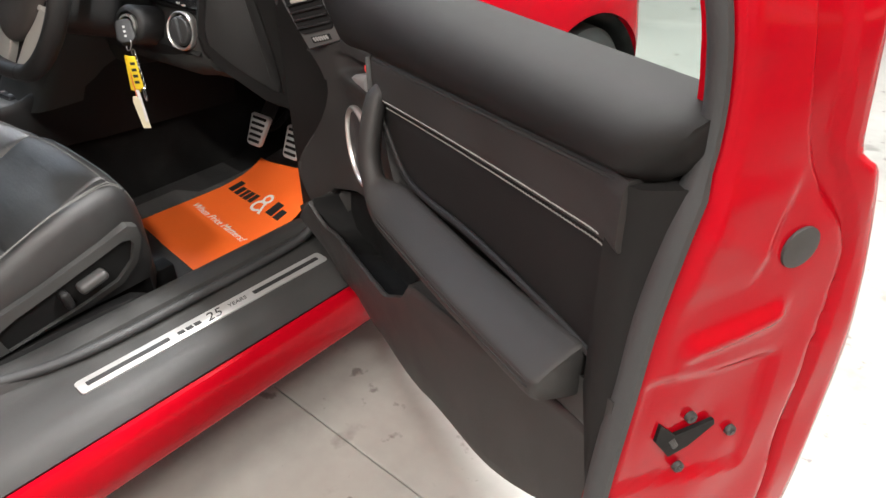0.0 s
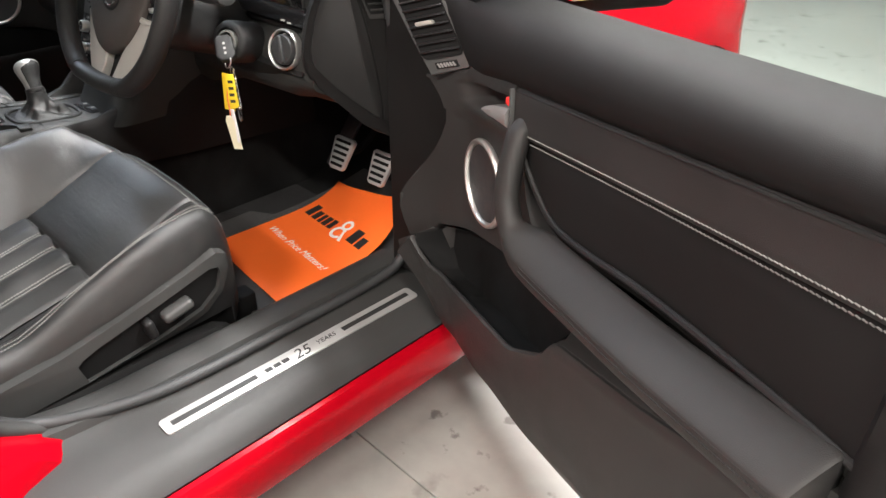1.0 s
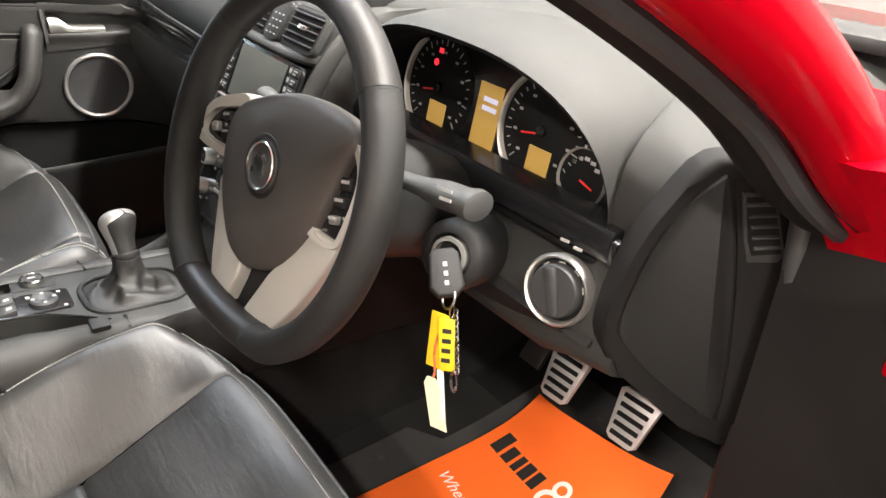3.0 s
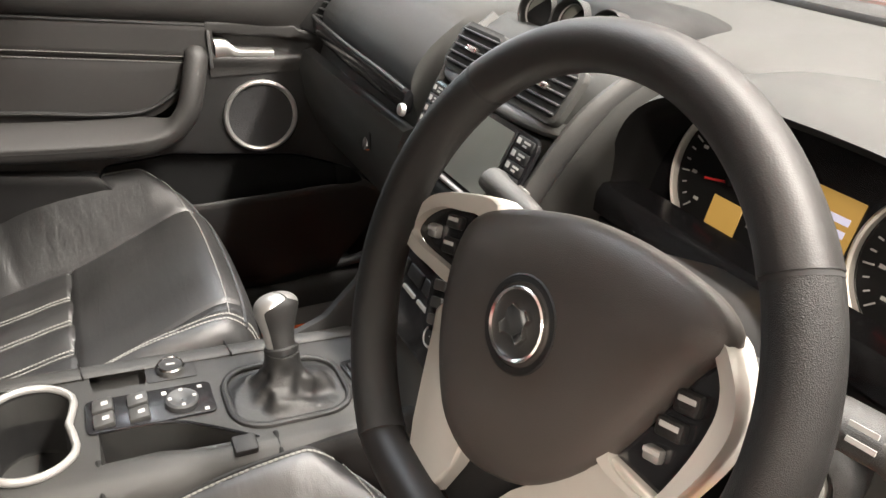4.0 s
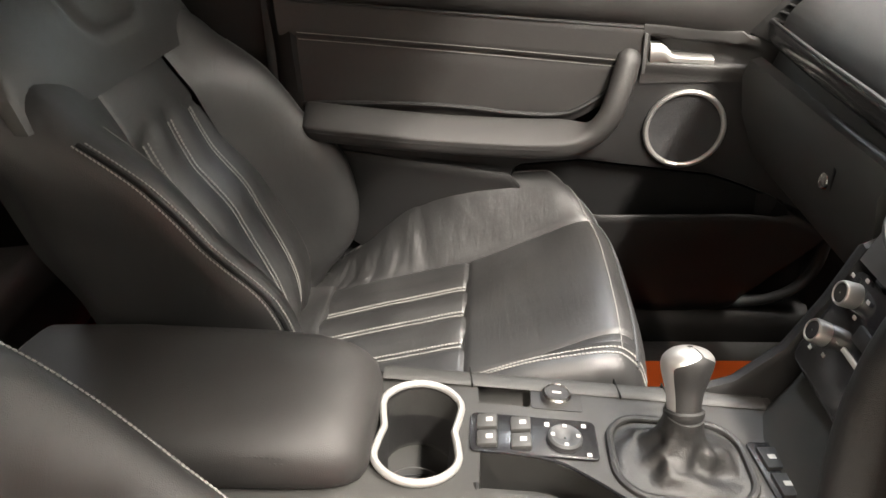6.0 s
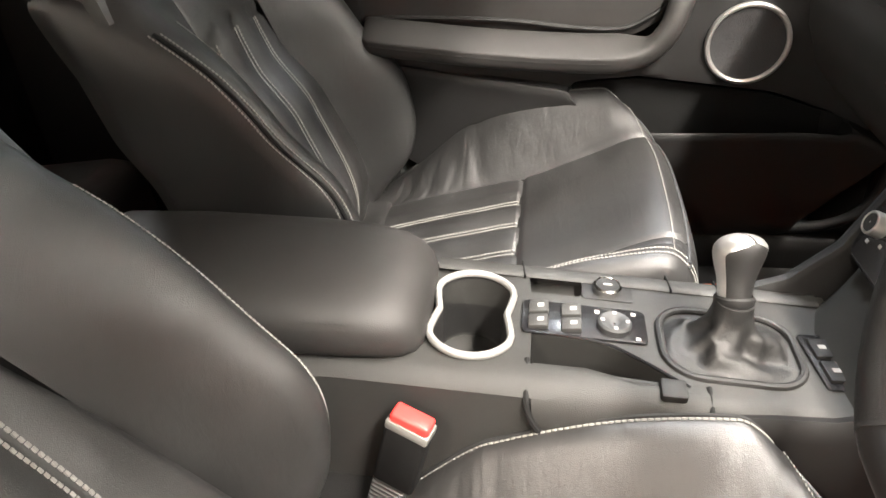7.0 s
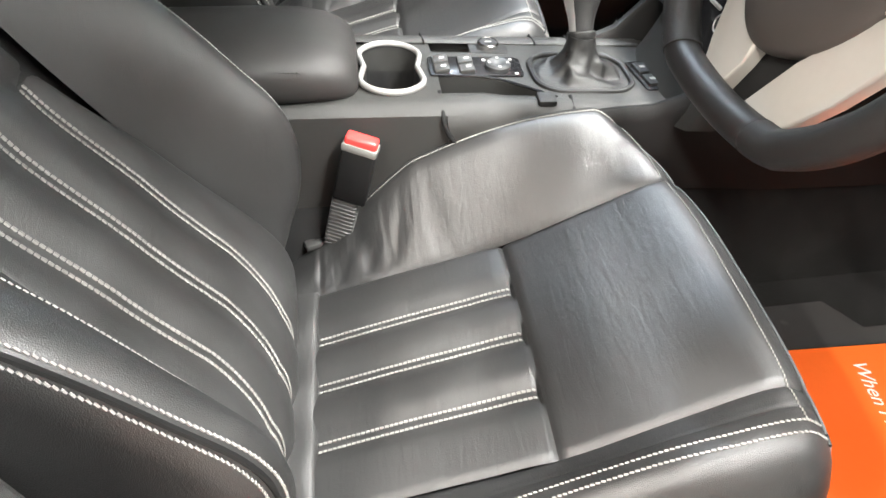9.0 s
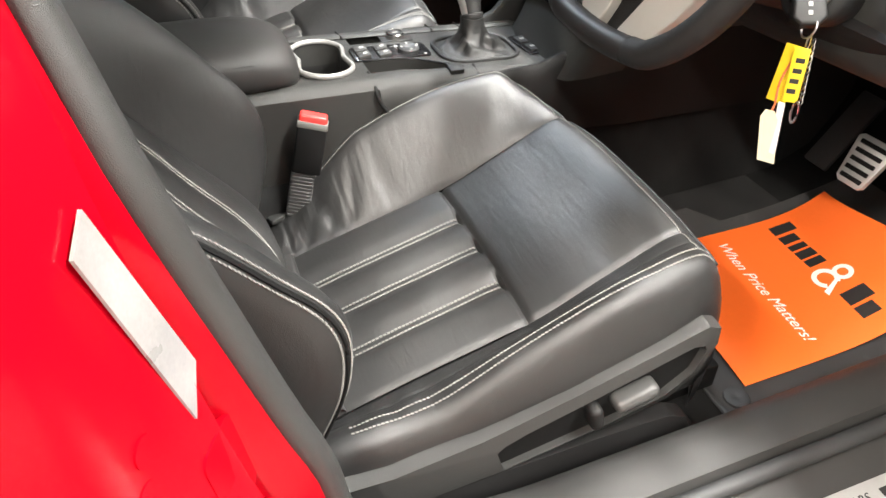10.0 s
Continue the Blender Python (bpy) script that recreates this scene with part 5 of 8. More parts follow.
    for r in RIBS:
        bm = bmesh.new()
        for o in (-0.0050, 0.0050):
            add_stitches(bm, [place(r + o, mid_z(r + o, y) + 0.0002, y, 0) for y in np.linspace(-0.504, TSEAM - 0.004, 66)], up, 0.0056, 0.0044, 0.0036, 0.0007, 0.12)
        part("stitching", bm, THREAD, seat, "pale grey twin stitching")
    bm = bmesh.new()
    ysl = np.linspace(-0.50, -0.035, 90)
    for o in (0.2055, 0.2195):
        path = [place(o, right_z(o, y) + 0.0003, y, 0) for y in ysl] + [place(o, right_z(o, y) + 0.0003, y, d) for y, d in FRONT[:4]]
        add_stitches(bm, path, Vector((0.35, 0, 1)), 0.0052, 0.0039, 0.0022, 0.0008)
    part("stitching", bm, THREAD2, seat, "pale grey twin stitching")
    bm = bmesh.new()
    def edge_z(o, y):
        return left_z(o, y) if o < -0.162 else right_z(o, y) if o > 0.162 else mid_z(o, y)
    edge = [place(o, edge_z(o, FRONT[1][0]) + 0.001, *FRONT[1]) for o in np.linspace(-0.262, 0.215, 60)]
    add_tube(bm, edge, 0.0022, 0.0018, 6)
    part("front_welt", bm, RUBBER, seat, "black piped front seam")
    bm = bmesh.new()
    add_stitches(bm, [place(o, edge_z(o, -0.034) + 0.0005, -0.034, 0) for o in np.linspace(-0.255, 0.205, 80)], up, 0.0046, 0.0032, 0.0012, 0.0006)
    part("stitching", bm, THREAD2, seat, "fine grey stitching")
    bm = bmesh.new()
    path = [place(-0.2655, left_z(-0.2655, y) + 0.0004, y, 0) for y in np.linspace(-0.47, -0.035, 90)]
    add_stitches(bm, path, Vector((-0.5, 0, 1)), 0.0062, 0.0048, 0.0036, 0.0010)
    part("stitching", bm, THREAD, seat, "pale grey stitching")
    bm = bmesh.new()
    add_tube(bm, [place(-0.2725, across(y)[0] + 0.0015, y, d) for y, d in rows_y[6:-3]], 0.0028, seg=6)
    add_tube(bm, [place(o, (left_z(o, -0.012) if o < -0.162 else mid_z(o, -0.012) if o < 0.162 else right_z(o, -0.012)), -0.010, 0.012) for o in [-0.255 + 0.01 * i for i in range(49)]], 0.0022, seg=6)
    part("piping", bm, SEAM, seat)

    # backrest, in a frame that leans back
    def soft(x):
        x = min(1.0, max(0.0, x))
        return x * x * (3 - 2 * x)

    def spine(z):
        bend = 0.0 if driver else -0.02 * soft((z - 0.64) / 0.09) - 0.28 * max(0.0, z - 0.80)
        return -0.545 - RK * (z - 0.42) + bend
    low = (0.012, 0.045, 0.095, 0.128) if driver else (0.050, 0.098, 0.130, 0.140)
    PROT = curve_table([(0.36, 0.0), (0.42, low[0]), (0.475, low[1]), (0.54, low[2]), (0.605, low[3]), (0.655, 0.134), (0.705, 0.117), (0.766, 0.094), (0.82, 0.064), (0.86, 0.034), (0.90, 0.012)], 5)
    SHR = curve_table([(0.36, 0.90), (0.45, 0.97), (0.6, 1.0), (0.72, 1.0), (0.80, 1.0), (0.85, 0.98), (0.89, 0.94), (0.95, 0.88), (1.01, 0.78), (1.06, 0.66), (1.12, 0.58), (1.18, 0.54), (1.21, 0.44)], 4)
    CS = curve_table([(0.36, 0.176), (0.455, 0.172), (0.6, 0.154), (0.7, 0.134), (0.77, 0.116), (0.83, 0.104), (0.90, 0.10)], 5)
    zs_ = [0.375 + 0.0105 * i for i in range(80)]
    BR = (-0.076, 0.004, 0.078)

    def bp(off, z, fwd):
        tuck = 0.020 * math.exp(-((z - 0.38) / 0.065) ** 2)
        return T @ Vector((off, spine(z) + fwd * 0.93 - tuck, z))

    def fan(r, z):
        return r + (0.028 if driver else 0.0) * max(0.0, min(1.0, (0.575 - z) / 0.085)) ** 1.4

    def back_mid(off, z):
        c, = lerp_table(CS, z)
        f = 0.012 * (1 - (off / c) ** 2) + groove(abs(off) - c, 0.0045, 0.006)
        # fuller at the small of the back, hollow higher up
        f += (0.045 if driver else 0.02) * math.exp(-((z - 0.50) / 0.12) ** 2) - (0.020 if driver else 0.010) * soft((z - 0.66) / 0.12)
        topz = 0.800 - 1.6 * off * off
        if z < topz:
            for r in BR:
                f += groove(off - fan(r, z), 0.020, 0.0085) + groove(off - fan(r, z), 0.0025, 0.0015)
            f += 0.004
        f += groove(z - topz, 0.005, 0.006)
        return f

    def back_side(a, z, gain):
        p = lerp_table(PROT, z)[0] * gain
        t = min(1, max(0, (a - 0.158) / 0.070))
        f = p * (t * t * (3 - 2 * t)) ** 0.9 + groove(a - 0.158, 0.0045, 0.006)
        f += 0.0025 * math.sin(math.pi * t) * math.sin(26 * z + 9 * a + ph[6])
        return f

    midb = [round(-0.158 + 0.00527 * i, 4) for i in range(61)]
    zmid = [z for z in zs_ if z < 0.875]
    bm = bmesh.new()
    add_grid(bm, [[bp(o / 0.158 * lerp_table(CS, z)[0], z, back_mid(o / 0.158 * lerp_table(CS, z)[0], z)) for o in midb] for z in zmid])
    part("back_panel", bm, NAPPA, seat, "black leather back panel in padded ribs", angle=70)
    cut = [0.158, 0.161, 0.165, 0.171, 0.18, 0.19, 0.20, 0.21, 0.22, 0.229]
    for sx, nm in ((-1, "inner_back_bolster"), (1, "outer_back_bolster")):
        gain = 1.03 if sx < 0 else 1.13
        bm = bmesh.new()
        rows = []
        for z in [q for q in zs_ if q < 0.872] + [0.876, 0.884, 0.891, 0.897, 0.902, 0.906, 0.9085, 0.910]:
            s, = lerp_table(SHR, min(z, 0.875))
            # the bolster ends in a rounded horn
            dome = math.sqrt(max(0.0, 1 - (max(0.0, z - 0.872) / 0.038) ** 2))
            p = (lerp_table(PROT, z)[0] * gain + 0.014 * max(0.0, z - 0.86) / 0.05) * dome
            row = []
            for a in cut:
                c, = lerp_table(CS, z)
                aa = c + (a - 0.158) / 0.071 * (0.158 + 0.071 * (s - 0.6) / 0.4 - c)
                row.append(bp(sx * (0.19 + (aa - 0.19) * dome), z, back_side(a, z, gain) * dome + 0.012 * max(0.0, z - 0.86) / 0.05 * dome))
            w = (s - 0.6) / 0.4
            for a, f in ((0.239, p - 0.003), (0.247, p - 0.010), (0.253, p - 0.022), (0.258, p - 0.045), (0.262, -0.02), (0.264, -0.06), (0.255, -0.10), (0.22, -0.115)):
                row.append(bp(sx * (0.19 + (0.158 + (a - 0.158) * w - 0.19) * dome), z, min(f, p) if f > -0.02 else f * dome))
            rows.append(row)
        add_grid(bm, rows)
        part(nm, bm, NAPPA if sx < 0 else LEATHER, seat, "black leather side bolster", angle=70)
        bm = bmesh.new()
        for aa, df in ((0.2425, -0.0048), (0.2512, -0.0165)) if sx > 0 else ((0.2445, -0.0065),):
            pth = []
            for z in zs_[4:46]:
                s, = lerp_table(SHR, z)
                p = lerp_table(PROT, z)[0] * gain
                pth.append(bp(sx * (0.158 + (aa - 0.158) * (s - 0.6) / 0.4), z, p + df))
            add_stitches(bm, pth, Vector((sx * (0.4 if aa < 0.25 else 0.8), 0.9, 0.3)), 0.0052, 0.0039, 0.0022, 0.0009)
        part("stitching", bm, THREAD2, seat, "pale grey stitching")
        if sx > 0:
            fine, welt = [], []
            for z in zs_[4:46]:
                s, = lerp_table(SHR, z)
                c, = lerp_table(CS, z)
                p = lerp_table(PROT, z)[0] * gain
                fine.append(bp(c + (0.206 - 0.158) / 0.071 * (0.158 + 0.071 * (s - 0.6) / 0.4 - c), z, back_side(0.206, z, gain) + 0.0006))
                welt.append(bp(0.158 + (0.2475 - 0.158) * (s - 0.6) / 0.4, z, p - 0.0105))
            bm = bmesh.new()
            add_stitches(bm, fine, Vector((-0.4, 0.9, 0.3)), 0.0048, 0.0034, 0.0016, 0.0006)
            part("stitching", bm, THREAD2, seat, "fine grey stitching")
            bm = bmesh.new()
            add_tube(bm, welt, 0.0030, 0.0024, 6)
            part("seam_welt", bm, BLACK, seat, "dark seam welt")
    for r in BR:
        bm = bmesh.new()
        for o in (-0.0054, 0.0054):
            add_stitches(bm, [bp(fan(r, z) + o, z, back_mid(fan(r, z) + o, z) + 0.0003) for z in np.linspace(0.43, 0.792 - 1.6 * r * r, 80)], Vector((0, 0.93, 0.37)), 0.0060, 0.0047, 0.0038, 0.0007, 0.12)
        part("stitching", bm, THREAD, seat, "pale grey twin stitching")
    # shoulders and fixed headrest
    bm = bmesh.new()
    rows = []
    for z in [0.862 + 0.0080 * i for i in range(45)]:
        s, = lerp_table(SHR, z)
        half = 0.264 * s
        e = max(0.0, (z - 1.14) / 0.075)
        row = []
        for j in range(65):
            t = -1 + 2 * j / 64
            rise = min(1.0, max(0.0, (z - 0.862) / 0.10))
            f = (0.008 + 0.020 * rise) * (1 - t * t) ** 0.5 + 0.006 + 0.008 * rise - 0.05 * e * e
            # rounded pad in the middle, pressed in along its outline
            qx, qz = max(0.0, abs(t * half) - 0.035), max(0.0, abs(z - 1.05) - 0.075)
            d = math.hypot(qx, qz) - 0.055
            f += groove(d, 0.007, 0.009) - 0.004 * soft(d / 0.02)
            row.append(bp(t * half, z, f))
        for j in range(13):
            t = 1 - 2 * j / 12
            row.append(bp(t * half * 0.97, z, -0.055 - 0.045 * (1 - t * t) ** 0.5 + 0.04 * e * e))
        rows.append(row)
    add_loft(bm, rows)
    part("headrest", bm, NAPPA, seat, "fixed black leather headrest with a pressed pad", angle=70)
    # hard back shell
    bm = bmesh.new()
    rows = []
    for z in [0.36 + 0.05 * i for i in range(12)]:
        w = 0.255 * lerp_table(SHR, z)[0]
        rows.append([bp(-w, z, -0.09), bp(-w * 0.9, z, -0.02), bp(w * 0.9, z, -0.02), bp(w, z, -0.09), bp(w * 0.8, z, -0.125), bp(-w * 0.8, z, -0.125)])
    add_loft(bm, rows)
    part("back_shell", bm, TRIM, seat)
    # plastic side shield
    for sx in ((1,) if driver else (-1, 1)):
        xo = 0.262 * sx
        outer = [(-0.57, 0.40), (-0.47, 0.392), (-0.36, 0.404), (-0.24, 0.432), (-0.13, 0.462), (-0.055, 0.484), (-0.036, 0.474), (-0.034, 0.445), (-0.052, 0.398), (-0.092, 0.362), (-0.17, 0.345), (-0.57, 0.315)]
        inner = [(-0.34, 0.376), (-0.33, 0.385), (-0.30, 0.396), (-0.22, 0.416), (-0.14, 0.438), (-0.075, 0.456), (-0.058, 0.452), (-0.054, 0.440), (-0.066, 0.405), (-0.104, 0.376), (-0.18, 0.358), (-0.33, 0.336)]
        bm = bmesh.new()
        def pt(y, z, x):
            return T @ Vector((sx * x, y, z))
        rings = [[pt(y, z, 0.225) for y, z in outer], [pt(y, z, 0.262) for y, z in outer], [pt(y * 0.994 - 0.001, z * 0.97 + 0.0118, 0.270) for y, z in outer],
                 [pt(y, z, 0.274) for y, z in inner], [pt(y, z, 0.272) for y, z in inner], [pt(y, z, 0.261) for y, z in inner]]
        add_loft(bm, rings)
        shield = part("side_shield", bm, SEATPL, seat, "dark grey plastic side shield", angle=35)
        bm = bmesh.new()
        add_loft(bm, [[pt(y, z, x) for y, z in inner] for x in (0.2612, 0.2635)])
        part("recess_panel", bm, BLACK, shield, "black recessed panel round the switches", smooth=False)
        if driver:
            bm = bmesh.new()
            add_box(bm, (0.030, 0.062, 0.022), T @ pose(0.273, -0.152, 0.4015, 13, 0, 0), 0.009, 4)
            part("seat_switch", bm, SWGREY, shield, "grey seat adjuster bar")
            bm = bmesh.new()
            add_box(bm, (0.030, 0.018, 0.042), T @ pose(0.272, -0.208, 0.388, 10, 0, 0), 0.008, 4)
            part("seat_switch", bm, TRIM, shield, "dark upright backrest switch")
    bm = bmesh.new()
    for sx in (-1, 1):
        add_box(bm, (0.045, 0.62, 0.05), T @ pose(sx * 0.20, -0.27, 0.295 - dz), 0.006)
    add_box(bm, (0.38, 0.42, 0.06), T @ pose(0, -0.27, 0.32), 0.01)
    part("seat_rail", bm, BLACK, seat)
    if driver:
        bm = bmesh.new()
        add_loft(bm, [[T @ Vector((x, y, z)) for x, z in ((0.235, 0.270), (0.28, 0.270), (0.283, 0.285), (0.27, zt), (0.245, zt))] for y, zt in ((-0.6, 0.325), (-0.2, 0.325), (-0.08, 0.318), (-0.05, 0.300), (-0.035, 0.28))])
        part("rail_cover", bm, TRIM, seat, "black plastic rail cover")
    return seat


build_seat("bucket_seat", "black leather driver's seat with pale twin stitching and power controls", 0.0, 0.0, 0.0, True, 0.404)
build_seat("bucket_seat", "black leather passenger seat with pale twin stitching", -0.762, -0.088, 0.042, False, 0.25)

# rear bench
bench = thing("rear_seat", (0, -1.35, 0.27), "black leather rear bench seat behind the front seats", "car seat")
bm = bmesh.new()
add_box(bm, (1.28, 0.52, 0.20), pose(0, -1.36, 0.40, 6, 0, 0), 0.06, 4)
part("bench_cushion", bm, NAPPA, bench)
bm = bmesh.new()
add_box(bm, (1.28, 0.18, 0.62), pose(0, -1.62, 0.72, -14, 0, 0), 0.06, 4)
part("bench_back", bm, NAPPA, bench)

# belt buckle beside the driver's cushion
bk = thing("seat_belt_buckle", (0.115, -0.47, 0.42), "black seat belt buckle with a red release button", "buckle")
BM_ = basis((0.118, -0.437, 0.518), (0.28, 0.92, -0.26), (0.0, 0.26, 0.96))
bm = bmesh.new()
add_box(bm, (0.046, 0.088, 0.024), BM_ @ pose(0, 0.0185, 0), 0.004, 3)
part("buckle_body", bm, BLACK, bk)
bm = bmesh.new()
add_box(bm, (0.0475, 0.012, 0.0255), BM_ @ pose(0, 0.060, 0), 0.003, 2)
part("buckle_rim", bm, GREYPL, bk)
bm = bmesh.new()
add_box(bm, (0.043, 0.020, 0.021), BM_ @ pose(0, 0.066, 0.0), 0.004, 3)
part("release_button", bm, REDPL, bk, "red release button")
bm = bmesh.new()
rings = []
for i in range(13):
    for k, s in ((0.0, 0.86), (0.0012, 1.0), (0.0044, 1.0), (0.0056, 0.86)):
        rings.append([BM_ @ Vector((-0.004 + x * s, -0.025 - 0.0065 * i - k, z * s)) for x, z in rounded(0.038, 0.020, 0.003, 2)])
add_loft(bm, rings)
part("ribbed_sleeve", bm, SWGREY, bk, "dark grey ribbed sleeve", angle=20)
bm = bmesh.new()
add_box(bm, (0.030, 0.11, 0.012), BM_ @ pose(-0.004, -0.11, 0), 0.003)
part("stalk", bm, BLACK, bk)
bm = bmesh.new()
add_box(bm, (0.018, 0.032, 0.010), pose(0.112, -0.502, 0.413, 0, 0, 20), 0.003)
part("bracket", bm, SEATPL, bk)


# footwell side panel ahead of the passenger door, added to hide the lit sill
bm = bmesh.new()
add_box(bm, (0.012, 0.40, 0.36), pose(-0.714, 0.425, 0.435), 0.004)
part("kick_panel", bm, TRIM, car, "black plastic footwell side panel")

# ---- dashboard ----
dash = thing("dashboard", (0, 0.45, 0.62), "charcoal dashboard with satin trim across the cabin", "dashboard")
# sections across the car: windscreen edge, top, brow, band, face, foot
SEC = [
    (-0.602, [(0.62, 0.95), (0.42, 0.962), (0.28, 0.962), (0.215, 0.942), (0.175, 0.90), (0.160, 0.862), (0.150, 0.82), (0.165, 0.74), (0.23, 0.64), (0.50, 0.60)]),
    (-0.580, [(0.70, 0.985), (0.42, 0.995), (0.26, 0.984), (0.180, 0.950), (0.146, 0.912), (0.146, 0.868), (0.134, 0.82), (0.150, 0.74), (0.22, 0.63), (0.50, 0.60)]),
    (-0.400, [(0.75, 0.995), (0.44, 1.012), (0.24, 1.003), (0.155, 0.965), (0.122, 0.922), (0.132, 0.868), (0.118, 0.82), (0.140, 0.74), (0.22, 0.62), (0.50, 0.60)]),
    (-0.152, [(0.77, 1.000), (0.46, 1.015), (0.26, 1.008), (0.165, 0.965), (0.125, 0.912), (0.135, 0.855), (0.120, 0.80), (0.140, 0.72), (0.22, 0.62), (0.50, 0.60)]),
    (-0.134, [(0.77, 1.000), (0.46, 1.015), (0.28, 1.008), (0.24, 0.965), (0.22, 0.912), (0.20, 0.855), (0.19, 0.80), (0.19, 0.72), (0.24, 0.62), (0.50, 0.60)]),
    (0.135, [(0.77, 1.000), (0.46, 1.012), (0.30, 1.005), (0.25, 0.965), (0.24, 0.912), (0.23, 0.855), (0.22, 0.80), (0.22, 0.72), (0.26, 0.62), (0.50, 0.60)]),
    (0.160, [(0.77, 1.000), (0.48, 1.008), (0.36, 1.000), (0.325, 0.955), (0.32, 0.865), (0.24, 0.848), (0.225, 0.838), (0.20, 0.76), (0.25, 0.66), (0.50, 0.62)]),
    (0.560, [(0.75, 0.990), (0.48, 1.000), (0.36, 0.985), (0.325, 0.950), (0.32, 0.868), (0.24, 0.850), (0.222, 0.838), (0.185, 0.77), (0.22, 0.70), (0.50, 0.64)]),
    (0.600, [(0.73, 0.985), (0.46, 0.992), (0.28, 0.980), (0.235, 0.950), (0.222, 0.910), (0.222, 0.872), (0.214, 0.845), (0.185, 0.775), (0.22, 0.715), (0.50, 0.65)]),
    (0.655, [(0.68, 0.965), (0.46, 0.972), (0.29, 0.960), (0.240, 0.935), (0.222, 0.900), (0.218, 0.865), (0.210, 0.84), (0.190, 0.78), (0.22, 0.725), (0.50, 0.66)]),
]
rows = []
for x, pts in SEC:
    curve = [tuple(p) for p in smooth_nd(pts, 4)]
    rows.append([Vector((x, y, z)) for y, z in curve] + [Vector((x, 0.80, 0.60)), Vector((x, 0.84, 0.95))])
bm = bmesh.new()
add_loft(bm, rows)
part("dash_shell", bm, DASH, dash, "grained charcoal dash skin", angle=60)
bm = bmesh.new()
add_box(bm, (1.40, 0.12, 0.02), pose(-0.01, 0.70, 1.004, -3, 0, 0), 0.006)
part("demister_panel", bm, TRIM, dash)
bm = bmesh.new()
add_box(bm, (0.20, 0.05, 0.006), pose(0.30, 0.60, 1.008, -3, 0, 0), 0.002)
part("speaker_slot", bm, BLACK, dash)

# passenger side trim strip, chrome stud and glovebox
bm = bmesh.new()
P = smooth_path([(-0.610, 0.143, 0.886), (-0.5, 0.122, 0.896), (-0.35, 0.113, 0.896), (-0.22, 0.113, 0.893), (-0.150, 0.120, 0.884)], 6)
add_tube(bm, P, 0.008, 0.017, 12)
part("trim_strip", bm, GLOSS, dash, "gloss black trim strip")
bm = bmesh.new()
add_tube(bm, [p + Vector((0, -0.006, 0.017)) for p in P], 0.003, 0.003, 8)
part("trim_edge", bm, TRIM, dash)
bm = bmesh.new()
add_disc(bm, basis((-0.147, 0.112, 0.876), (1, 0, 0), (0, 0.2, 1)), 0.0085, 0.007, 20, 0.003)
part("trim_stud", bm, RINGM, dash)
bm = bmesh.new()
rows = []
for x in np.linspace(-0.60, -0.146, 10):
    rows.append([Vector((x, y, z)) for y, z in ((0.128, 0.850), (0.112, 0.846), (0.103, 0.82), (0.112, 0.76), (0.140, 0.69), (0.190, 0.635), (0.21, 0.64), (0.15, 0.75))])
add_loft(bm, rows)
glove = part("glovebox_lid", bm, DASH, dash)
bm = bmesh.new()
add_disc(bm, basis((-0.272, 0.110, 0.785), (1, 0, 0), (0, 0.25, 1)), 0.0105, 0.006, 20, 0.003)
part("glovebox_button", bm, CHROME, glove)
bm = bmesh.new()
add_box(bm, (0.006, 0.004, 0.035), pose(-0.253, 0.108, 0.795, 10, 20, 0), 0.001)
part("finger_slot", bm, BLACK, glove)

# instrument hood
HX, HW = 0.372, 0.232


def hood_ring(y, s, top, base, grow=0.0):
    ring = []
    for k in range(33):
        a = math.pi * k / 32
        c, q = math.cos(a), math.sin(a)
        x = HX + (HW * s + grow) * math.copysign(abs(c) ** 0.8, c)
        ring.append(Vector((x, y + 0.03 * (1 - q), base + (top - base + grow) * q ** 0.75)))
    return ring


bm = bmesh.new()
outer = [(0.188, 0.985, 1.016, 0.868), (0.205, 1.0, 1.024, 0.866), (0.25, 1.03, 1.028, 0.866), (0.32, 1.06, 1.024, 0.866), (0.40, 1.06, 1.010, 0.866), (0.46, 1.02, 0.995, 0.866)]
inner = [(0.30, 0.93, 1.000, 0.862), (0.22, 0.95, 1.008, 0.864), (0.192, 0.965, 1.010, 0.867)]
add_grid(bm, [hood_ring(*r) for r in outer])
part("hood_skin", bm, DASH, dash, angle=60)
bm = bmesh.new()
add_grid(bm, [hood_ring(*r) for r in inner] + [hood_ring(*outer[0])])
part("hood_lining", bm, BLACK, dash, angle=60)
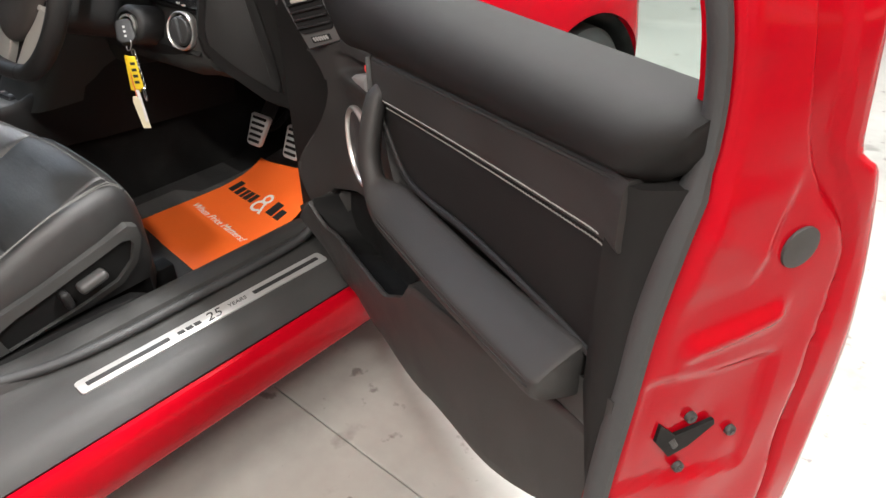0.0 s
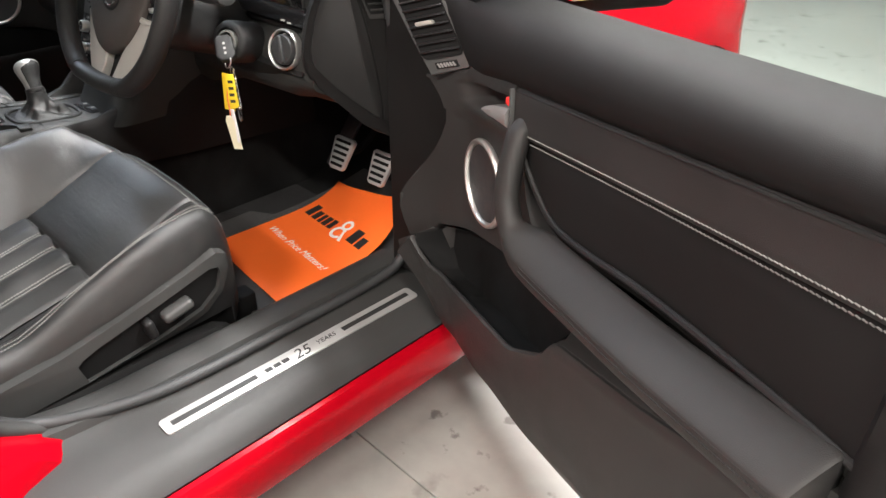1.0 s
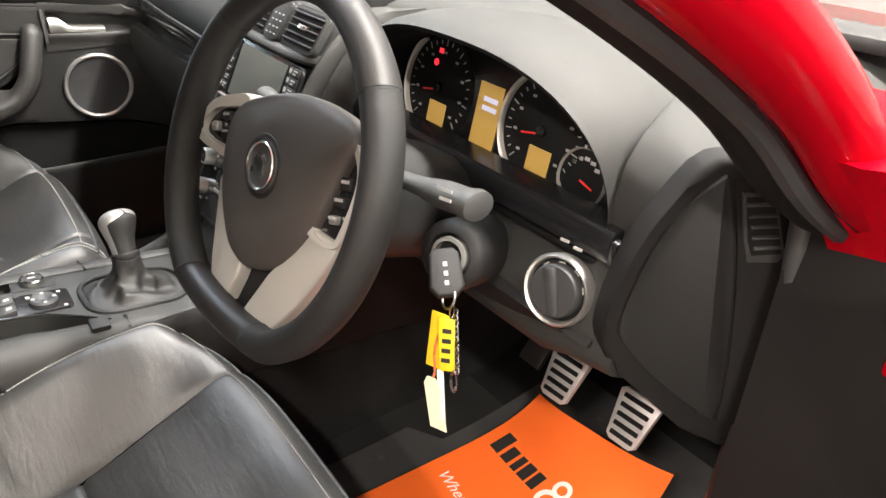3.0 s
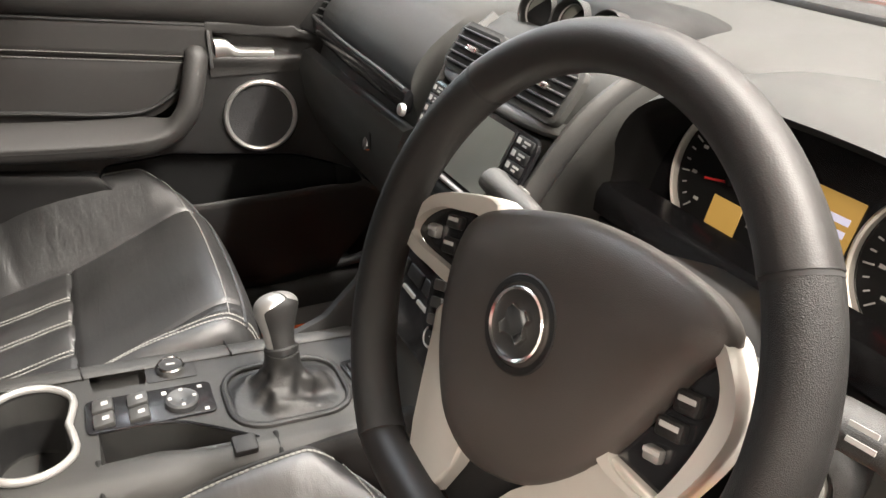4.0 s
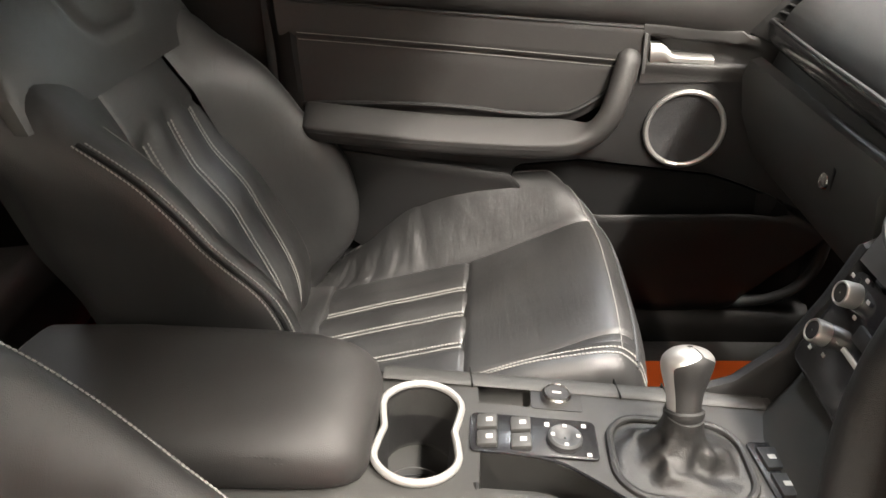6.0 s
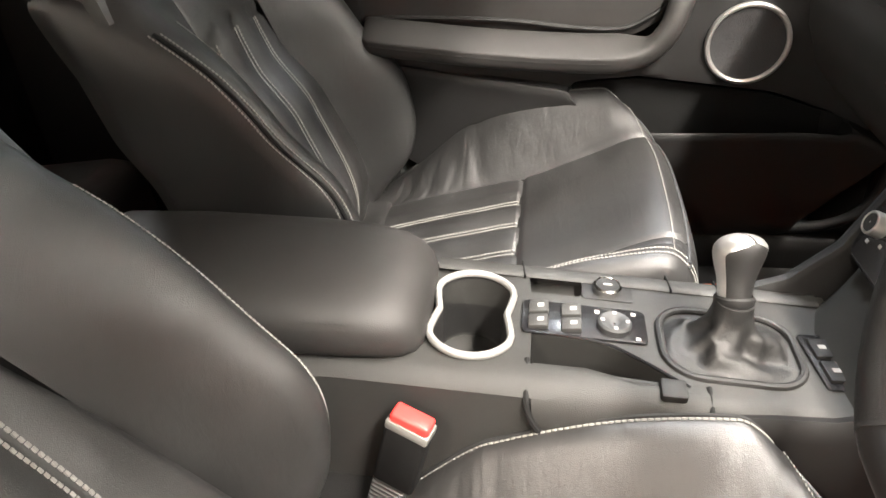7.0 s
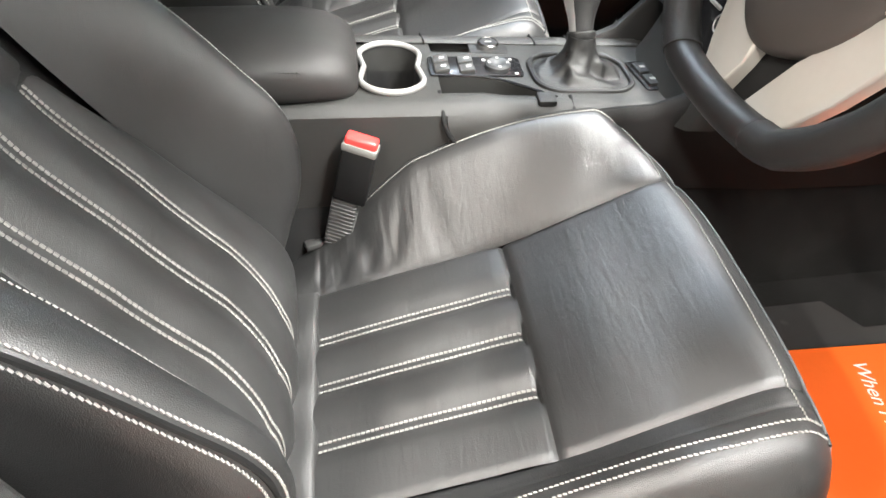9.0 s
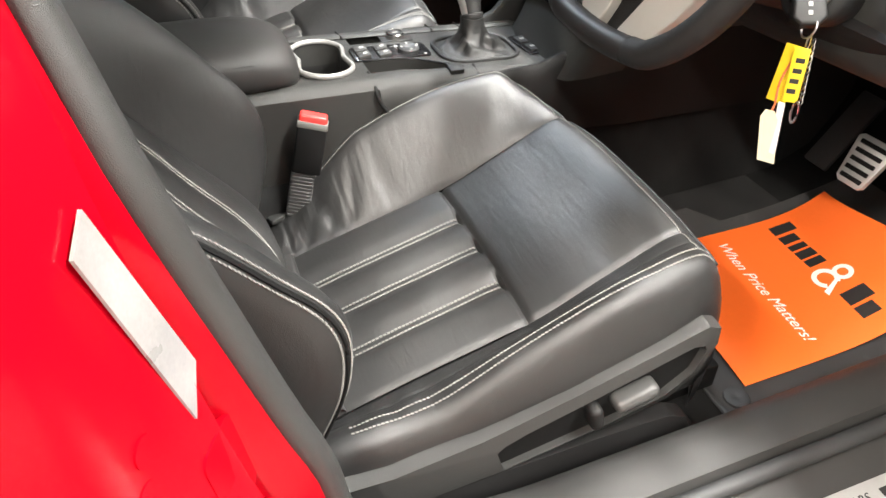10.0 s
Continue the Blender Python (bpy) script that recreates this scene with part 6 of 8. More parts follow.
# cluster
clu = thing("instrument_cluster", (HX, 0.29, 0.86), "black instrument cluster with dials and amber displays, ignition on", "gauges")
CM = basis((0.345, 0.276, 0.914), (1, 0.0, 0), (0, 0.20, 0.98))
bm = bmesh.new()
add_prism(bm, rounded(0.43, 0.155, 0.04), 0.02, CM @ pose(0, 0, -0.02), 0.003)
part("cluster_face", bm, GLOSS, clu)
for cx, r in ((-0.097, 0.071), (0.100, 0.068)):
    bm = bmesh.new()
    arc = [CM @ V(cx + r * math.cos(a), r * math.sin(a), 0.003) for a in np.linspace(radians(128), radians(300), 30)]
    if cx > 0:
        arc += [CM @ V(cx + x, y, 0.003) for x, y in ((0.060, -0.066), (0.085, -0.066))]
    add_tube(bm, arc, 0.0030, 0.0055, 8, up=CM.to_3x3() @ V(0, 0, 1))
    dial = part("dial", bm, SILVER, clu, "round dial with a silver arc round its lower side")
    bm = bmesh.new()
    add_disc(bm, CM @ pose(cx, 0, 0.0), r - 0.005, 0.002, 40)
    part("dial_face", bm, BLACK, dial)
    bm = bmesh.new()
    for k in range(25):
        a = radians(225 - 11.25 * k)
        q = CM @ pose(cx + (r - 0.013) * math.cos(a), (r - 0.013) * math.sin(a), 0.0022, 0, 0, math.degrees(a))
        add_box(bm, (0.009 if k % 3 == 0 else 0.005, 0.0014, 0.0008), q)
    for k in range(9):
        a = radians(225 - 33.75 * k)
        add_box(bm, (0.0055, 0.003, 0.0008), CM @ pose(cx + (r - 0.024) * math.cos(a), (r - 0.026) * math.sin(a), 0.0022))
    part("dial_marks", bm, ICON, dial)
    bm = bmesh.new()
    add_box(bm, (0.030, 0.0022, 0.0012), CM @ pose(cx - 0.016, -0.006, 0.004, 0, 0, 12))
    part("needle", bm, REDPL, dial, "red needle")
    bm = bmesh.new()
    add_disc(bm, CM @ pose(cx, 0, 0.002), 0.0065, 0.006, 16, 0.002)
    part("needle_hub", bm, GLOSS, dial)
    bm = bmesh.new()
    add_box(bm, (0.036, 0.034, 0.0014), CM @ pose(cx + 0.004, -0.036, 0.0022), 0.0005, 1)
    part("display", bm, AMBER, dial, "amber lit display")
bm = bmesh.new()
add_box(bm, (0.044, 0.082, 0.002), CM @ pose(0.003, -0.012, 0.001), 0.0006, 1)
disp = part("display", bm, AMBER, clu, "tall amber lit display")
bm = bmesh.new()
for k in range(2):
    add_box(bm, (0.026, 0.006, 0.0006), CM @ pose(0.006, 0.010 - 0.011 * k, 0.0024))
part("display_text", bm, LILAC, disp)
for cx in (0.172,):
    bm = bmesh.new()
    add_lathe(bm, CM @ pose(cx, -0.03, 0), [(0.033, -0.002), (0.034, 0.004), (0.033, 0.006), (0.031, 0.0)], 32)
    dial = part("small_dial", bm, SILVER, clu)
    bm = bmesh.new()
    add_disc(bm, CM @ pose(cx, -0.03, 0.0), 0.031, 0.0015, 28)
    part("dial_face", bm, BLACK, dial)
    bm = bmesh.new()
    for k in range(5):
        a = radians(40 + 25 * k)
        add_box(bm, (0.007, 0.004, 0.0008), CM @ pose(cx + 0.022 * math.cos(a), -0.03 + 0.022 * math.sin(a), 0.0016))
    part("dial_marks", bm, ICON, dial)
    bm = bmesh.new()
    add_box(bm, (0.02, 0.002, 0.001), CM @ pose(cx + 0.008, -0.035, 0.003, 0, 0, -15))
    part("needle", bm, REDPL, dial)
bm = bmesh.new()
add_disc(bm, CM @ pose(-0.112, 0.030, 0.0022), 0.0045, 0.001, 12)
add_box(bm, (0.008, 0.006, 0.001), CM @ pose(-0.106, 0.046, 0.0022))
part("warning_light", bm, TELLTALE, clu, "red warning lights")
bm = bmesh.new()
for k in range(8):
    add_box(bm, (0.010, 0.005, 0.0008), CM @ pose(0.150 + 0.012 * (k % 2), 0.030 - 0.009 * k, 0.0005))
part("marking", bm, ICON, clu)

bm = bmesh.new()
add_box(bm, (0.455, 0.105, 0.010), pose(0.372, 0.262, 0.842, 6, 0, 0), 0.003)
part("cluster_shelf", bm, BLACK, clu)
# trim strip under the cluster and lower column panel
bm = bmesh.new()
P = [Vector((x, 0.212 - 0.02 * ((x - 0.38) / 0.25) ** 2 * 0, 0.860 - 0.0 * x)) for x in np.linspace(0.13, 0.618, 12)]
rows = [[p + Vector((0, -0.004, 0.020)), p + Vector((0, -0.010, 0.010)), p + Vector((0, -0.008, -0.012)), p + Vector((0, 0.006, -0.020)), p + Vector((0, 0.03, -0.02)), p + Vector((0, 0.03, 0.02))] for p in P]
add_loft(bm, rows)
part("trim_strip", bm, GLOSS, dash, "gloss black trim strip")
bm = bmesh.new()
add_box(bm, (0.008, 0.010, 0.034), pose(0.6225, 0.206, 0.860, 10, 12, 0), 0.002)
part("trim_end", bm, GLOSS, dash)
# light switch
LM = basis((0.580, 0.1825, 0.806), (0.97, 0.18, 0.0), (-0.04, 0.22, 0.97))
bm = bmesh.new()
add_lathe(bm, LM, [(0.037, -0.01), (0.0385, 0.004), (0.036, 0.008), (0.0335, 0.006), (0.032, -0.004)], 44)
lsw = part("light_switch", bm, RINGM, dash, "round light switch with a silver ring")
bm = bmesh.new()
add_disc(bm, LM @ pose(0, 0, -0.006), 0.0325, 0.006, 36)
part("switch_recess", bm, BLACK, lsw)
bm = bmesh.new()
add_lathe(bm, LM, [(0.0285, -0.003), (0.028, 0.008), (0.0255, 0.011), (0.001, 0.0115)], 36)
add_box(bm, (0.012, 0.050, 0.008), LM @ pose(0, 0, 0.0125, 0, 0, 20), 0.003)
part("switch_knob", bm, RUBBER, lsw)
bm = bmesh.new()
for k in range(7):
    a = radians(20 + 38 * k)
    add_box(bm, (0.007, 0.003, 0.0008), LM @ pose(0.0285 * math.cos(a), 0.0285 * math.sin(a), 0.0004, 0, 0, math.degrees(a) + 90))
add_box(bm, (0.010, 0.003, 0.0008), LM @ pose(-0.004, 0.053, 0.006))
add_box(bm, (0.010, 0.003, 0.0008), LM @ pose(0.012, 0.050, 0.006))
part("switch_marks", bm, ICON, lsw)

# lower panels round the knees
bm = bmesh.new()
rows = []
for x in np.linspace(0.17, 0.63, 10):
    d = 0.03 * ((x - 0.4) / 0.23) ** 2
    rows.append([Vector((x, y, z - 0.012 * max(0, (0.5 - x)))) for y, z in ((0.19, 0.775), (0.178, 0.765), (0.185, 0.735 + d), (0.23, 0.69 + d), (0.34, 0.65), (0.5, 0.64), (0.5, 0.70), (0.25, 0.78))])
add_loft(bm, rows)
part("knee_panel", bm, TRIM, dash)

# end cap beside the door, with its window vent
EC = basis((0.690, 0.268, 0.82), (0.45, 0.89, 0.0), (0.0, 0.0, 1))
bm = bmesh.new()
outline = [(-0.025, 0.150), (0.04, 0.145), (0.066, 0.115), (0.086, 0.065), (0.098, -0.04), (0.115, -0.17), (0.10, -0.195), (0.03, -0.175), (-0.04, -0.110), (-0.092, -0.056), (-0.101, -0.01), (-0.086, 0.06), (-0.060, 0.110)]
outline = [(p[0], p[1]) for p in smooth_path([(x, y, 0) for x, y in outline], 3, True)]
add_prism(bm, outline, 0.028, EC @ pose(0, 0, -0.022), 0.008, 3)
cap = part("end_cap", bm, SOFT, dash, "black dash end cap")
bm = bmesh.new()
leaf = [(-0.020, 0.136), (-0.051, 0.104), (-0.071, 0.068), (-0.084, 0.020), (-0.089, -0.015), (-0.083, -0.030), (-0.060, -0.058), (-0.035, -0.084), (0.002, -0.117), (0.042, -0.148), (0.035, -0.071), (0.020, 0.013), (0.007, 0.067), (-0.013, 0.128)]
leaf = [(p[0], p[1]) for p in smooth_path([(x, y, 0) for x, y in leaf], 2, True)]
add_prism(bm, leaf, 0.006, EC @ pose(0, 0, 0.004), 0.004, 3)
part("end_cap_leaf", bm, TRIM, cap, "curved black cover panel")
bm = bmesh.new()
add_prism(bm, [(-0.009, 0.132), (0.037, 0.130), (0.058, 0.102), (0.074, 0.063), (0.081, -0.036), (0.085, -0.165), (0.047, -0.149), (0.040, -0.071), (0.025, 0.013), (0.012, 0.067)], 0.005, EC @ pose(0, 0, 0.004), 0.002)
part("end_cap_lid", bm, SOFT, cap)
bm = bmesh.new()
add_prism(bm, [(0.001, 0.121), (0.034, 0.119), (0.062, 0.056), (0.056, 0.048), (0.024, 0.050), (0.015, 0.074)], 0.003, EC @ pose(0, 0, 0.0085), 0.001)
wv = part("window_vent", bm, SEATPL, cap, "small black side window vent")
bm = bmesh.new()
add_prism(bm, [(0.005, 0.118), (0.032, 0.116), (0.057, 0.058), (0.026, 0.058), (0.018, 0.074)], 0.001, EC @ pose(0, 0, 0.0112))
part("vent_opening", bm, BLACK, wv, smooth=False)
for i in range(5):
    t = (i + 0.6) / 5.2
    bm = bmesh.new()
    add_box(bm, (0.028, 0.0030, 0.004), EC @ pose(0.0185 + 0.024 * t, 0.117 - 0.058 * t, 0.0125, 25, 0, 0), 0.0006, 1)
    part("slat", bm, SEATPL, wv)
bm = bmesh.new()
add_box(bm, (0.006, 0.010, 0.026), pose(0.644, 0.196, 0.765, 0, 40, 0), 0.002)
part("panel_clip", bm, GREYPL, dash)

# ---- centre stack ----
stack = thing("centre_stack", (-0.02, 0.06, 0.58), "grey centre stack with a screen, vents and climate knobs", "dashboard panel")
STK = curve_table([(0.560, -0.012, 0.116), (0.60, 0.016, 0.118), (0.66, 0.047, 0.122), (0.72, 0.074, 0.124), (0.78, 0.092, 0.126), (0.82, 0.104, 0.128), (0.88, 0.128, 0.134), (0.935, 0.158, 0.140), (0.975, 0.184, 0.142), (0.995, 0.218, 0.140)], 3)
SX = 0.006


def stk(x, z, lift=0.0):
    y, w = lerp_table(STK, z)
    return Vector((SX + x, y - lift + 0.03 * (x / w) ** 4, z))


def stk_pose(x, z, lift=0.0):
    a, b = stk(x, z - 0.01, lift), stk(x, z + 0.01, lift)
    return basis(stk(x, z, lift), (1, 0, 0), b - a)


bm = bmesh.new()
rows = []
for z, y, w in STK:
    rows.append([stk(-w, z) + Vector((-0.006, 0.03, 0)), stk(-w, z)] + [stk(w * t, z) for t in (-0.94, -0.8, -0.5, 0, 0.5, 0.8, 0.94)] + [stk(w, z), stk(w, z) + Vector((0.006, 0.03, 0)), Vector((SX + w, y + 0.22, z)), Vector((SX - w, y + 0.22, z))])
add_loft(bm, rows)
part("stack_body", bm, DASH, stack, angle=60)
# lip under the vents and the raised edges down each side
bm = bmesh.new()
add_tube(bm, smooth_path([stk(x, 0.932, 0.008) for x in (-0.126, -0.10, -0.05, 0.0, 0.05, 0.10, 0.126)], 4), 0.011, 0.008, 12)
part("vent_lip", bm, SEATPL, stack, "satin grey lip under the air vents")
for sx in (-1, 1):
    bm = bmesh.new()
    P = [stk(sx * 0.137, 0.985, -0.01), stk(sx * 0.132, 0.95, 0.004), stk(sx * 0.126, 0.91, 0.008), stk(sx * 0.121, 0.87, 0.010), stk(sx * 0.117, 0.843, 0.012), stk(sx * 0.106, 0.822, 0.014), stk(sx * 0.085, 0.812, 0.014), stk(sx * 0.05, 0.806, 0.014), stk(0, 0.804, 0.014)]
    add_tube(bm, smooth_path(P, 5), 0.0085, 0.015, 14, up=Vector((0, -1, 0.3)))
    part("stack_edge", bm, SEATPL, stack, "dark satin surround sweeping under the screen")
FAS = basis(stk(0, 0.876, 0.003), (1, 0, 0), stk(0, 0.918) - stk(0, 0.838))
bm = bmesh.new()
add_prism(bm, rounded(0.236, 0.104, 0.012), 0.005, FAS, 0.002)
fasc = part("screen_fascia", bm, GLOSS, stack)
bm = bmesh.new()
add_prism(bm, rounded(0.150, 0.080, 0.003), 0.0016, FAS @ pose(0, 0.006, 0.0052))
part("screen", bm, SCREEN, fasc, "blank grey touch screen", smooth=False)
for sx in (-1, 1):
    bm = bmesh.new()
    add_box(bm, (0.003, 0.086, 0.004), FAS @ pose(sx * 0.080, 0.005, 0.0055), 0.001)
    part("screen_border", bm, BLACK, fasc)
    for k in range(6):
        m = FAS @ pose(sx * 0.098, -0.026 + 0.0135 * k, 0.0055)
        bm = bmesh.new()
        add_box(bm, (0.030, 0.0118, 0.004), m, 0.0015)
        btn = part("screen_button", bm, TRIM, fasc)
        bm = bmesh.new()
        add_box(bm, (0.006, 0.006, 0.0008), m @ pose(-0.009, 0.0006, 0.0022))
        add_box(bm, (0.011, 0.0022, 0.0008), m @ pose(0.005, 0.002, 0.0022))
        add_box(bm, (0.007, 0.0022, 0.0008), m @ pose(0.003, -0.0022, 0.0022))
        part("button_mark", bm, ICON, btn)
bm = bmesh.new()
add_box(bm, (0.205, 0.0055, 0.006), FAS @ pose(0, -0.042, 0.006), 0.002, 3)
part("slot_lip", bm, PADDLE, fasc, "bright metal lip of the disc slot")
bm = bmesh.new()
add_box(bm, (0.200, 0.016, 0.006), FAS @ pose(0, -0.055, 0.003), 0.002)
part("disc_slot", bm, BLACK, fasc)
bm = bmesh.new()
add_box(bm, (0.050, 0.018, 0.010), stk_pose(0.012, 0.806, 0.022), 0.003)
part("tray_catch", bm, SEATPL, stack)
# centre vents with the hazard panel between
for sx in (-1, 1):
    m = stk_pose(sx * 0.074, 0.962, 0.004)
    bm = bmesh.new()
    add_prism(bm, rounded(0.100, 0.062, 0.012), 0.008, m, 0.003)
    vt = part("face_vent", bm, DASH, stack, "black slatted centre air vent")
    bm = bmesh.new()
    add_prism(bm, rounded(0.084, 0.050, 0.008), 0.002, m @ pose(0, 0, 0.0072))
    part("vent_opening", bm, BLACK, vt)
    for i in range(5):
        bm = bmesh.new()
        add_box(bm, (0.083, 0.0022, 0.009), m @ pose(0, -0.020 + 0.010 * i, 0.009, 22, 0, 0), 0.0006, 1)
        part("slat", bm, TRIM, vt)
    bm = bmesh.new()
    add_box(bm, (0.022, 0.007, 0.012), m @ pose(0.006, 0.0, 0.012), 0.002)
    part("vent_tab", bm, CHROME, vt)
m = stk_pose(0, 0.962, 0.005)
bm = bmesh.new()
add_prism(bm, rounded(0.044, 0.062, 0.008), 0.010, m, 0.003)
hz = part("button_panel", bm, TRIM, stack)
bm = bmesh.new()
for i in range(3):
    for j in range(4):
        add_box(bm, (0.0052, 0.0018, 0.001), m @ pose(-0.012 + 0.012 * i, -0.022 + 0.010 * j, 0.0102))
part("button_mark", bm, LABELW, hz)
# lower silver band, climate panel
bm = bmesh.new()
add_prism(bm, [(-0.116, -0.020), (0.116, -0.020), (0.110, 0.020), (0.06, 0.012), (-0.06, 0.012), (-0.110, 0.020)], 0.005, stk_pose(0, 0.788, 0.003), 0.002)
band = part("silver_band", bm, SWGREY, stack, "satin grey band")
bm = bmesh.new()
add_box(bm, (0.016, 0.006, 0.001), stk_pose(-0.055, 0.785, 0.0087))
part("band_mark", bm, INK, band)
bm = bmesh.new()
add_prism(bm, rounded(0.226, 0.120, 0.012), 0.005, stk_pose(0, 0.706, 0.004), 0.002)
clim = part("climate_panel", bm, GLOSS, stack)
for sx in (-1, 1):
    for z in (0.742, 0.694):
        m = stk_pose(0, z, 0.009) @ pose(sx * 0.091, 0, 0)
        bm = bmesh.new()
        add_lathe(bm, m, [(0.0135, -0.002), (0.0135, 0.013), (0.0124, 0.0155), (0.0108, 0.0158), (0.0102, 0.014)], 28)
        add_disc(bm, m, 0.0103, 0.014, 28)
        kn = part("climate_knob", bm, RINGM, clim, "satin metal climate knob")
        bm = bmesh.new()
        for k in range(6):
            a = radians(60 * k + 20)
            add_box(bm, (0.006, 0.004, 0.0008), m @ pose(0.024 * math.cos(a), 0.022 * math.sin(a), 0.0), 0.0003, 1)
        part("knob_marks", bm, ICON, kn)
        bm = bmesh.new()
        add_lathe(bm, m, [(0.0102, 0.0142), (0.0097, 0.0152), (0.001, 0.0152)], 24)
        part("knob_face", bm, TRIM, kn, "dark knob face")
for k in range(3):
    m = stk_pose(-0.040 + 0.040 * k, 0.722, 0.009)
    bm = bmesh.new()
    add_box(bm, (0.034, 0.018, 0.006), m, 0.002)
    part("climate_button", bm, TRIM, clim)
    bm = bmesh.new()
    add_box(bm, (0.032, 0.005, 0.005), stk_pose(-0.040 + 0.040 * k, 0.702, 0.010), 0.001)
    part("climate_bar", bm, SILVER, clim)
# gauge pod
bm = bmesh.new()
rows = []
for y, w, h in ((0.240, 0.104, 0.044), (0.248, 0.110, 0.050), (0.30, 0.114, 0.052), (0.38, 0.106, 0.038), (0.44, 0.09, 0.015)):
    ring = []
    for k in range(25):
        a = math.pi * k / 24
        ring.append(Vector((SX + w * math.copysign(abs(math.cos(a)) ** 0.6, math.cos(a)), y + 0.02 * math.sin(a), 0.985 + h * math.sin(a) ** 0.6)))
    rows.append(ring)
add_loft(bm, rows)
pod = part("gauge_pod", bm, BLACK, stack, "black pod with three small gauges")
for k in range(3):
    m = basis((SX - 0.066 + 0.066 * k, 0.250, 1.008), (1 - 0.12 * (k - 1), 0.12 * (1 - k) + 0.18, 0), (0, 0.25, 0.97))
    bm = bmesh.new()
    add_lathe(bm, m, [(0.026, -0.012), (0.0265, 0.008), (0.0257, 0.013), (0.0242, 0.012), (0.0225, 0.001), (0.0215, -0.004)], 32)
    gg = part("gauge", bm, TRIM, pod, "small gauge in a dark tube")
    bm = bmesh.new()
    add_disc(bm, m @ pose(0, 0, -0.006), 0.0222, 0.004, 28)
    part("gauge_face", bm, SCREEN, gg)
    bm = bmesh.new()
    add_lathe(bm, m, [(0.0222, 0.002), (0.0210, 0.004), (0.0200, 0.002)], 28)
    part("gauge_rim", bm, PADDLE, gg)
    bm = bmesh.new()
    add_box(bm, (0.012, 0.0014, 0.001), m @ pose(-0.003, -0.004, -0.001, 0, 0, 30))
    part("needle", bm, REDPL, gg)

# ---- steering wheel ----
WA, WB = radians(21.0), radians(3.8)
wz = Vector((math.sin(WB) * math.cos(WA), -math.cos(WB) * math.cos(WA), math.sin(WA)))
wx = Vector((math.cos(WB), math.sin(WB), 0))
WM = basis((0.3587, -0.0252, 0.9057), wx, wz.cross(wx))
wheel = thing("steering_wheel", WM @ V(0, 0, -0.05), "black leather steering wheel with silver spokes and a flat bottom", "steering wheel")
RR = 0.180


def rim_point(a):
    x, y = RR * math.cos(a), RR * math.sin(a)
    if y < -0.158:
        y = -0.158 - (y + 0.158) * -0.35
    return Vector((x * 0.985, y, 0.0))


def rim_arc(name, a0, a1, material, fat, label=""):
    bm = bmesh.new()
    n = max(6, int(abs(a1 - a0) / 3))
    rings = []
    for i in range(n + 1):
        a = radians(a0 + (a1 - a0) * i / n)
        p, q = rim_point(a - 0.01), rim_point(a + 0.01)
        t = (q - p).normalized()
        out = t.cross(Vector((0, 0, 1)))
        f = fat(math.degrees(a)) if callable(fat) else fat
        ring = []
        for j in range(16):
            b = 2 * math.pi * j / 16
            ring.append(WM @ (rim_point(a) + out * (0.0165 * f * math.cos(b)) + Vector((0, 0, 0.0195 * f * math.sin(b)))))
        rings.append(ring)
    add_loft(bm, rings)
    part(name, bm, material, wheel, label)


def bulge(d):
    d = d % 360
    return 1.0 + 0.10 * math.exp(-((d - 150) / 16) ** 2) + 0.10 * math.exp(-((d - 30) / 16) ** 2)


rim_arc("rim_top", 38, 134.5, RIML, bulge, "smooth black leather rim")
rim_arc("rim_grip", 135.2, 238.5, PERF, lambda d: 1.03, "perforated black leather grip")
rim_arc("rim_grip", -69.5, 37.3, PERF, lambda d: 1.03, "perforated black leather grip")
rim_arc("rim_bottom", 239.2, 290, RIML, 1.0, "smooth black leather rim")
for a in (37.65, 134.85, 238.85, 290.2):
    rim_arc("rim_seam", a - 0.5, a + 0.5, SEAM, 1.045)
# airbag pad
pad = [(-0.070, 0.054), (-0.010, 0.076), (0.035, 0.083), (0.075, 0.083), (0.108, 0.078), (0.124, 0.064), (0.112, 0.036), (0.100, -0.006), (0.082, -0.050), (0.052, -0.087), (0.020, -0.105), (-0.010, -0.112), (-0.040, -0.104), (-0.062, -0.084), (-0.082, -0.055), (-0.096, -0.020), (-0.101, 0.010), (-0.096, 0.034)]
pad = [(p.x, p.y) for p in smooth_path([(x, y, 0) for x, y in pad], 4, True)]
bm = bmesh.new()
rings = []
for s, z in ((0.86, -0.046), (0.95, -0.028), (0.995, -0.020), (1.0, -0.015), (0.985, -0.0085), (0.94, -0.004), (0.8, 0.001), (0.55, 0.003)):
    rings.append([WM @ Vector((0.01 + (x - 0.01) * s, (y + 0.012) * s - 0.012, z)) for x, y in pad])
vs = add_loft(bm, rings, cap=False)
bm.faces.new(vs[-1])
bm.faces.new(vs[0][::-1])
padob = part("airbag_pad", bm, PADVINYL, wheel, "grained black airbag pad", angle=50)
EMB = WM @ pose(-0.001, 0.0, 0.0032)
bm = bmesh.new()
add_lathe(bm, EMB, [(0.034, -0.001), (0.032, 0.0008), (0.028, 0.0008), (0.027, -0.001)], 40)
part("emblem_seat", bm, TRIM, padob)
bm = bmesh.new()
add_lathe(bm, EMB, [(0.0248, -0.001), (0.0250, 0.003), (0.0240, 0.0042), (0.0224, 0.003), (0.0220, 0.001)], 40)
emb = part("emblem", bm, CHROME, padob, "round chrome emblem")
bm = bmesh.new()
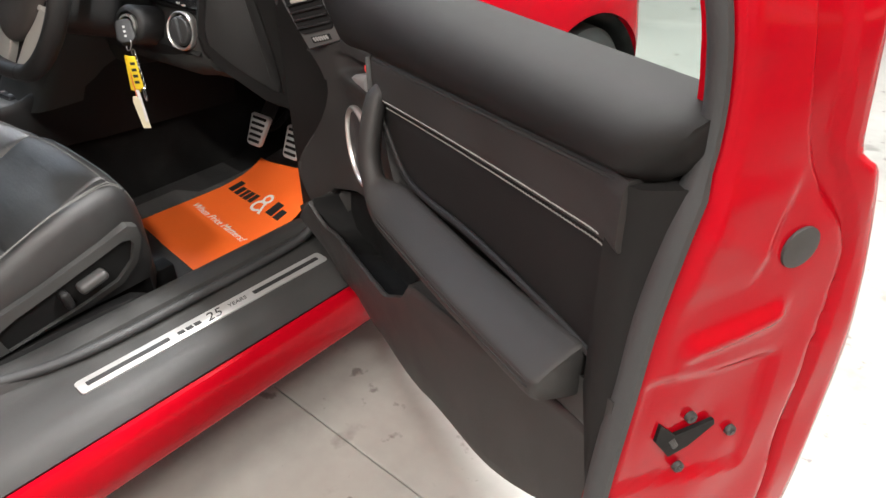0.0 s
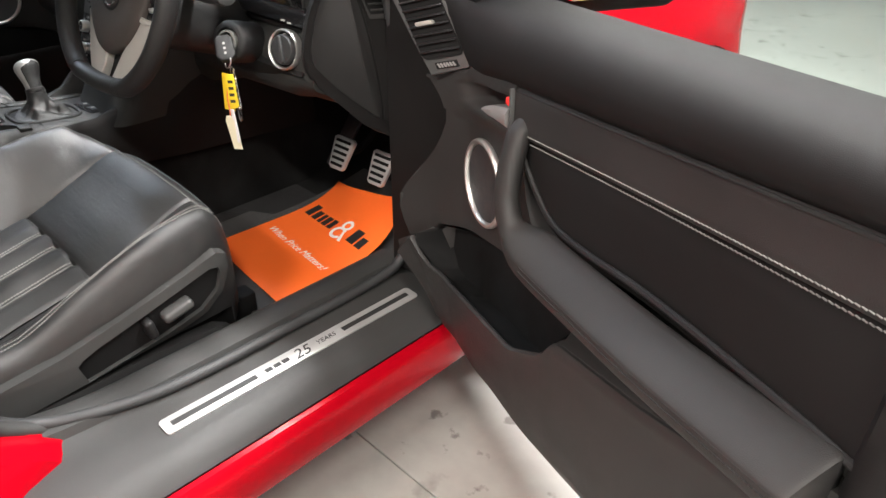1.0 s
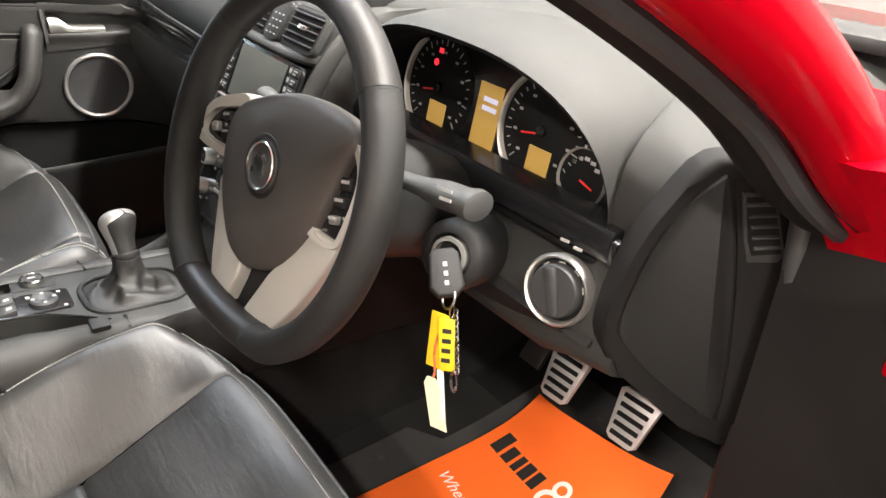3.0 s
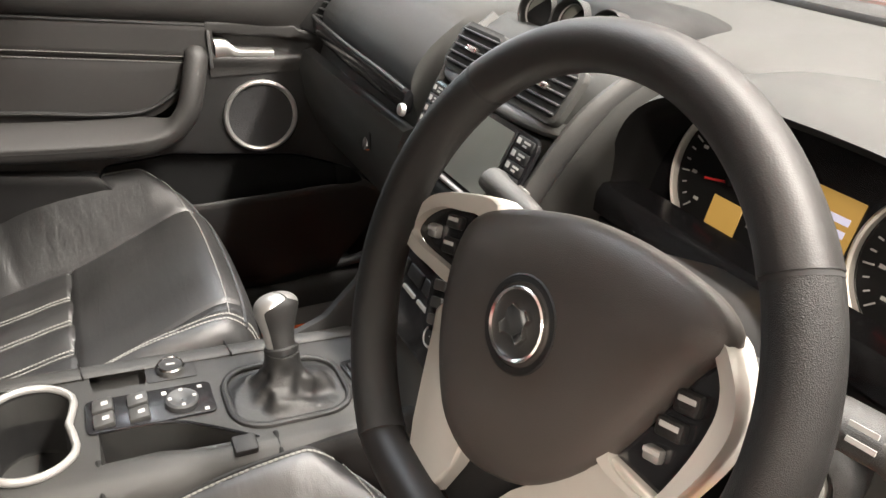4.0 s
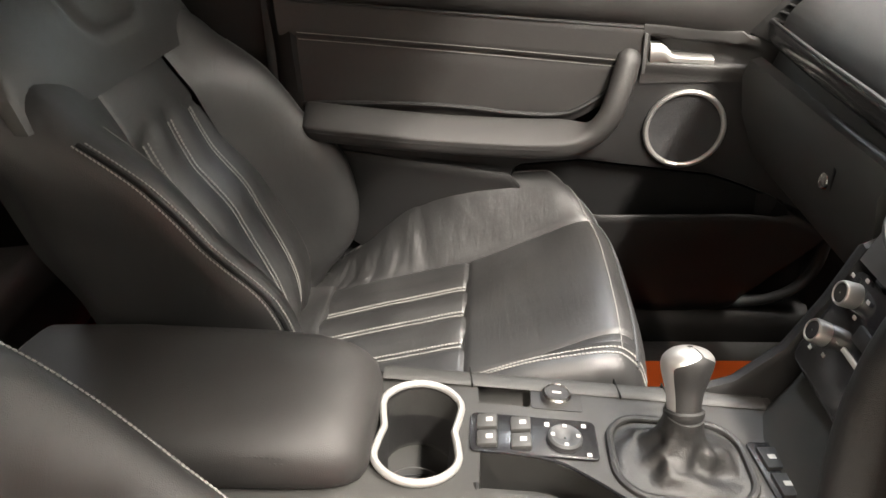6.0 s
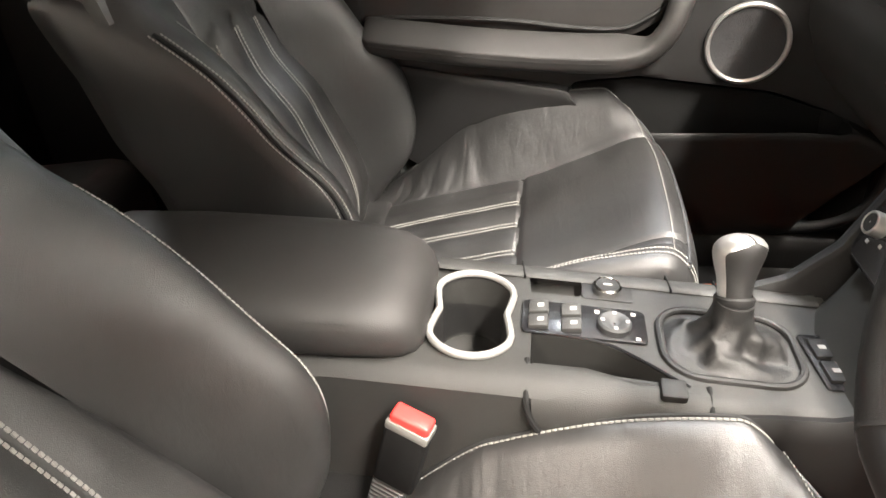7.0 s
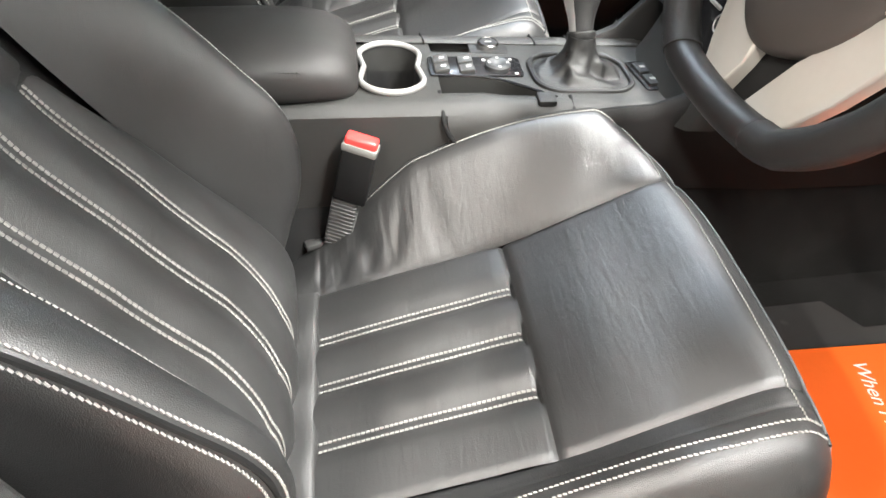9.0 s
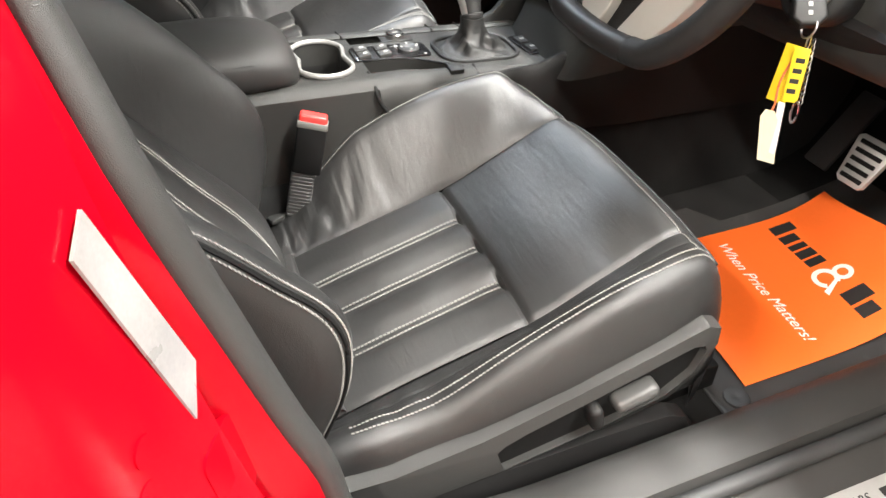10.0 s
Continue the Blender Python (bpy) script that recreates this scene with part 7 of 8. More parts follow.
add_prism(bm, [(0.86 * x, 0.86 * y) for x, y in ((-0.015, -0.007), (-0.009, -0.014), (-0.004, -0.007), (0.004, -0.006), (0.010, -0.013), (0.015, -0.004), (0.009, 0.002), (0.013, 0.010), (0.006, 0.015), (-0.003, 0.010), (-0.008, 0.014), (-0.012, 0.006), (-0.006, 0.001))], 0.0045, EMB @ pose(0, 0, 0.001), 0.0015)
part("emblem_shape", bm, CHROME, emb)
bm = bmesh.new()
add_disc(bm, EMB @ pose(0, 0, -0.0006), 0.0222, 0.0016, 36)
part("emblem_face", bm, SEATPL, emb, "dark emblem face")
bm = bmesh.new()
add_box(bm, (0.022, 0.003, 0.0008), WM @ pose(0.060, 0.020, 0.0012, 0, 0, -8))
part("pad_mark", bm, TRIM, padob)


WINGS = (
    # silver frame, opening, height, growth of the opening, buttons
    ([(-0.173, -0.014), (-0.166, 0.012), (-0.151, 0.031), (-0.118, 0.046), (-0.074, 0.055), (-0.070, 0.02), (-0.084, -0.014), (-0.098, -0.021), (-0.125, -0.021), (-0.152, -0.021)],
     [(-0.163, -0.006), (-0.157, 0.010), (-0.138, 0.025), (-0.112, 0.033), (-0.092, 0.038), (-0.080, 0.030), (-0.078, 0.005), (-0.092, -0.009), (-0.120, -0.011), (-0.148, -0.011)], -0.005, 1.0,
     ((-0.140, 0.004, 0.020, 0.020, 1), (-0.119, 0.021, 0.020, 0.013, 0), (-0.114, 0.003, 0.020, 0.016, 0))),
    ([(0.112, 0.064), (0.132, 0.054), (0.144, 0.034), (0.145, 0.012), (0.139, -0.016), (0.131, -0.034), (0.108, -0.040), (0.082, -0.034), (0.090, 0.010)],
     [(0.112, 0.044), (0.122, 0.040), (0.129, 0.028), (0.130, 0.012), (0.127, -0.010), (0.122, -0.024), (0.108, -0.026), (0.096, -0.020), (0.100, 0.010)], -0.004, 1.27,
     ((0.116, 0.024, 0.018, 0.016, 0), (0.114, 0.006, 0.020, 0.014, 0), (0.112, -0.012, 0.018, 0.016, 1))),
)
for outer, inner, up_, grow, buttons in WINGS:
    outer, inner = [[(p.x, p.y) for p in smooth_path([(x, y, 0) for x, y in poly], 4, True)] for poly in (outer, inner)]
    ix, iy = sum(p[0] for p in inner) / len(inner), sum(p[1] for p in inner) / len(inner)
    inner = [(ix + (x - ix) * grow, iy + (y - iy) * grow) for x, y in inner]
    bm = bmesh.new()
    rings = []
    cx, cy = sum(p[0] for p in outer) / len(outer), sum(p[1] for p in outer) / len(outer)
    for poly, z, k in ((outer, -0.026, 1.0), (outer, -0.008, 1.0), (outer, -0.003, 0.965), (inner, -0.004, 1.0), (inner, -0.012, 1.0)):
        rings.append([WM @ Vector((cx + (x - cx) * k, cy + (y - cy) * k, z + up_)) for x, y in poly])
    add_loft(bm, rings, cap=False)
    wing = part("spoke_wing", bm, SILVER, wheel, "silver spoke frame round black buttons", angle=35)
    bm = bmesh.new()
    add_prism(bm, inner, 0.004, WM @ pose(0, 0, -0.0165 + up_))
    part("button_bezel", bm, GLOSS, wing)
    for bx, by, bw, bh, metal in buttons:
        bm = bmesh.new()
        add_box(bm, (bw * (0.62 if metal else 0.88), bh * (0.55 if metal else 0.80), 0.007), WM @ pose(bx, by, -0.0095 + up_, 0, 0, 14), 0.002)
        b = part("wheel_button", bm, RINGM if metal else TRIM, wing)
        bm = bmesh.new()
        add_box(bm, (bw * 0.6, 0.003, 0.0008), WM @ pose(bx, by + 0.002, -0.0056 + up_, 0, 0, 14))
        part("button_mark", bm, LABELW, b)
for leg in ([(0.132, -0.030), (0.122, -0.060), (0.096, -0.108), (0.069, -0.148), (0.040, -0.168), (0.004, -0.178), (0.014, -0.150), (0.040, -0.100), (0.070, -0.060), (0.090, -0.030)],
            [(-0.092, -0.030), (-0.076, -0.060), (-0.052, -0.098), (-0.014, -0.106), (-0.018, -0.130), (-0.027, -0.160), (-0.052, -0.176), (-0.060, -0.170), (-0.074, -0.130), (-0.086, -0.085), (-0.100, -0.045)]):
    bm = bmesh.new()
    add_prism(bm, leg, 0.016, WM @ pose(0, 0, -0.026), 0.004, 3)
    part("spoke_leg", bm, SILVER, wheel, "silver lower spoke")
bm = bmesh.new()
add_prism(bm, rounded(0.030, 0.048, 0.009), 0.014, WM @ pose(-0.124, -0.052, -0.046, 0, 0, 18), 0.003)
pod2 = part("rear_button_pod", bm, GLOSS, wheel, "gloss black button pod behind the spoke")
for k in range(3):
    bm = bmesh.new()
    add_box(bm, (0.016, 0.009, 0.004), WM @ pose(-0.124 + 0.004 * (1 - k), -0.066 + 0.014 * k, -0.031, 0, 0, 18), 0.0015)
    part("wheel_button", bm, SWGREY, pod2)
bm = bmesh.new()
add_prism(bm, [(-0.030, -0.09), (0.050, -0.085), (0.010, -0.17), (-0.030, -0.165)], 0.012, WM @ pose(0, 0, -0.040), 0.002)
part("spoke_infill", bm, TRIM, wheel)
col = thing("steering_column", WM @ V(0, -0.02, -0.14), "black plastic steering column cowl with two stalks", "steering column")
bm = bmesh.new()
rings = []
for z, s in ((-0.05, 0.8), (-0.065, 1.0), (-0.11, 1.05), (-0.19, 1.0), (-0.30, 0.95)):
    rings.append([WM @ Vector((x * s, y * s - 0.012, z)) for x, y in rounded(0.15, 0.13, 0.05, 6)])
add_loft(bm, rings)
part("cowl", bm, TRIM, col)
tip = WM.inverted() @ Vector((0.552, 0.094, 0.910))
for s in (-1, 1):
    bm = bmesh.new()
    a, b = Vector((s * 0.05, tip.y * 0.6, -0.105)), Vector((s * tip.x, tip.y, tip.z))
    path = [WM @ a.lerp(b, t) for t in (0, 0.3, 0.5, 0.56, 0.66, 0.8, 0.86, 0.93, 0.985, 1.0)]
    add_tube(bm, path, 0.0135 if s > 0 else 0.0095, 0.010 if s > 0 else 0.008, 14, scales=[0.8, 0.85, 0.95, 1.15, 1.3, 1.3, 1.25, 1.5, 1.4, 0.9])
    st = part("stalk", bm, SEATPL, col, "dark grey control stalk")
    bm = bmesh.new()
    c = (Vector(path[6]) - Vector(path[4])).normalized()
    sm = basis((path[5][0], path[5][1], path[5][2]), c, (0, 0.4, 1))
    add_box(bm, (0.016, 0.003, 0.001), sm @ pose(0, 0.006, 0.0172))
    add_box(bm, (0.016, 0.003, 0.001), sm @ pose(0.002, -0.002, 0.0180))
    part("stalk_mark", bm, ICON, st)
# ignition lock
IM = basis((0.474, 0.122, 0.812), (0.93, 0.36, 0), (0.0, 0.30, 0.95))
bm = bmesh.new()
add_lathe(bm, IM, [(0.040, -0.08), (0.040, -0.012), (0.034, -0.004), (0.026, -0.002), (0.024, -0.008), (0.001, -0.008)], 32)
part("ignition_lock", bm, TRIM, col, "black ignition barrel")
bm = bmesh.new()
add_lathe(bm, IM, [(0.022, -0.008), (0.021, 0.0), (0.017, 0.001), (0.016, -0.008)], 28)
part("lock_ring", bm, GREYPL, col)

# keys hanging from the lock
keys = thing("keys", (0.50, 0.105, 0.79), "car key in the ignition with yellow, white and cream tags", "keys")
KM = basis((0.490, 0.108, 0.800), (0.62, -0.30, -0.72), (0.5, 0.86, 0.1))
bm = bmesh.new()
add_prism(bm, [(-0.030, -0.010), (-0.024, -0.016), (0.012, -0.019), (0.022, -0.010), (0.022, 0.010), (0.012, 0.019), (-0.024, 0.016), (-0.030, 0.010)], 0.013, KM @ pose(0, 0, -0.0065), 0.004, 3)
fob = part("key_fob", bm, TRIM, keys, "black key fob")
bm = bmesh.new()
for k in range(3):
    add_box(bm, (0.005, 0.0045, 0.001), KM @ pose(-0.012 + 0.010 * k, 0.0, 0.0066), 0.0003, 1)
    add_box(bm, (0.005, 0.0045, 0.001), KM @ pose(-0.012 + 0.010 * k, 0.0, -0.0066), 0.0003, 1)
part("fob_mark", bm, ICON, fob)
RC = Vector((0.503, 0.103, 0.782))
bm = bmesh.new()
add_tube(bm, [RC + Vector((0.009 * math.cos(a), 0.004 * math.sin(a), 0.011 * math.sin(a))) for a in np.linspace(0, 2 * math.pi, 24, endpoint=False)], 0.0013, seg=6, closed=True)
add_tube(bm, [RC + Vector((0.002, 0.004 + 0.003 * math.cos(a), -0.018 + 0.008 * math.sin(a))) for a in np.linspace(0, 2 * math.pi, 18, endpoint=False)], 0.0011, seg=6, closed=True, up=Vector((1, 0, 0)))
part("key_ring", bm, STEEL, keys)
bm = bmesh.new()
for k in range(12):
    c = RC + Vector((0.010 + 0.0008 * k, 0.003, -0.014 - 0.0065 * k))
    add_tube(bm, [c + Vector((0.0022 * math.cos(a) * (k % 2), 0.0022 * math.cos(a) * (1 - k % 2), 0.0042 * math.sin(a))) for a in np.linspace(0, 2 * math.pi, 10, endpoint=False)], 0.0008, seg=5, closed=True, up=Vector((0.6, 0.8, 0)))
part("chain", bm, STEEL, keys)
bm = bmesh.new()
add_box(bm, (0.024, 0.003, 0.075), pose(RC.x - 0.011, RC.y - 0.002, RC.z - 0.062, 0, 4, 25), 0.0012)
tg = part("yellow_tag", bm, YELLOW, keys, "yellow plastic tag")
bm = bmesh.new()
add_box(bm, (0.018, 0.005, 0.068), pose(RC.x + 0.006, RC.y - 0.004, RC.z - 0.056, 0, -3, 40), 0.002)
tg = part("yellow_tag", bm, YELLOW, keys, "yellow and black plastic tag")
bm = bmesh.new()
for k in range(4):
    add_box(bm, (0.010, 0.0056, 0.006), pose(RC.x + 0.006, RC.y - 0.004, RC.z - 0.036 - 0.013 * k, 0, -3, 40))
part("tag_bars", bm, INK, tg)
bm = bmesh.new()
add_box(bm, (0.009, 0.003, 0.070), pose(RC.x + 0.004, RC.y - 0.006, RC.z - 0.128, 0, -6, 10), 0.001)
part("white_tag", bm, WHITE, keys, "white plastic tag")
bm = bmesh.new()
add_tube(bm, [RC + Vector((0.017 + 0.005 * math.cos(a), 0.0, -0.100 + 0.014 * math.sin(a))) for a in np.linspace(0, 2 * math.pi, 16, endpoint=False)], 0.0016, seg=6, closed=True)
part("clip", bm, STEEL, keys)
bm = bmesh.new()
add_tube(bm, smooth_path([RC + V(-0.004, -0.002, -0.03), RC + V(-0.012, -0.006, -0.07), RC + V(-0.010, -0.006, -0.10), RC + V(-0.013, -0.006, -0.115)], 4), 0.0014, seg=6)
part("string", bm, ORWRAP, keys, "orange string")
bm = bmesh.new()
TGM = pose(RC.x - 0.004, RC.y - 0.008, RC.z - 0.142, 90, 0, 12) @ pose(0, 0, 0, 0, 0, 12)
add_prism(bm, [(-0.0125, -0.036), (0.0125, -0.036), (0.0125, 0.024), (0.006, 0.034), (-0.006, 0.034), (-0.0125, 0.024)], 0.0012, TGM)
part("card_tag", bm, CREAM, keys, "blank cream card tag", smooth=False)

# ---- pedals ----
for (px, py, pz), nm in (((0.402, 0.438, 0.452), "brake"), ((0.530, 0.455, 0.447), "accelerator")):
    ped = thing("pedal", (px, py + 0.05, pz - 0.05), "ribbed metal and black rubber car pedal over the footwell", "pedal", "pedals")
    m = basis((px, py, pz), (1, 0.06, 0), (0, 0.50, 0.86))
    bm = bmesh.new()
    add_prism(bm, [(-0.036, 0.036), (-0.026, -0.036), (-0.018, -0.042), (0.018, -0.042), (0.026, -0.036), (0.036, 0.036), (0.028, 0.042), (-0.028, 0.042)], 0.010, m, 0.002)
    pl = part("pedal_pad", bm, ALU, ped, "satin metal pedal pad")
    for k in range(5):
        y = -0.030 + 0.0150 * k
        w = 0.040 + 0.013 * (y + 0.036) / 0.072
        bm = bmesh.new()
        add_box(bm, (w, 0.0075, 0.004), m @ pose(0, y, 0.0105), 0.0015)
        part("rubber_bar", bm, BLACK, pl)
    bm = bmesh.new()
    add_tube(bm, smooth_path([m @ V(0, 0, 0), m @ V(0, 0.03, -0.06), V(px, py + 0.15, pz + 0.08), V(px, py + 0.2, pz + 0.25)], 4), 0.009, 0.009, 8)
    part("pedal_arm", bm, BLACK, ped)
foot = thing("pedal", (0.315, 0.55, 0.45), "black rubber pedal lever in the footwell", "pedal")
bm = bmesh.new()
add_box(bm, (0.055, 0.012, 0.16), pose(0.245, 0.57, 0.40, -38, 0, 0), 0.004)
part("pedal_pad", bm, RUBBER, foot)


# ---- centre console ----
def cut_out(bm, cutters):
    """The body less the cutters, as a new bmesh."""
    def temp(b):
        bmesh.ops.recalc_face_normals(b, faces=b.faces)
        me = bpy.data.meshes.new("temp")
        b.to_mesh(me)
        b.free()
        return new("temp", me)
    ob = temp(bm)
    cs = [temp(c) for c in cutters]
    for c in cs:
        mod = ob.modifiers.new("cut", "BOOLEAN")
        mod.operation, mod.object, mod.solver = "DIFFERENCE", c, "EXACT"
    me = bpy.data.meshes.new_from_object(ob.evaluated_get(bpy.context.evaluated_depsgraph_get()))
    out = bmesh.new()
    out.from_mesh(me)
    bpy.data.meshes.remove(me)
    for o in (ob, *cs):
        data = o.data
        bpy.data.objects.remove(o)
        bpy.data.meshes.remove(data)
    return out


def ztop(y):
    return 0.577 - 0.093 * min(max(y, -0.42), 0.02)


def eight(r, off, waist, n=44):
    pts = []
    for k in range(n):
        a = 2 * math.pi * k / n
        c, s = math.cos(a), math.sin(a)
        x = off * (1 if c > 0 else -1) * min(1, abs(c) * 3) + r * c
        w = r + (waist - r) * math.exp(-(x / (0.5 * r)) ** 2)
        pts.append((x, w * s))
    return pts


con = thing("centre_console", (-0.02, -0.35, 0.27), "black centre console with cup holder, switches and padded armrest", "console")
CUP = pose(-0.018, -0.371, ztop(-0.371), -5.3, 0, 0)
rows = []
for y, xl, xr in ((-0.80, -0.115, 0.080), (-0.50, -0.122, 0.088), (-0.30, -0.126, 0.092), (-0.10, -0.128, 0.092), (0.0, -0.130, 0.094), (0.03, -0.130, 0.094)):
    zt = ztop(y)
    rows.append([Vector((x, y, z)) for x, z in ((xl + 0.004, 0.30), (xl - 0.002, 0.52), (xl, zt - 0.010), (xl + 0.005, zt - 0.002), (xl + 0.014, zt + 0.002), (-0.018, zt), (xr - 0.022, zt + 0.003), (xr - 0.010, zt + 0.0), (xr - 0.001, zt - 0.010), (xr + 0.002, 0.53), (xr + 0.006, 0.30))])
body = bmesh.new()
add_loft(body, rows)
c1 = bmesh.new()
poly = eight(0.0430, 0.0265, 0.0345)
add_loft(c1, [[CUP @ Vector((x * s, y * s, z)) for x, y in poly] for z, s in ((-0.085, 0.93), (0.02, 1.0))])
c2 = bmesh.new()
add_prism(c2, [(0.003, -0.306), (0.054, -0.306), (0.062, -0.150), (0.046, -0.168), (0.025, -0.200), (0.008, -0.235)], 0.10, pose(0, 0, 0.552))
c3 = bmesh.new()
add_prism(c3, [(-0.118, -0.312), (-0.070, -0.308), (-0.070, -0.252), (-0.112, -0.240)], 0.10, pose(0, 0, 0.586))
part("console_body", cut_out(body, [c1, c2, c3]), LEVERPL, con, "dark satin console body", angle=35)
bm = bmesh.new()
add_tube(bm, [CUP @ Vector((x, y, 0.0035)) for x, y in eight(0.0465, 0.0265, 0.0375)], 0.0042, 0.0050, 10, True, up=Vector((0, 0, 1)))
cup = part("cup_holder", bm, RINGGREY, con, "satin silver figure-eight cup holder ring")
bm = bmesh.new()
add_loft(bm, [[CUP @ Vector((x * s, y * s, z)) for x, y in eight(0.0425, 0.0265, 0.034)] for z, s in ((0.002, 1.0), (-0.08, 0.935))], cap=False)
part("cup_wall", bm, TRIM, cup)
bm = bmesh.new()
add_lathe(bm, CUP @ pose(0.020, 0, -0.083), [(0.036, 0.0), (0.036, 0.004), (0.033, 0.004), (0.033, 0.001), (0.001, 0.001)], 32)
part("cup_base", bm, RUBBER, cup)
bm = bmesh.new()
add_lathe(bm, CUP @ pose(0.020, 0, -0.083), [(0.0375, 0.003), (0.0375, 0.012), (0.035, 0.013), (0.0345, 0.004)], 32)
part("cup_step", bm, SWGREY, cup)
# armrest lid
bm = bmesh.new()
rings = []
for y, w, h, zc in ((-0.416, 0.050, 0.008, 0.624), (-0.418, 0.064, 0.017, 0.626), (-0.424, 0.077, 0.025, 0.629), (-0.436, 0.087, 0.031, 0.633), (-0.455, 0.094, 0.035, 0.638), (-0.49, 0.099, 0.038, 0.643), (-0.55, 0.102, 0.039, 0.647), (-0.70, 0.102, 0.039, 0.654), (-0.80, 0.098, 0.036, 0.657), (-0.82, 0.085, 0.022, 0.657)):
    ring = []
    for k in range(32):
        a = 2 * math.pi * k / 32
        c, s = math.cos(a), math.sin(a)
        crown = 0.006 * (1 - (abs(c)) ** 2) if s > 0 else 0
        ring.append(Vector((-0.021 + w * math.copysign(abs(c) ** 0.58, c), y, zc + h * math.copysign(abs(s) ** 0.68, s) + crown)))
    rings.append(ring)
add_loft(bm, rings)
lid = part("armrest_lid", bm, DOORL, con, "padded black leather armrest lid", angle=60)
bm = bmesh.new()
for o in (0.0, -0.006):
    add_stitches(bm, [Vector((0.074 + (0.0012 if o else 0), y, 0.670 + o - 0.05 * (y + 0.6))) for y in np.linspace(-0.49, -0.78, 50)], Vector((0.8, 0, 0.7)), 0.0055, 0.004, 0.0012, 0.0010)
part("stitching", bm, SEAM, lid)
# parking brake lever let into the console
bm = bmesh.new()
rows = []
for y, zt, zl in ((-0.303, ztop(-0.30) + 0.003, 0.548), (-0.25, ztop(-0.25) + 0.004, 0.540), (-0.20, ztop(-0.2) + 0.004, 0.542), (-0.15, ztop(-0.15) + 0.003, 0.546), (-0.136, ztop(-0.14) + 0.001, 0.552)):
    rows.append([Vector((x, y, z)) for x, z in ((0.054 + 0.012 * (y > -0.22), zl), (0.048 + 0.012 * (y > -0.22) , zt - 0.006), (0.052 + 0.012 * (y > -0.22), zt - 0.001), (0.064 + 0.008 * (y > -0.22), zt + 0.001), (0.082, zt - 0.004), (0.092, zt - 0.014), (0.097, zt - 0.032), (0.099, zl + 0.006), (0.096, zl))])
add_loft(bm, rows)
hb = part("parking_brake", bm, LEVERPL, con, "satin grey parking brake lever let into the console")
bm = bmesh.new()
add_box(bm, (0.024, 0.026, 0.012), pose(0.071, -0.166, ztop(-0.166) + 0.003, -5, 8, 0), 0.003)
part("brake_button", bm, TRIM, hb)
bm = bmesh.new()
gap = smooth_path([(0.046, -0.309, 0.606), (0.085, -0.309, 0.598), (0.097, -0.306, 0.578), (0.100, -0.290, 0.552), (0.0995, -0.262, 0.535)], 5)
add_tube(bm, gap, 0.0036, 0.0036, 8)
part("panel_gap", bm, BLACK, con)
bm = bmesh.new()
gap2 = smooth_path([(0.060, -0.130, 0.592), (0.088, -0.130, 0.583), (0.0965, -0.131, 0.565), (0.0985, -0.134, 0.545)], 4)
add_tube(bm, gap2, 0.003, 0.003, 8)
part("panel_gap", bm, BLACK, con)
bm = bmesh.new()
add_tube(bm, smooth_path([(0.002, -0.307, ztop(-0.307) + 0.002), (0.007, -0.237, ztop(-0.237) + 0.002), (0.025, -0.199, ztop(-0.199) + 0.002), (0.062, -0.148, ztop(-0.148) + 0.002)], 6), 0.0018, 0.0018, 8)
part("tray_edge", bm, GLOSS, con)
# satin facing on the tops of the sides
bm = bmesh.new()
add_tube(bm, [Vector((-0.108, y, ztop(y) + 0.003)) for y in np.linspace(-0.42, 0.02, 14)], 0.012, 0.003, 10)
part("edge_facing", bm, LEVERPL, con)
for y in (-0.318, -0.148, -0.092):
    bm = bmesh.new()
    add_box(bm, (0.030, 0.0016, 0.006), pose(-0.110, y, ztop(y) + 0.004, 0, 0, 8), 0.0004, 1)
    part("panel_gap", bm, BLACK, con)
# switch pack
ZS = ztop(-0.25)
SWM = pose(-0.0235, -0.2495, ZS + 0.0005, -5.3, 0, 0)
bm = bmesh.new()
add_prism(bm, rounded(0.056, 0.135, 0.006), 0.003, SWM, 0.001)
sp = part("switch_plate", bm, GLOSS, con, "gloss black window and mirror switch plate")
for i in range(2):
    for j in range(2):
        m = SWM @ pose(-0.0125 + 0.025 * j, -0.050 + 0.036 * i, 0.005, 0, 0, 0)
        bm = bmesh.new()
        add_box(bm, (0.021, 0.022, 0.008), m @ pose(0, 0, 0, 10, 0, 0), 0.0025, 2)
        sw = part("window_switch", bm, SEATPL, sp, "dark grey window switch")
        bm = bmesh.new()
        add_box(bm, (0.006, 0.007, 0.0008), m @ pose(0, 0.002, 0.0042, 10, 0, 0))
        part("switch_mark", bm, ICON, sw)
m = SWM @ pose(0.0035, 0.0325, 0.0025)
bm = bmesh.new()
add_lathe(bm, m, [(0.0185, 0.0), (0.0185, 0.006), (0.016, 0.0085), (0.011, 0.008), (0.007, 0.005), (0.004, 0.004), (0.001, 0.004)], 32)
dl = part("mirror_dial", bm, RUBBER, sp, "round mirror adjuster")
bm = bmesh.new()
for k in range(4):
    a = radians(90 * k)
    add_box(bm, (0.004, 0.004, 0.0008), m @ pose(0.0135 * math.cos(a), 0.0135 * math.sin(a), 0.0086))
add_box(bm, (0.005, 0.005, 0.0008), SWM @ pose(-0.020, 0.055, 0.0032))
add_box(bm, (0.005, 0.005, 0.0008), SWM @ pose(0.022, 0.057, 0.0032))
add_box(bm, (0.006, 0.005, 0.0008), SWM @ pose(-0.018, 0.015, 0.0032))
part("dial_marks", bm, ICON, dl)
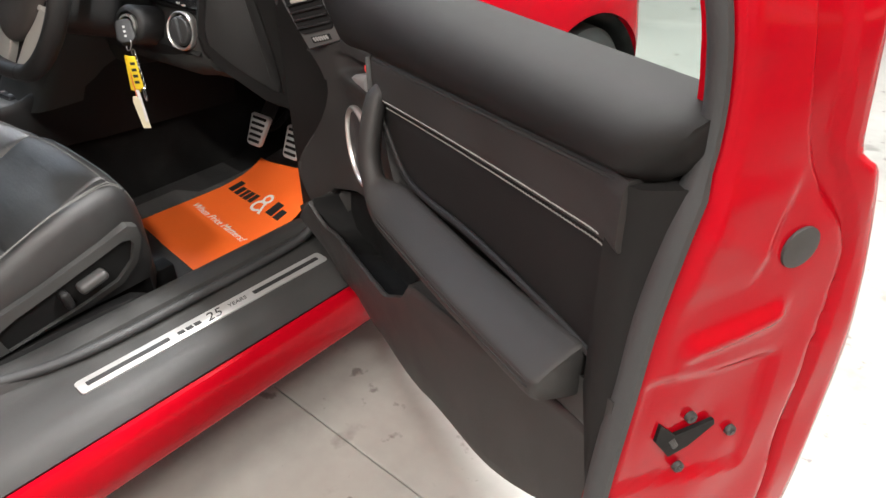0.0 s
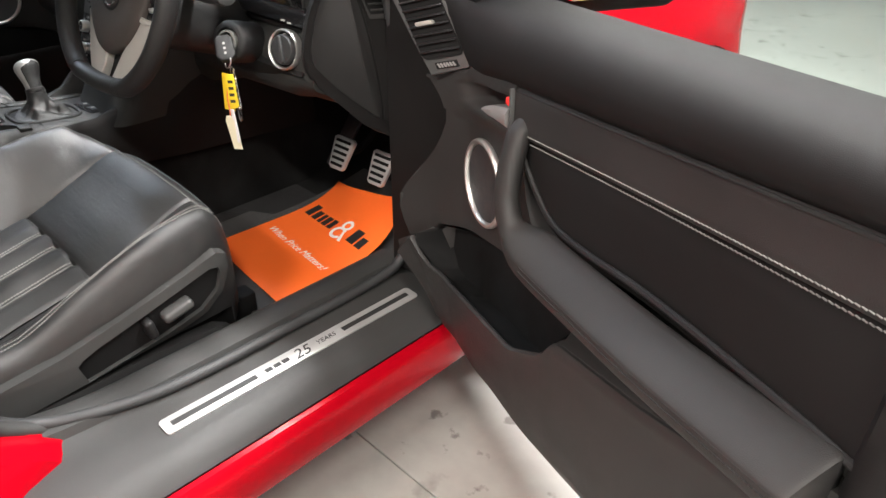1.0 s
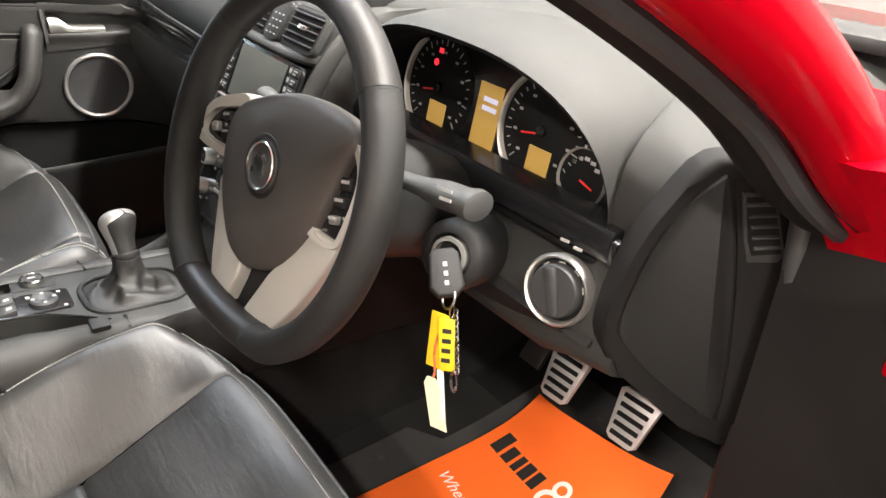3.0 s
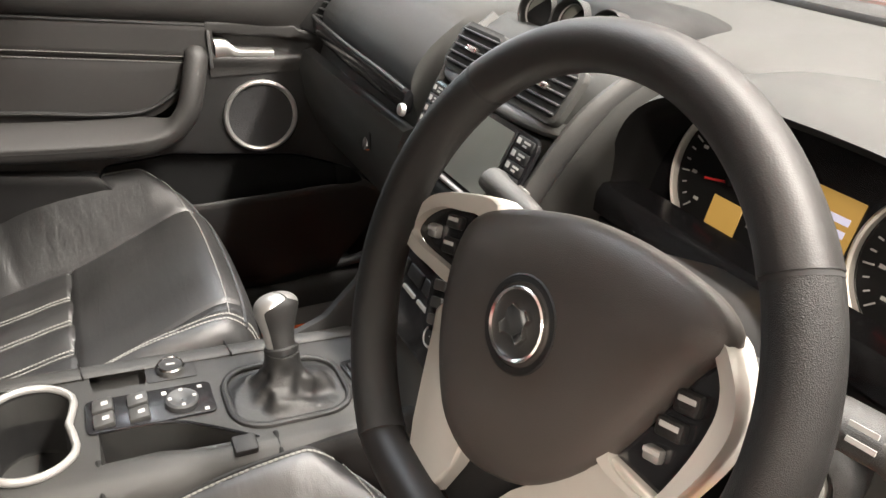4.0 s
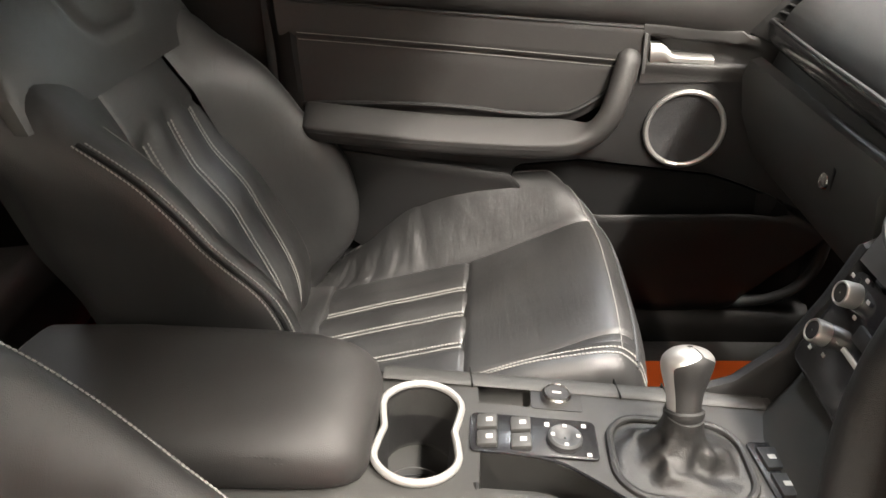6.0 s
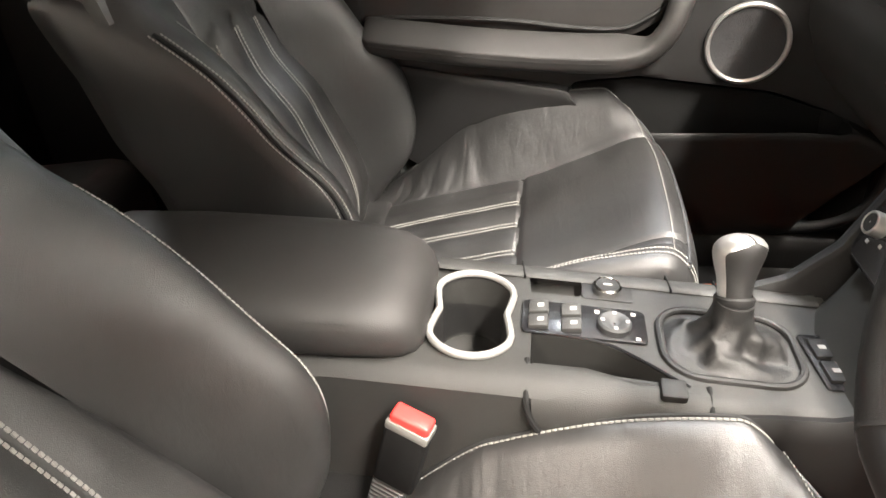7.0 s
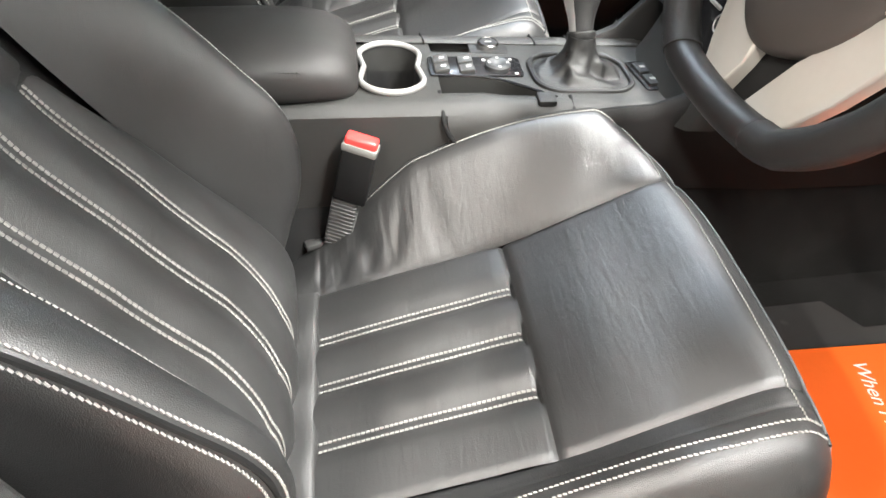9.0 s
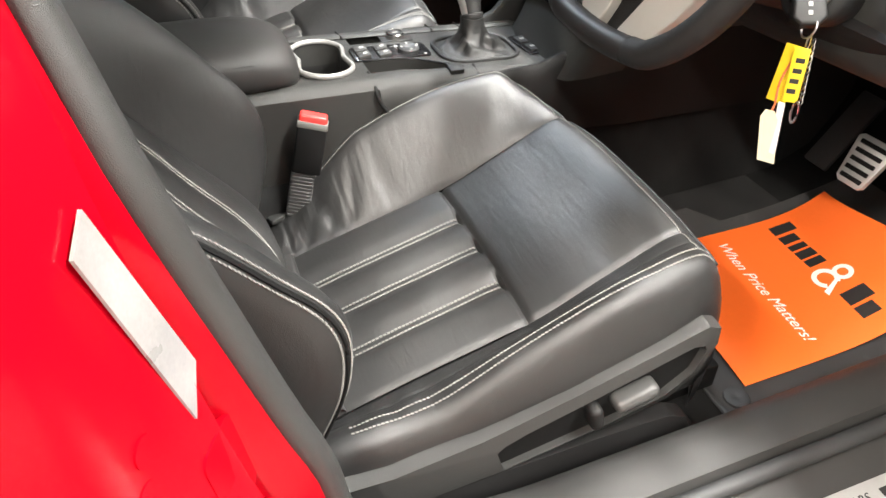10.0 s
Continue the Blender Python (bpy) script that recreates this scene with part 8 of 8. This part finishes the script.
# drive mode knob beside the coin tray
m = pose(-0.088, -0.221, ztop(-0.221) - 0.001, -5.3, 0, 0)
bm = bmesh.new()
add_prism(bm, rounded(0.040, 0.058, 0.004), 0.003, m @ pose(0, 0, 0), 0.001)
kp = part("knob_plate", bm, TRIM, con)
bm = bmesh.new()
add_lathe(bm, m, [(0.0165, 0.002), (0.0165, 0.010), (0.0145, 0.012), (0.0135, 0.0105), (0.001, 0.0105)], 32)
kb = part("rotary_knob", bm, CHROME, kp, "small chrome-rimmed rotary knob")
bm = bmesh.new()
add_disc(bm, m @ pose(0, 0, 0.0104), 0.0132, 0.001, 24)
part("knob_face", bm, TRIM, kb)
bm = bmesh.new()
add_box(bm, (0.003, 0.010, 0.0006), m @ pose(0, 0, 0.0114))
part("knob_mark", bm, ICON, kb)
# end plate with two buttons
m = pose(0.0, 0.000, ztop(0.0) + 0.001, -5.3, 0, 6)
bm = bmesh.new()
add_prism(bm, rounded(0.085, 0.034, 0.004), 0.003, m, 0.001)
ep = part("end_plate", bm, GLOSS, con)
for k in range(2):
    bm = bmesh.new()
    add_box(bm, (0.030, 0.022, 0.006), m @ pose(-0.018 + 0.036 * k, 0, 0.004), 0.002)
    b = part("console_button", bm, TRIM, ep)
    bm = bmesh.new()
    add_box(bm, (0.006, 0.008, 0.0008), m @ pose(-0.018 + 0.036 * k, 0, 0.0072))
    part("button_mark", bm, ICON, b)
# flank that climbs to the stack on each side
for s, x0 in ((1, 0.088), (-1, -0.122)):
    bm = bmesh.new()
    rows = []
    dy = 0.0 if s > 0 else -0.042
    for y, zt, xo in ((-0.13, 0.582, 0.004), (-0.02, 0.584, 0.006), (0.03, 0.60, 0.008), (0.08, 0.645, 0.012), (0.115, 0.71, 0.016), (0.14, 0.77, 0.020), (0.20, 0.80, 0.022), (0.34, 0.80, 0.024), (0.55, 0.80, 0.026)):
        x = x0 + s * xo
        foot = 0.462 - 0.05 * max(0.0, y) if s > 0 else 0.30
        rows.append([Vector((x + s * dx, y + dy, z)) for dx, z in ((-0.014, zt - 0.01), (-0.010, zt), (-0.002, zt + 0.002), (0.006, zt - 0.004), (0.010, zt - 0.016), (0.026, foot + 0.01), (0.024, foot), (-0.01, foot))])
    add_loft(bm, rows)
    part("console_flank", bm, SOFT if s > 0 else TRIM, con, "soft dark flank panel")

# ---- gear lever ----
gear = thing("gear_lever", (-0.012, -0.098, 0.59), "gear lever with a silver and black leather knob and gaiter", "gear lever")
GB = pose(-0.008, -0.098, ztop(-0.098), -5.3, 0, 0)
bm = bmesh.new()
ringp = [(x, y) for x, y in rounded(0.112, 0.142, 0.038, 6)]
add_tube(bm, [GB @ Vector((x, y, 0.003)) for x, y in ringp], 0.0045, 0.004, 8, True)
part("gaiter_frame", bm, TRIM, gear, "black gaiter frame")
bm = bmesh.new()
rings = []
neck = GB.inverted() @ Vector((-0.020, -0.098, 0.641))
for k in range(22):
    t = k / 21
    ring = []
    for j in range(48):
        a = 2 * math.pi * j / 48
        bx, by = 0.0525 * math.copysign(abs(math.cos(a)) ** 0.7, math.cos(a)), 0.0675 * math.copysign(abs(math.sin(a)) ** 0.7, math.sin(a))
        w = (1 - t) ** 2.3
        r = 0.0205
        fold = 1 + (0.17 * math.sin(4 * a + 5 * t + 0.6) + 0.11 * math.sin(7 * a - 9 * t)) * math.sin(math.pi * min(1, t * 1.15)) * (1 - 0.5 * t)
        x = (bx * w + r * math.cos(a) * (1 - w)) * fold + neck.x * t
        y = (by * w + r * math.sin(a) * (1 - w)) * fold + neck.y * t
        z = 0.001 + neck.z * (0.35 * t + 0.65 * t ** 1.8) + 0.006 * math.sin(3 * a + 9 * t) * math.sin(math.pi * min(1, 1.6 * t)) * (t < 0.625)
        ring.append(GB @ Vector((x, y, z)))
    rings.append(ring)
add_loft(bm, rings)
part("gaiter", bm, GAITERL, gear, "creased black leather gaiter", angle=80)
KT, KB = Vector((-0.046, -0.086, 0.700)), Vector((-0.021, -0.098, 0.640))
kd = (KT - KB).normalized()
KM2 = basis(KB, (0, 1, 0), kd.cross(Vector((0, 1, 0))))
bm = bmesh.new()
add_lathe(bm, KM2, [(0.019, -0.004), (0.0205, 0.0), (0.0205, 0.004), (0.018, 0.006)], 28)
part("knob_collar", bm, TRIM, gear)
prof = [(0.0, 0.0165, 0.0165), (0.010, 0.0170, 0.0168), (0.024, 0.0190, 0.0175), (0.038, 0.0230, 0.0200), (0.050, 0.0260, 0.0225), (0.059, 0.0250, 0.0225), (0.066, 0.0185, 0.0175), (0.0695, 0.010, 0.010), (0.0705, 0.003, 0.003)]
prof = [tuple(p) for p in smooth_nd(prof, 3)]
for nm, a0, a1, material, grow in (("knob_silver", 222, 452, RINGM, 1.02), ("knob_leather", 90, 224, PERF, 1.0)):
    bm = bmesh.new()
    rows = []
    for z, rx, ry in prof:
        top = max(0.0, (z - 0.052) / 0.018)
        b0, b1 = (a0, a1) if nm == "knob_leather" else (a0 - 60 * min(1, top * 1.5), a1 + 60 * min(1, top * 1.5))
        row = []
        for k in range(25):
            a = radians(b0 + (b1 - b0) * k / 24)
            g = grow + (0.02 * min(1, top) if nm == "knob_silver" else 0)
            row.append(KM2 @ Vector((rx * g * math.sin(a) + 0.004 * (z / 0.07) ** 2, ry * g * math.cos(a), z)))
        rows.append(row)
    add_grid(bm, rows)
    part(nm, bm, material, gear, "satin silver knob cap" if nm == "knob_silver" else "black perforated leather knob side")

# ---- mats ----
fm = thing("floor_mat", (0.48, 0.3, 0.265), "black carpet floor mat with a bound edge in the driver's footwell", "floor mat")
bm = bmesh.new()
def mat_z(x, y):
    return 0.272 + 0.30 * max(0.0, y - 0.36) ** 1.7 + 0.9 * max(0.0, x - 0.585) ** 2 * max(0, y - 0.1) * 4
rows = []
for y in np.linspace(0.025, 0.62, 18):
    x1 = 0.652 if y > 0.06 else 0.64
    xs = np.linspace(0.20 + (0.06 if y > 0.3 else 0.0), x1, 14)
    rows.append([Vector((x, y, mat_z(x, y))) for x in xs] + [Vector((x, y, mat_z(x, y) - 0.008)) for x in reversed(xs)])
add_loft(bm, rows)
part("carpet", bm, MATCAR, fm, "black tufted pile")
bm = bmesh.new()
add_tube(bm, [Vector((0.645, y, mat_z(0.645, y))) for y in np.linspace(0.03, 0.6, 14)], 0.005, 0.004, 8)
add_tube(bm, [Vector((x, 0.026, 0.271)) for x in np.linspace(0.2, 0.645, 8)], 0.005, 0.004, 8)
part("mat_binding", bm, RUBBER, fm)
bm = bmesh.new()
add_lathe(bm, pose(0.621, 0.055, 0.2725), [(0.019, 0.0), (0.0185, 0.004), (0.012, 0.0055), (0.005, 0.004), (0.001, 0.003)], 28)
part("mat_fastener", bm, RUBBER, fm, "round rubber mat fastener")


def paper_mat(label, corner, printed):
    """An orange paper mat; corner(u, v) is its surface, u across, v ahead."""
    pm = thing("paper_mat", corner(0.5, 0.0), label, "paper mat", "orange paper mats")
    rows = []
    for v in np.linspace(0, 1, 22):
        row = [corner(u, v) for u in np.linspace(0, 1, 16)]
        rows.append(row + [p - Vector((0, 0, 0.0006)) for p in reversed(row)])
    bm = bmesh.new()
    add_loft(bm, rows)
    part("sheet", bm, ORANGE, pm, angle=70)
    return pm


def driver_paper(u, v):
    a, b = Vector((0.292, 0.105, 0.2815)), Vector((0.613, 0.075, 0.2815))
    c, d = Vector((0.614, 0.459, 0.360)), Vector((0.312, 0.487, 0.312))
    p = (a * (1 - u) + b * u) * (1 - v) + (d * (1 - u) + c * u) * v
    # flat at the back, rising at the front and the far corner
    flat = 0.2815
    rise = (0.045 + 0.075 * u ** 1.6) * v ** 6
    return Vector((p.x, p.y, flat + rise + 0.0015 * math.sin(9 * u + 4 * v)))


pm = paper_mat("orange paper floor mat with black and white print", driver_paper, True)


def lay(me_part, place, size):
    """Lays a flat part on the paper: x across, y ahead, in metres from its middle."""
    for v in me_part.data.vertices:
        u, w = v.co.x, v.co.y
        v.co = place(u, w) + Vector((0, 0, 0.0009 + v.co.z))


def on_paper(x, y):
    return driver_paper(0.5 + (x + 0.008) / 0.31, 0.5 + (y - 0.012) / 0.39)


def print_shape(name, polys, material):
    bm = bmesh.new()
    for poly in polys:
        add_prism(bm, poly, 0.0004)
    ob = part(name, bm, material, pm, smooth=False)
    lay(ob, on_paper, 1)
    return ob


def bar(x, y, w, h, n=4):
    return [(x - w / 2, y - h / 2), (x + w / 2, y - h / 2), (x + w / 2, y + h / 2), (x - w / 2, y + h / 2)]


for k, (x, w, h) in enumerate(((-0.128, 0.022, 0.046), (-0.100, 0.020, 0.034), (-0.076, 0.014, 0.034), (-0.054, 0.020, 0.034), (-0.030, 0.018, 0.034), (0.066, 0.028, 0.046), (0.098, 0.024, 0.034))):
    print_shape("printed_bar", [bar(x, 0.098 + (h - 0.046) / 2, w, h)], INK)
def ring_poly(cx, cy, r0, r1, a0, a1, n=14, sq=1.0):
    out = [(cx + r1 * math.cos(radians(a0 + (a1 - a0) * k / n)), cy + sq * r1 * math.sin(radians(a0 + (a1 - a0) * k / n))) for k in range(n + 1)]
    return out + [(cx + r0 * math.cos(radians(a1 - (a1 - a0) * k / n)), cy + sq * r0 * math.sin(radians(a1 - (a1 - a0) * k / n))) for k in range(n + 1)]
print_shape("printed_curl", [ring_poly(0.014, 0.112, 0.009, 0.017, 0, 359, 20), ring_poly(0.012, 0.080, 0.014, 0.023, 40, 330, 20), [(0.018, 0.098), (0.026, 0.094), (0.046, 0.060), (0.036, 0.058)]], WHITE)
tx = text_part("slogan", "When Price Matters!", WHITE, pm, pose(-0.014, -0.040, 0), 0.029, 0.0002, 0.35, "white slanted slogan")
lay(tx, on_paper, 1)


def passenger_paper(u, v):
    return Vector((-0.56 + 0.31 * u, -0.02 + 0.44 * v, 0.278 + 0.06 * max(0.0, v - 0.6) ** 2 + 0.003 * math.sin(5 * u + 3 * v)))


paper_mat("plain orange paper floor mat on the passenger side", passenger_paper, False)
fm2 = thing("floor_mat", (-0.4, 0.2, 0.265), "black carpet floor mat in the passenger footwell", "floor mat")
bm = bmesh.new()
add_box(bm, (0.46, 0.60, 0.008), pose(-0.40, 0.24, 0.270), 0.003)
part("carpet", bm, MATCAR, fm2, "black tufted pile")

# ---- storage rack seen in the door mirror ----
rack = thing("storage_rack", (4.9, 1.4, 0), "grey-blue steel storage rack loaded with boxes", "shelving")
for y in (-0.9, 0.35, 1.6, 2.85, 4.1):
    for x in (4.6, 5.2):
        bm = bmesh.new()
        add_box(bm, (0.06, 0.07, 2.4), pose(x, y, 1.2), 0.008)
        part("upright", bm, RACKST, rack)
for z in (0.12, 0.62, 1.12, 1.62, 2.12):
    bm = bmesh.new()
    add_box(bm, (0.66, 5.0, 0.05), pose(4.9, 1.6, z), 0.006)
    part("shelf", bm, RACKST if z != 0.62 else YELRAIL, rack)
# backing added to put the darkness between boxes into the rack
bm = bmesh.new()
add_box(bm, (0.02, 5.0, 2.3), pose(5.245, 1.6, 1.2), 0.004)
part("dark_backing", bm, RACKST, rack, "grey-blue backing added for the dark between the boxes")
rng = random.Random(3)
for z in (0.147, 0.647, 1.147, 1.647):
    y = -0.75
    while y < 3.9:
        w, h, d = rng.uniform(0.22, 0.52), rng.uniform(0.20, 0.42), rng.uniform(0.35, 0.6)
        kind = rng.choice((0, 0, 0, 0, 1, 2, 2))
        box = thing("storage_box", (4.85, y + w / 2, z), ("brown cardboard box on the storage rack", "orange plastic crate on the storage rack", "dark equipment case on the storage rack", "white carton on the storage rack")[kind], "box", "boxes on the rack")
        bm = bmesh.new()
        add_box(bm, (d, w, h), pose(4.82, y + w / 2, z + h / 2 + 0.001), 0.012)
        b = part("carton", bm, (CARD, ORWRAP, BLACK, WHITE)[kind], box)
        bm = bmesh.new()
        add_box(bm, (0.004, w * 0.35, h * 0.22), pose(4.82 - d / 2 - 0.001, y + w / 2, z + h * 0.55), 0.001)
        part("box_label", bm, WHITE if kind != 3 else GREYPL, b)
        y += w + rng.uniform(0.02, 0.09)
sign = thing("round_sign", (4.3, 1.05, 0.5), "round white, green and red sign standing before the rack", "sign")
SGM = basis((4.36, 1.05, 0.78), (0, -1, 0), (0.06, 0, 1))
bm = bmesh.new()
add_disc(bm, SGM, 0.165, 0.02, 48, 0.004)
part("sign_disc", bm, WHITE, sign)
bm = bmesh.new()
for a0 in (25, 205):
    add_prism(bm, ring_poly(0, 0, 0.095, 0.157, a0, a0 + 130, 20), 0.002, SGM @ pose(0, 0, 0.020))
part("sign_arc", bm, GREEN, sign)
bm = bmesh.new()
for k in range(7):
    add_box(bm, (0.024, 0.055 if k in (0, 3, 5, 6) else 0.040, 0.002), SGM @ pose(-0.10 + 0.033 * k, 0, 0.021))
part("sign_bar", bm, REDPL, sign)
bm = bmesh.new()
add_box(bm, (0.03, 0.10, 0.66), pose(4.385, 1.05, 0.33), 0.01)
part("sign_stand", bm, RACKST, sign)
board = thing("orange_board", (4.35, 0.2, 0), "tall orange sheet leaning on the rack", "board")
bm = bmesh.new()
add_box(bm, (0.03, 0.7, 1.1), pose(4.42, 0.15, 0.56, 0, 6, 0), 0.008)
part("board", bm, ORWRAP, board)
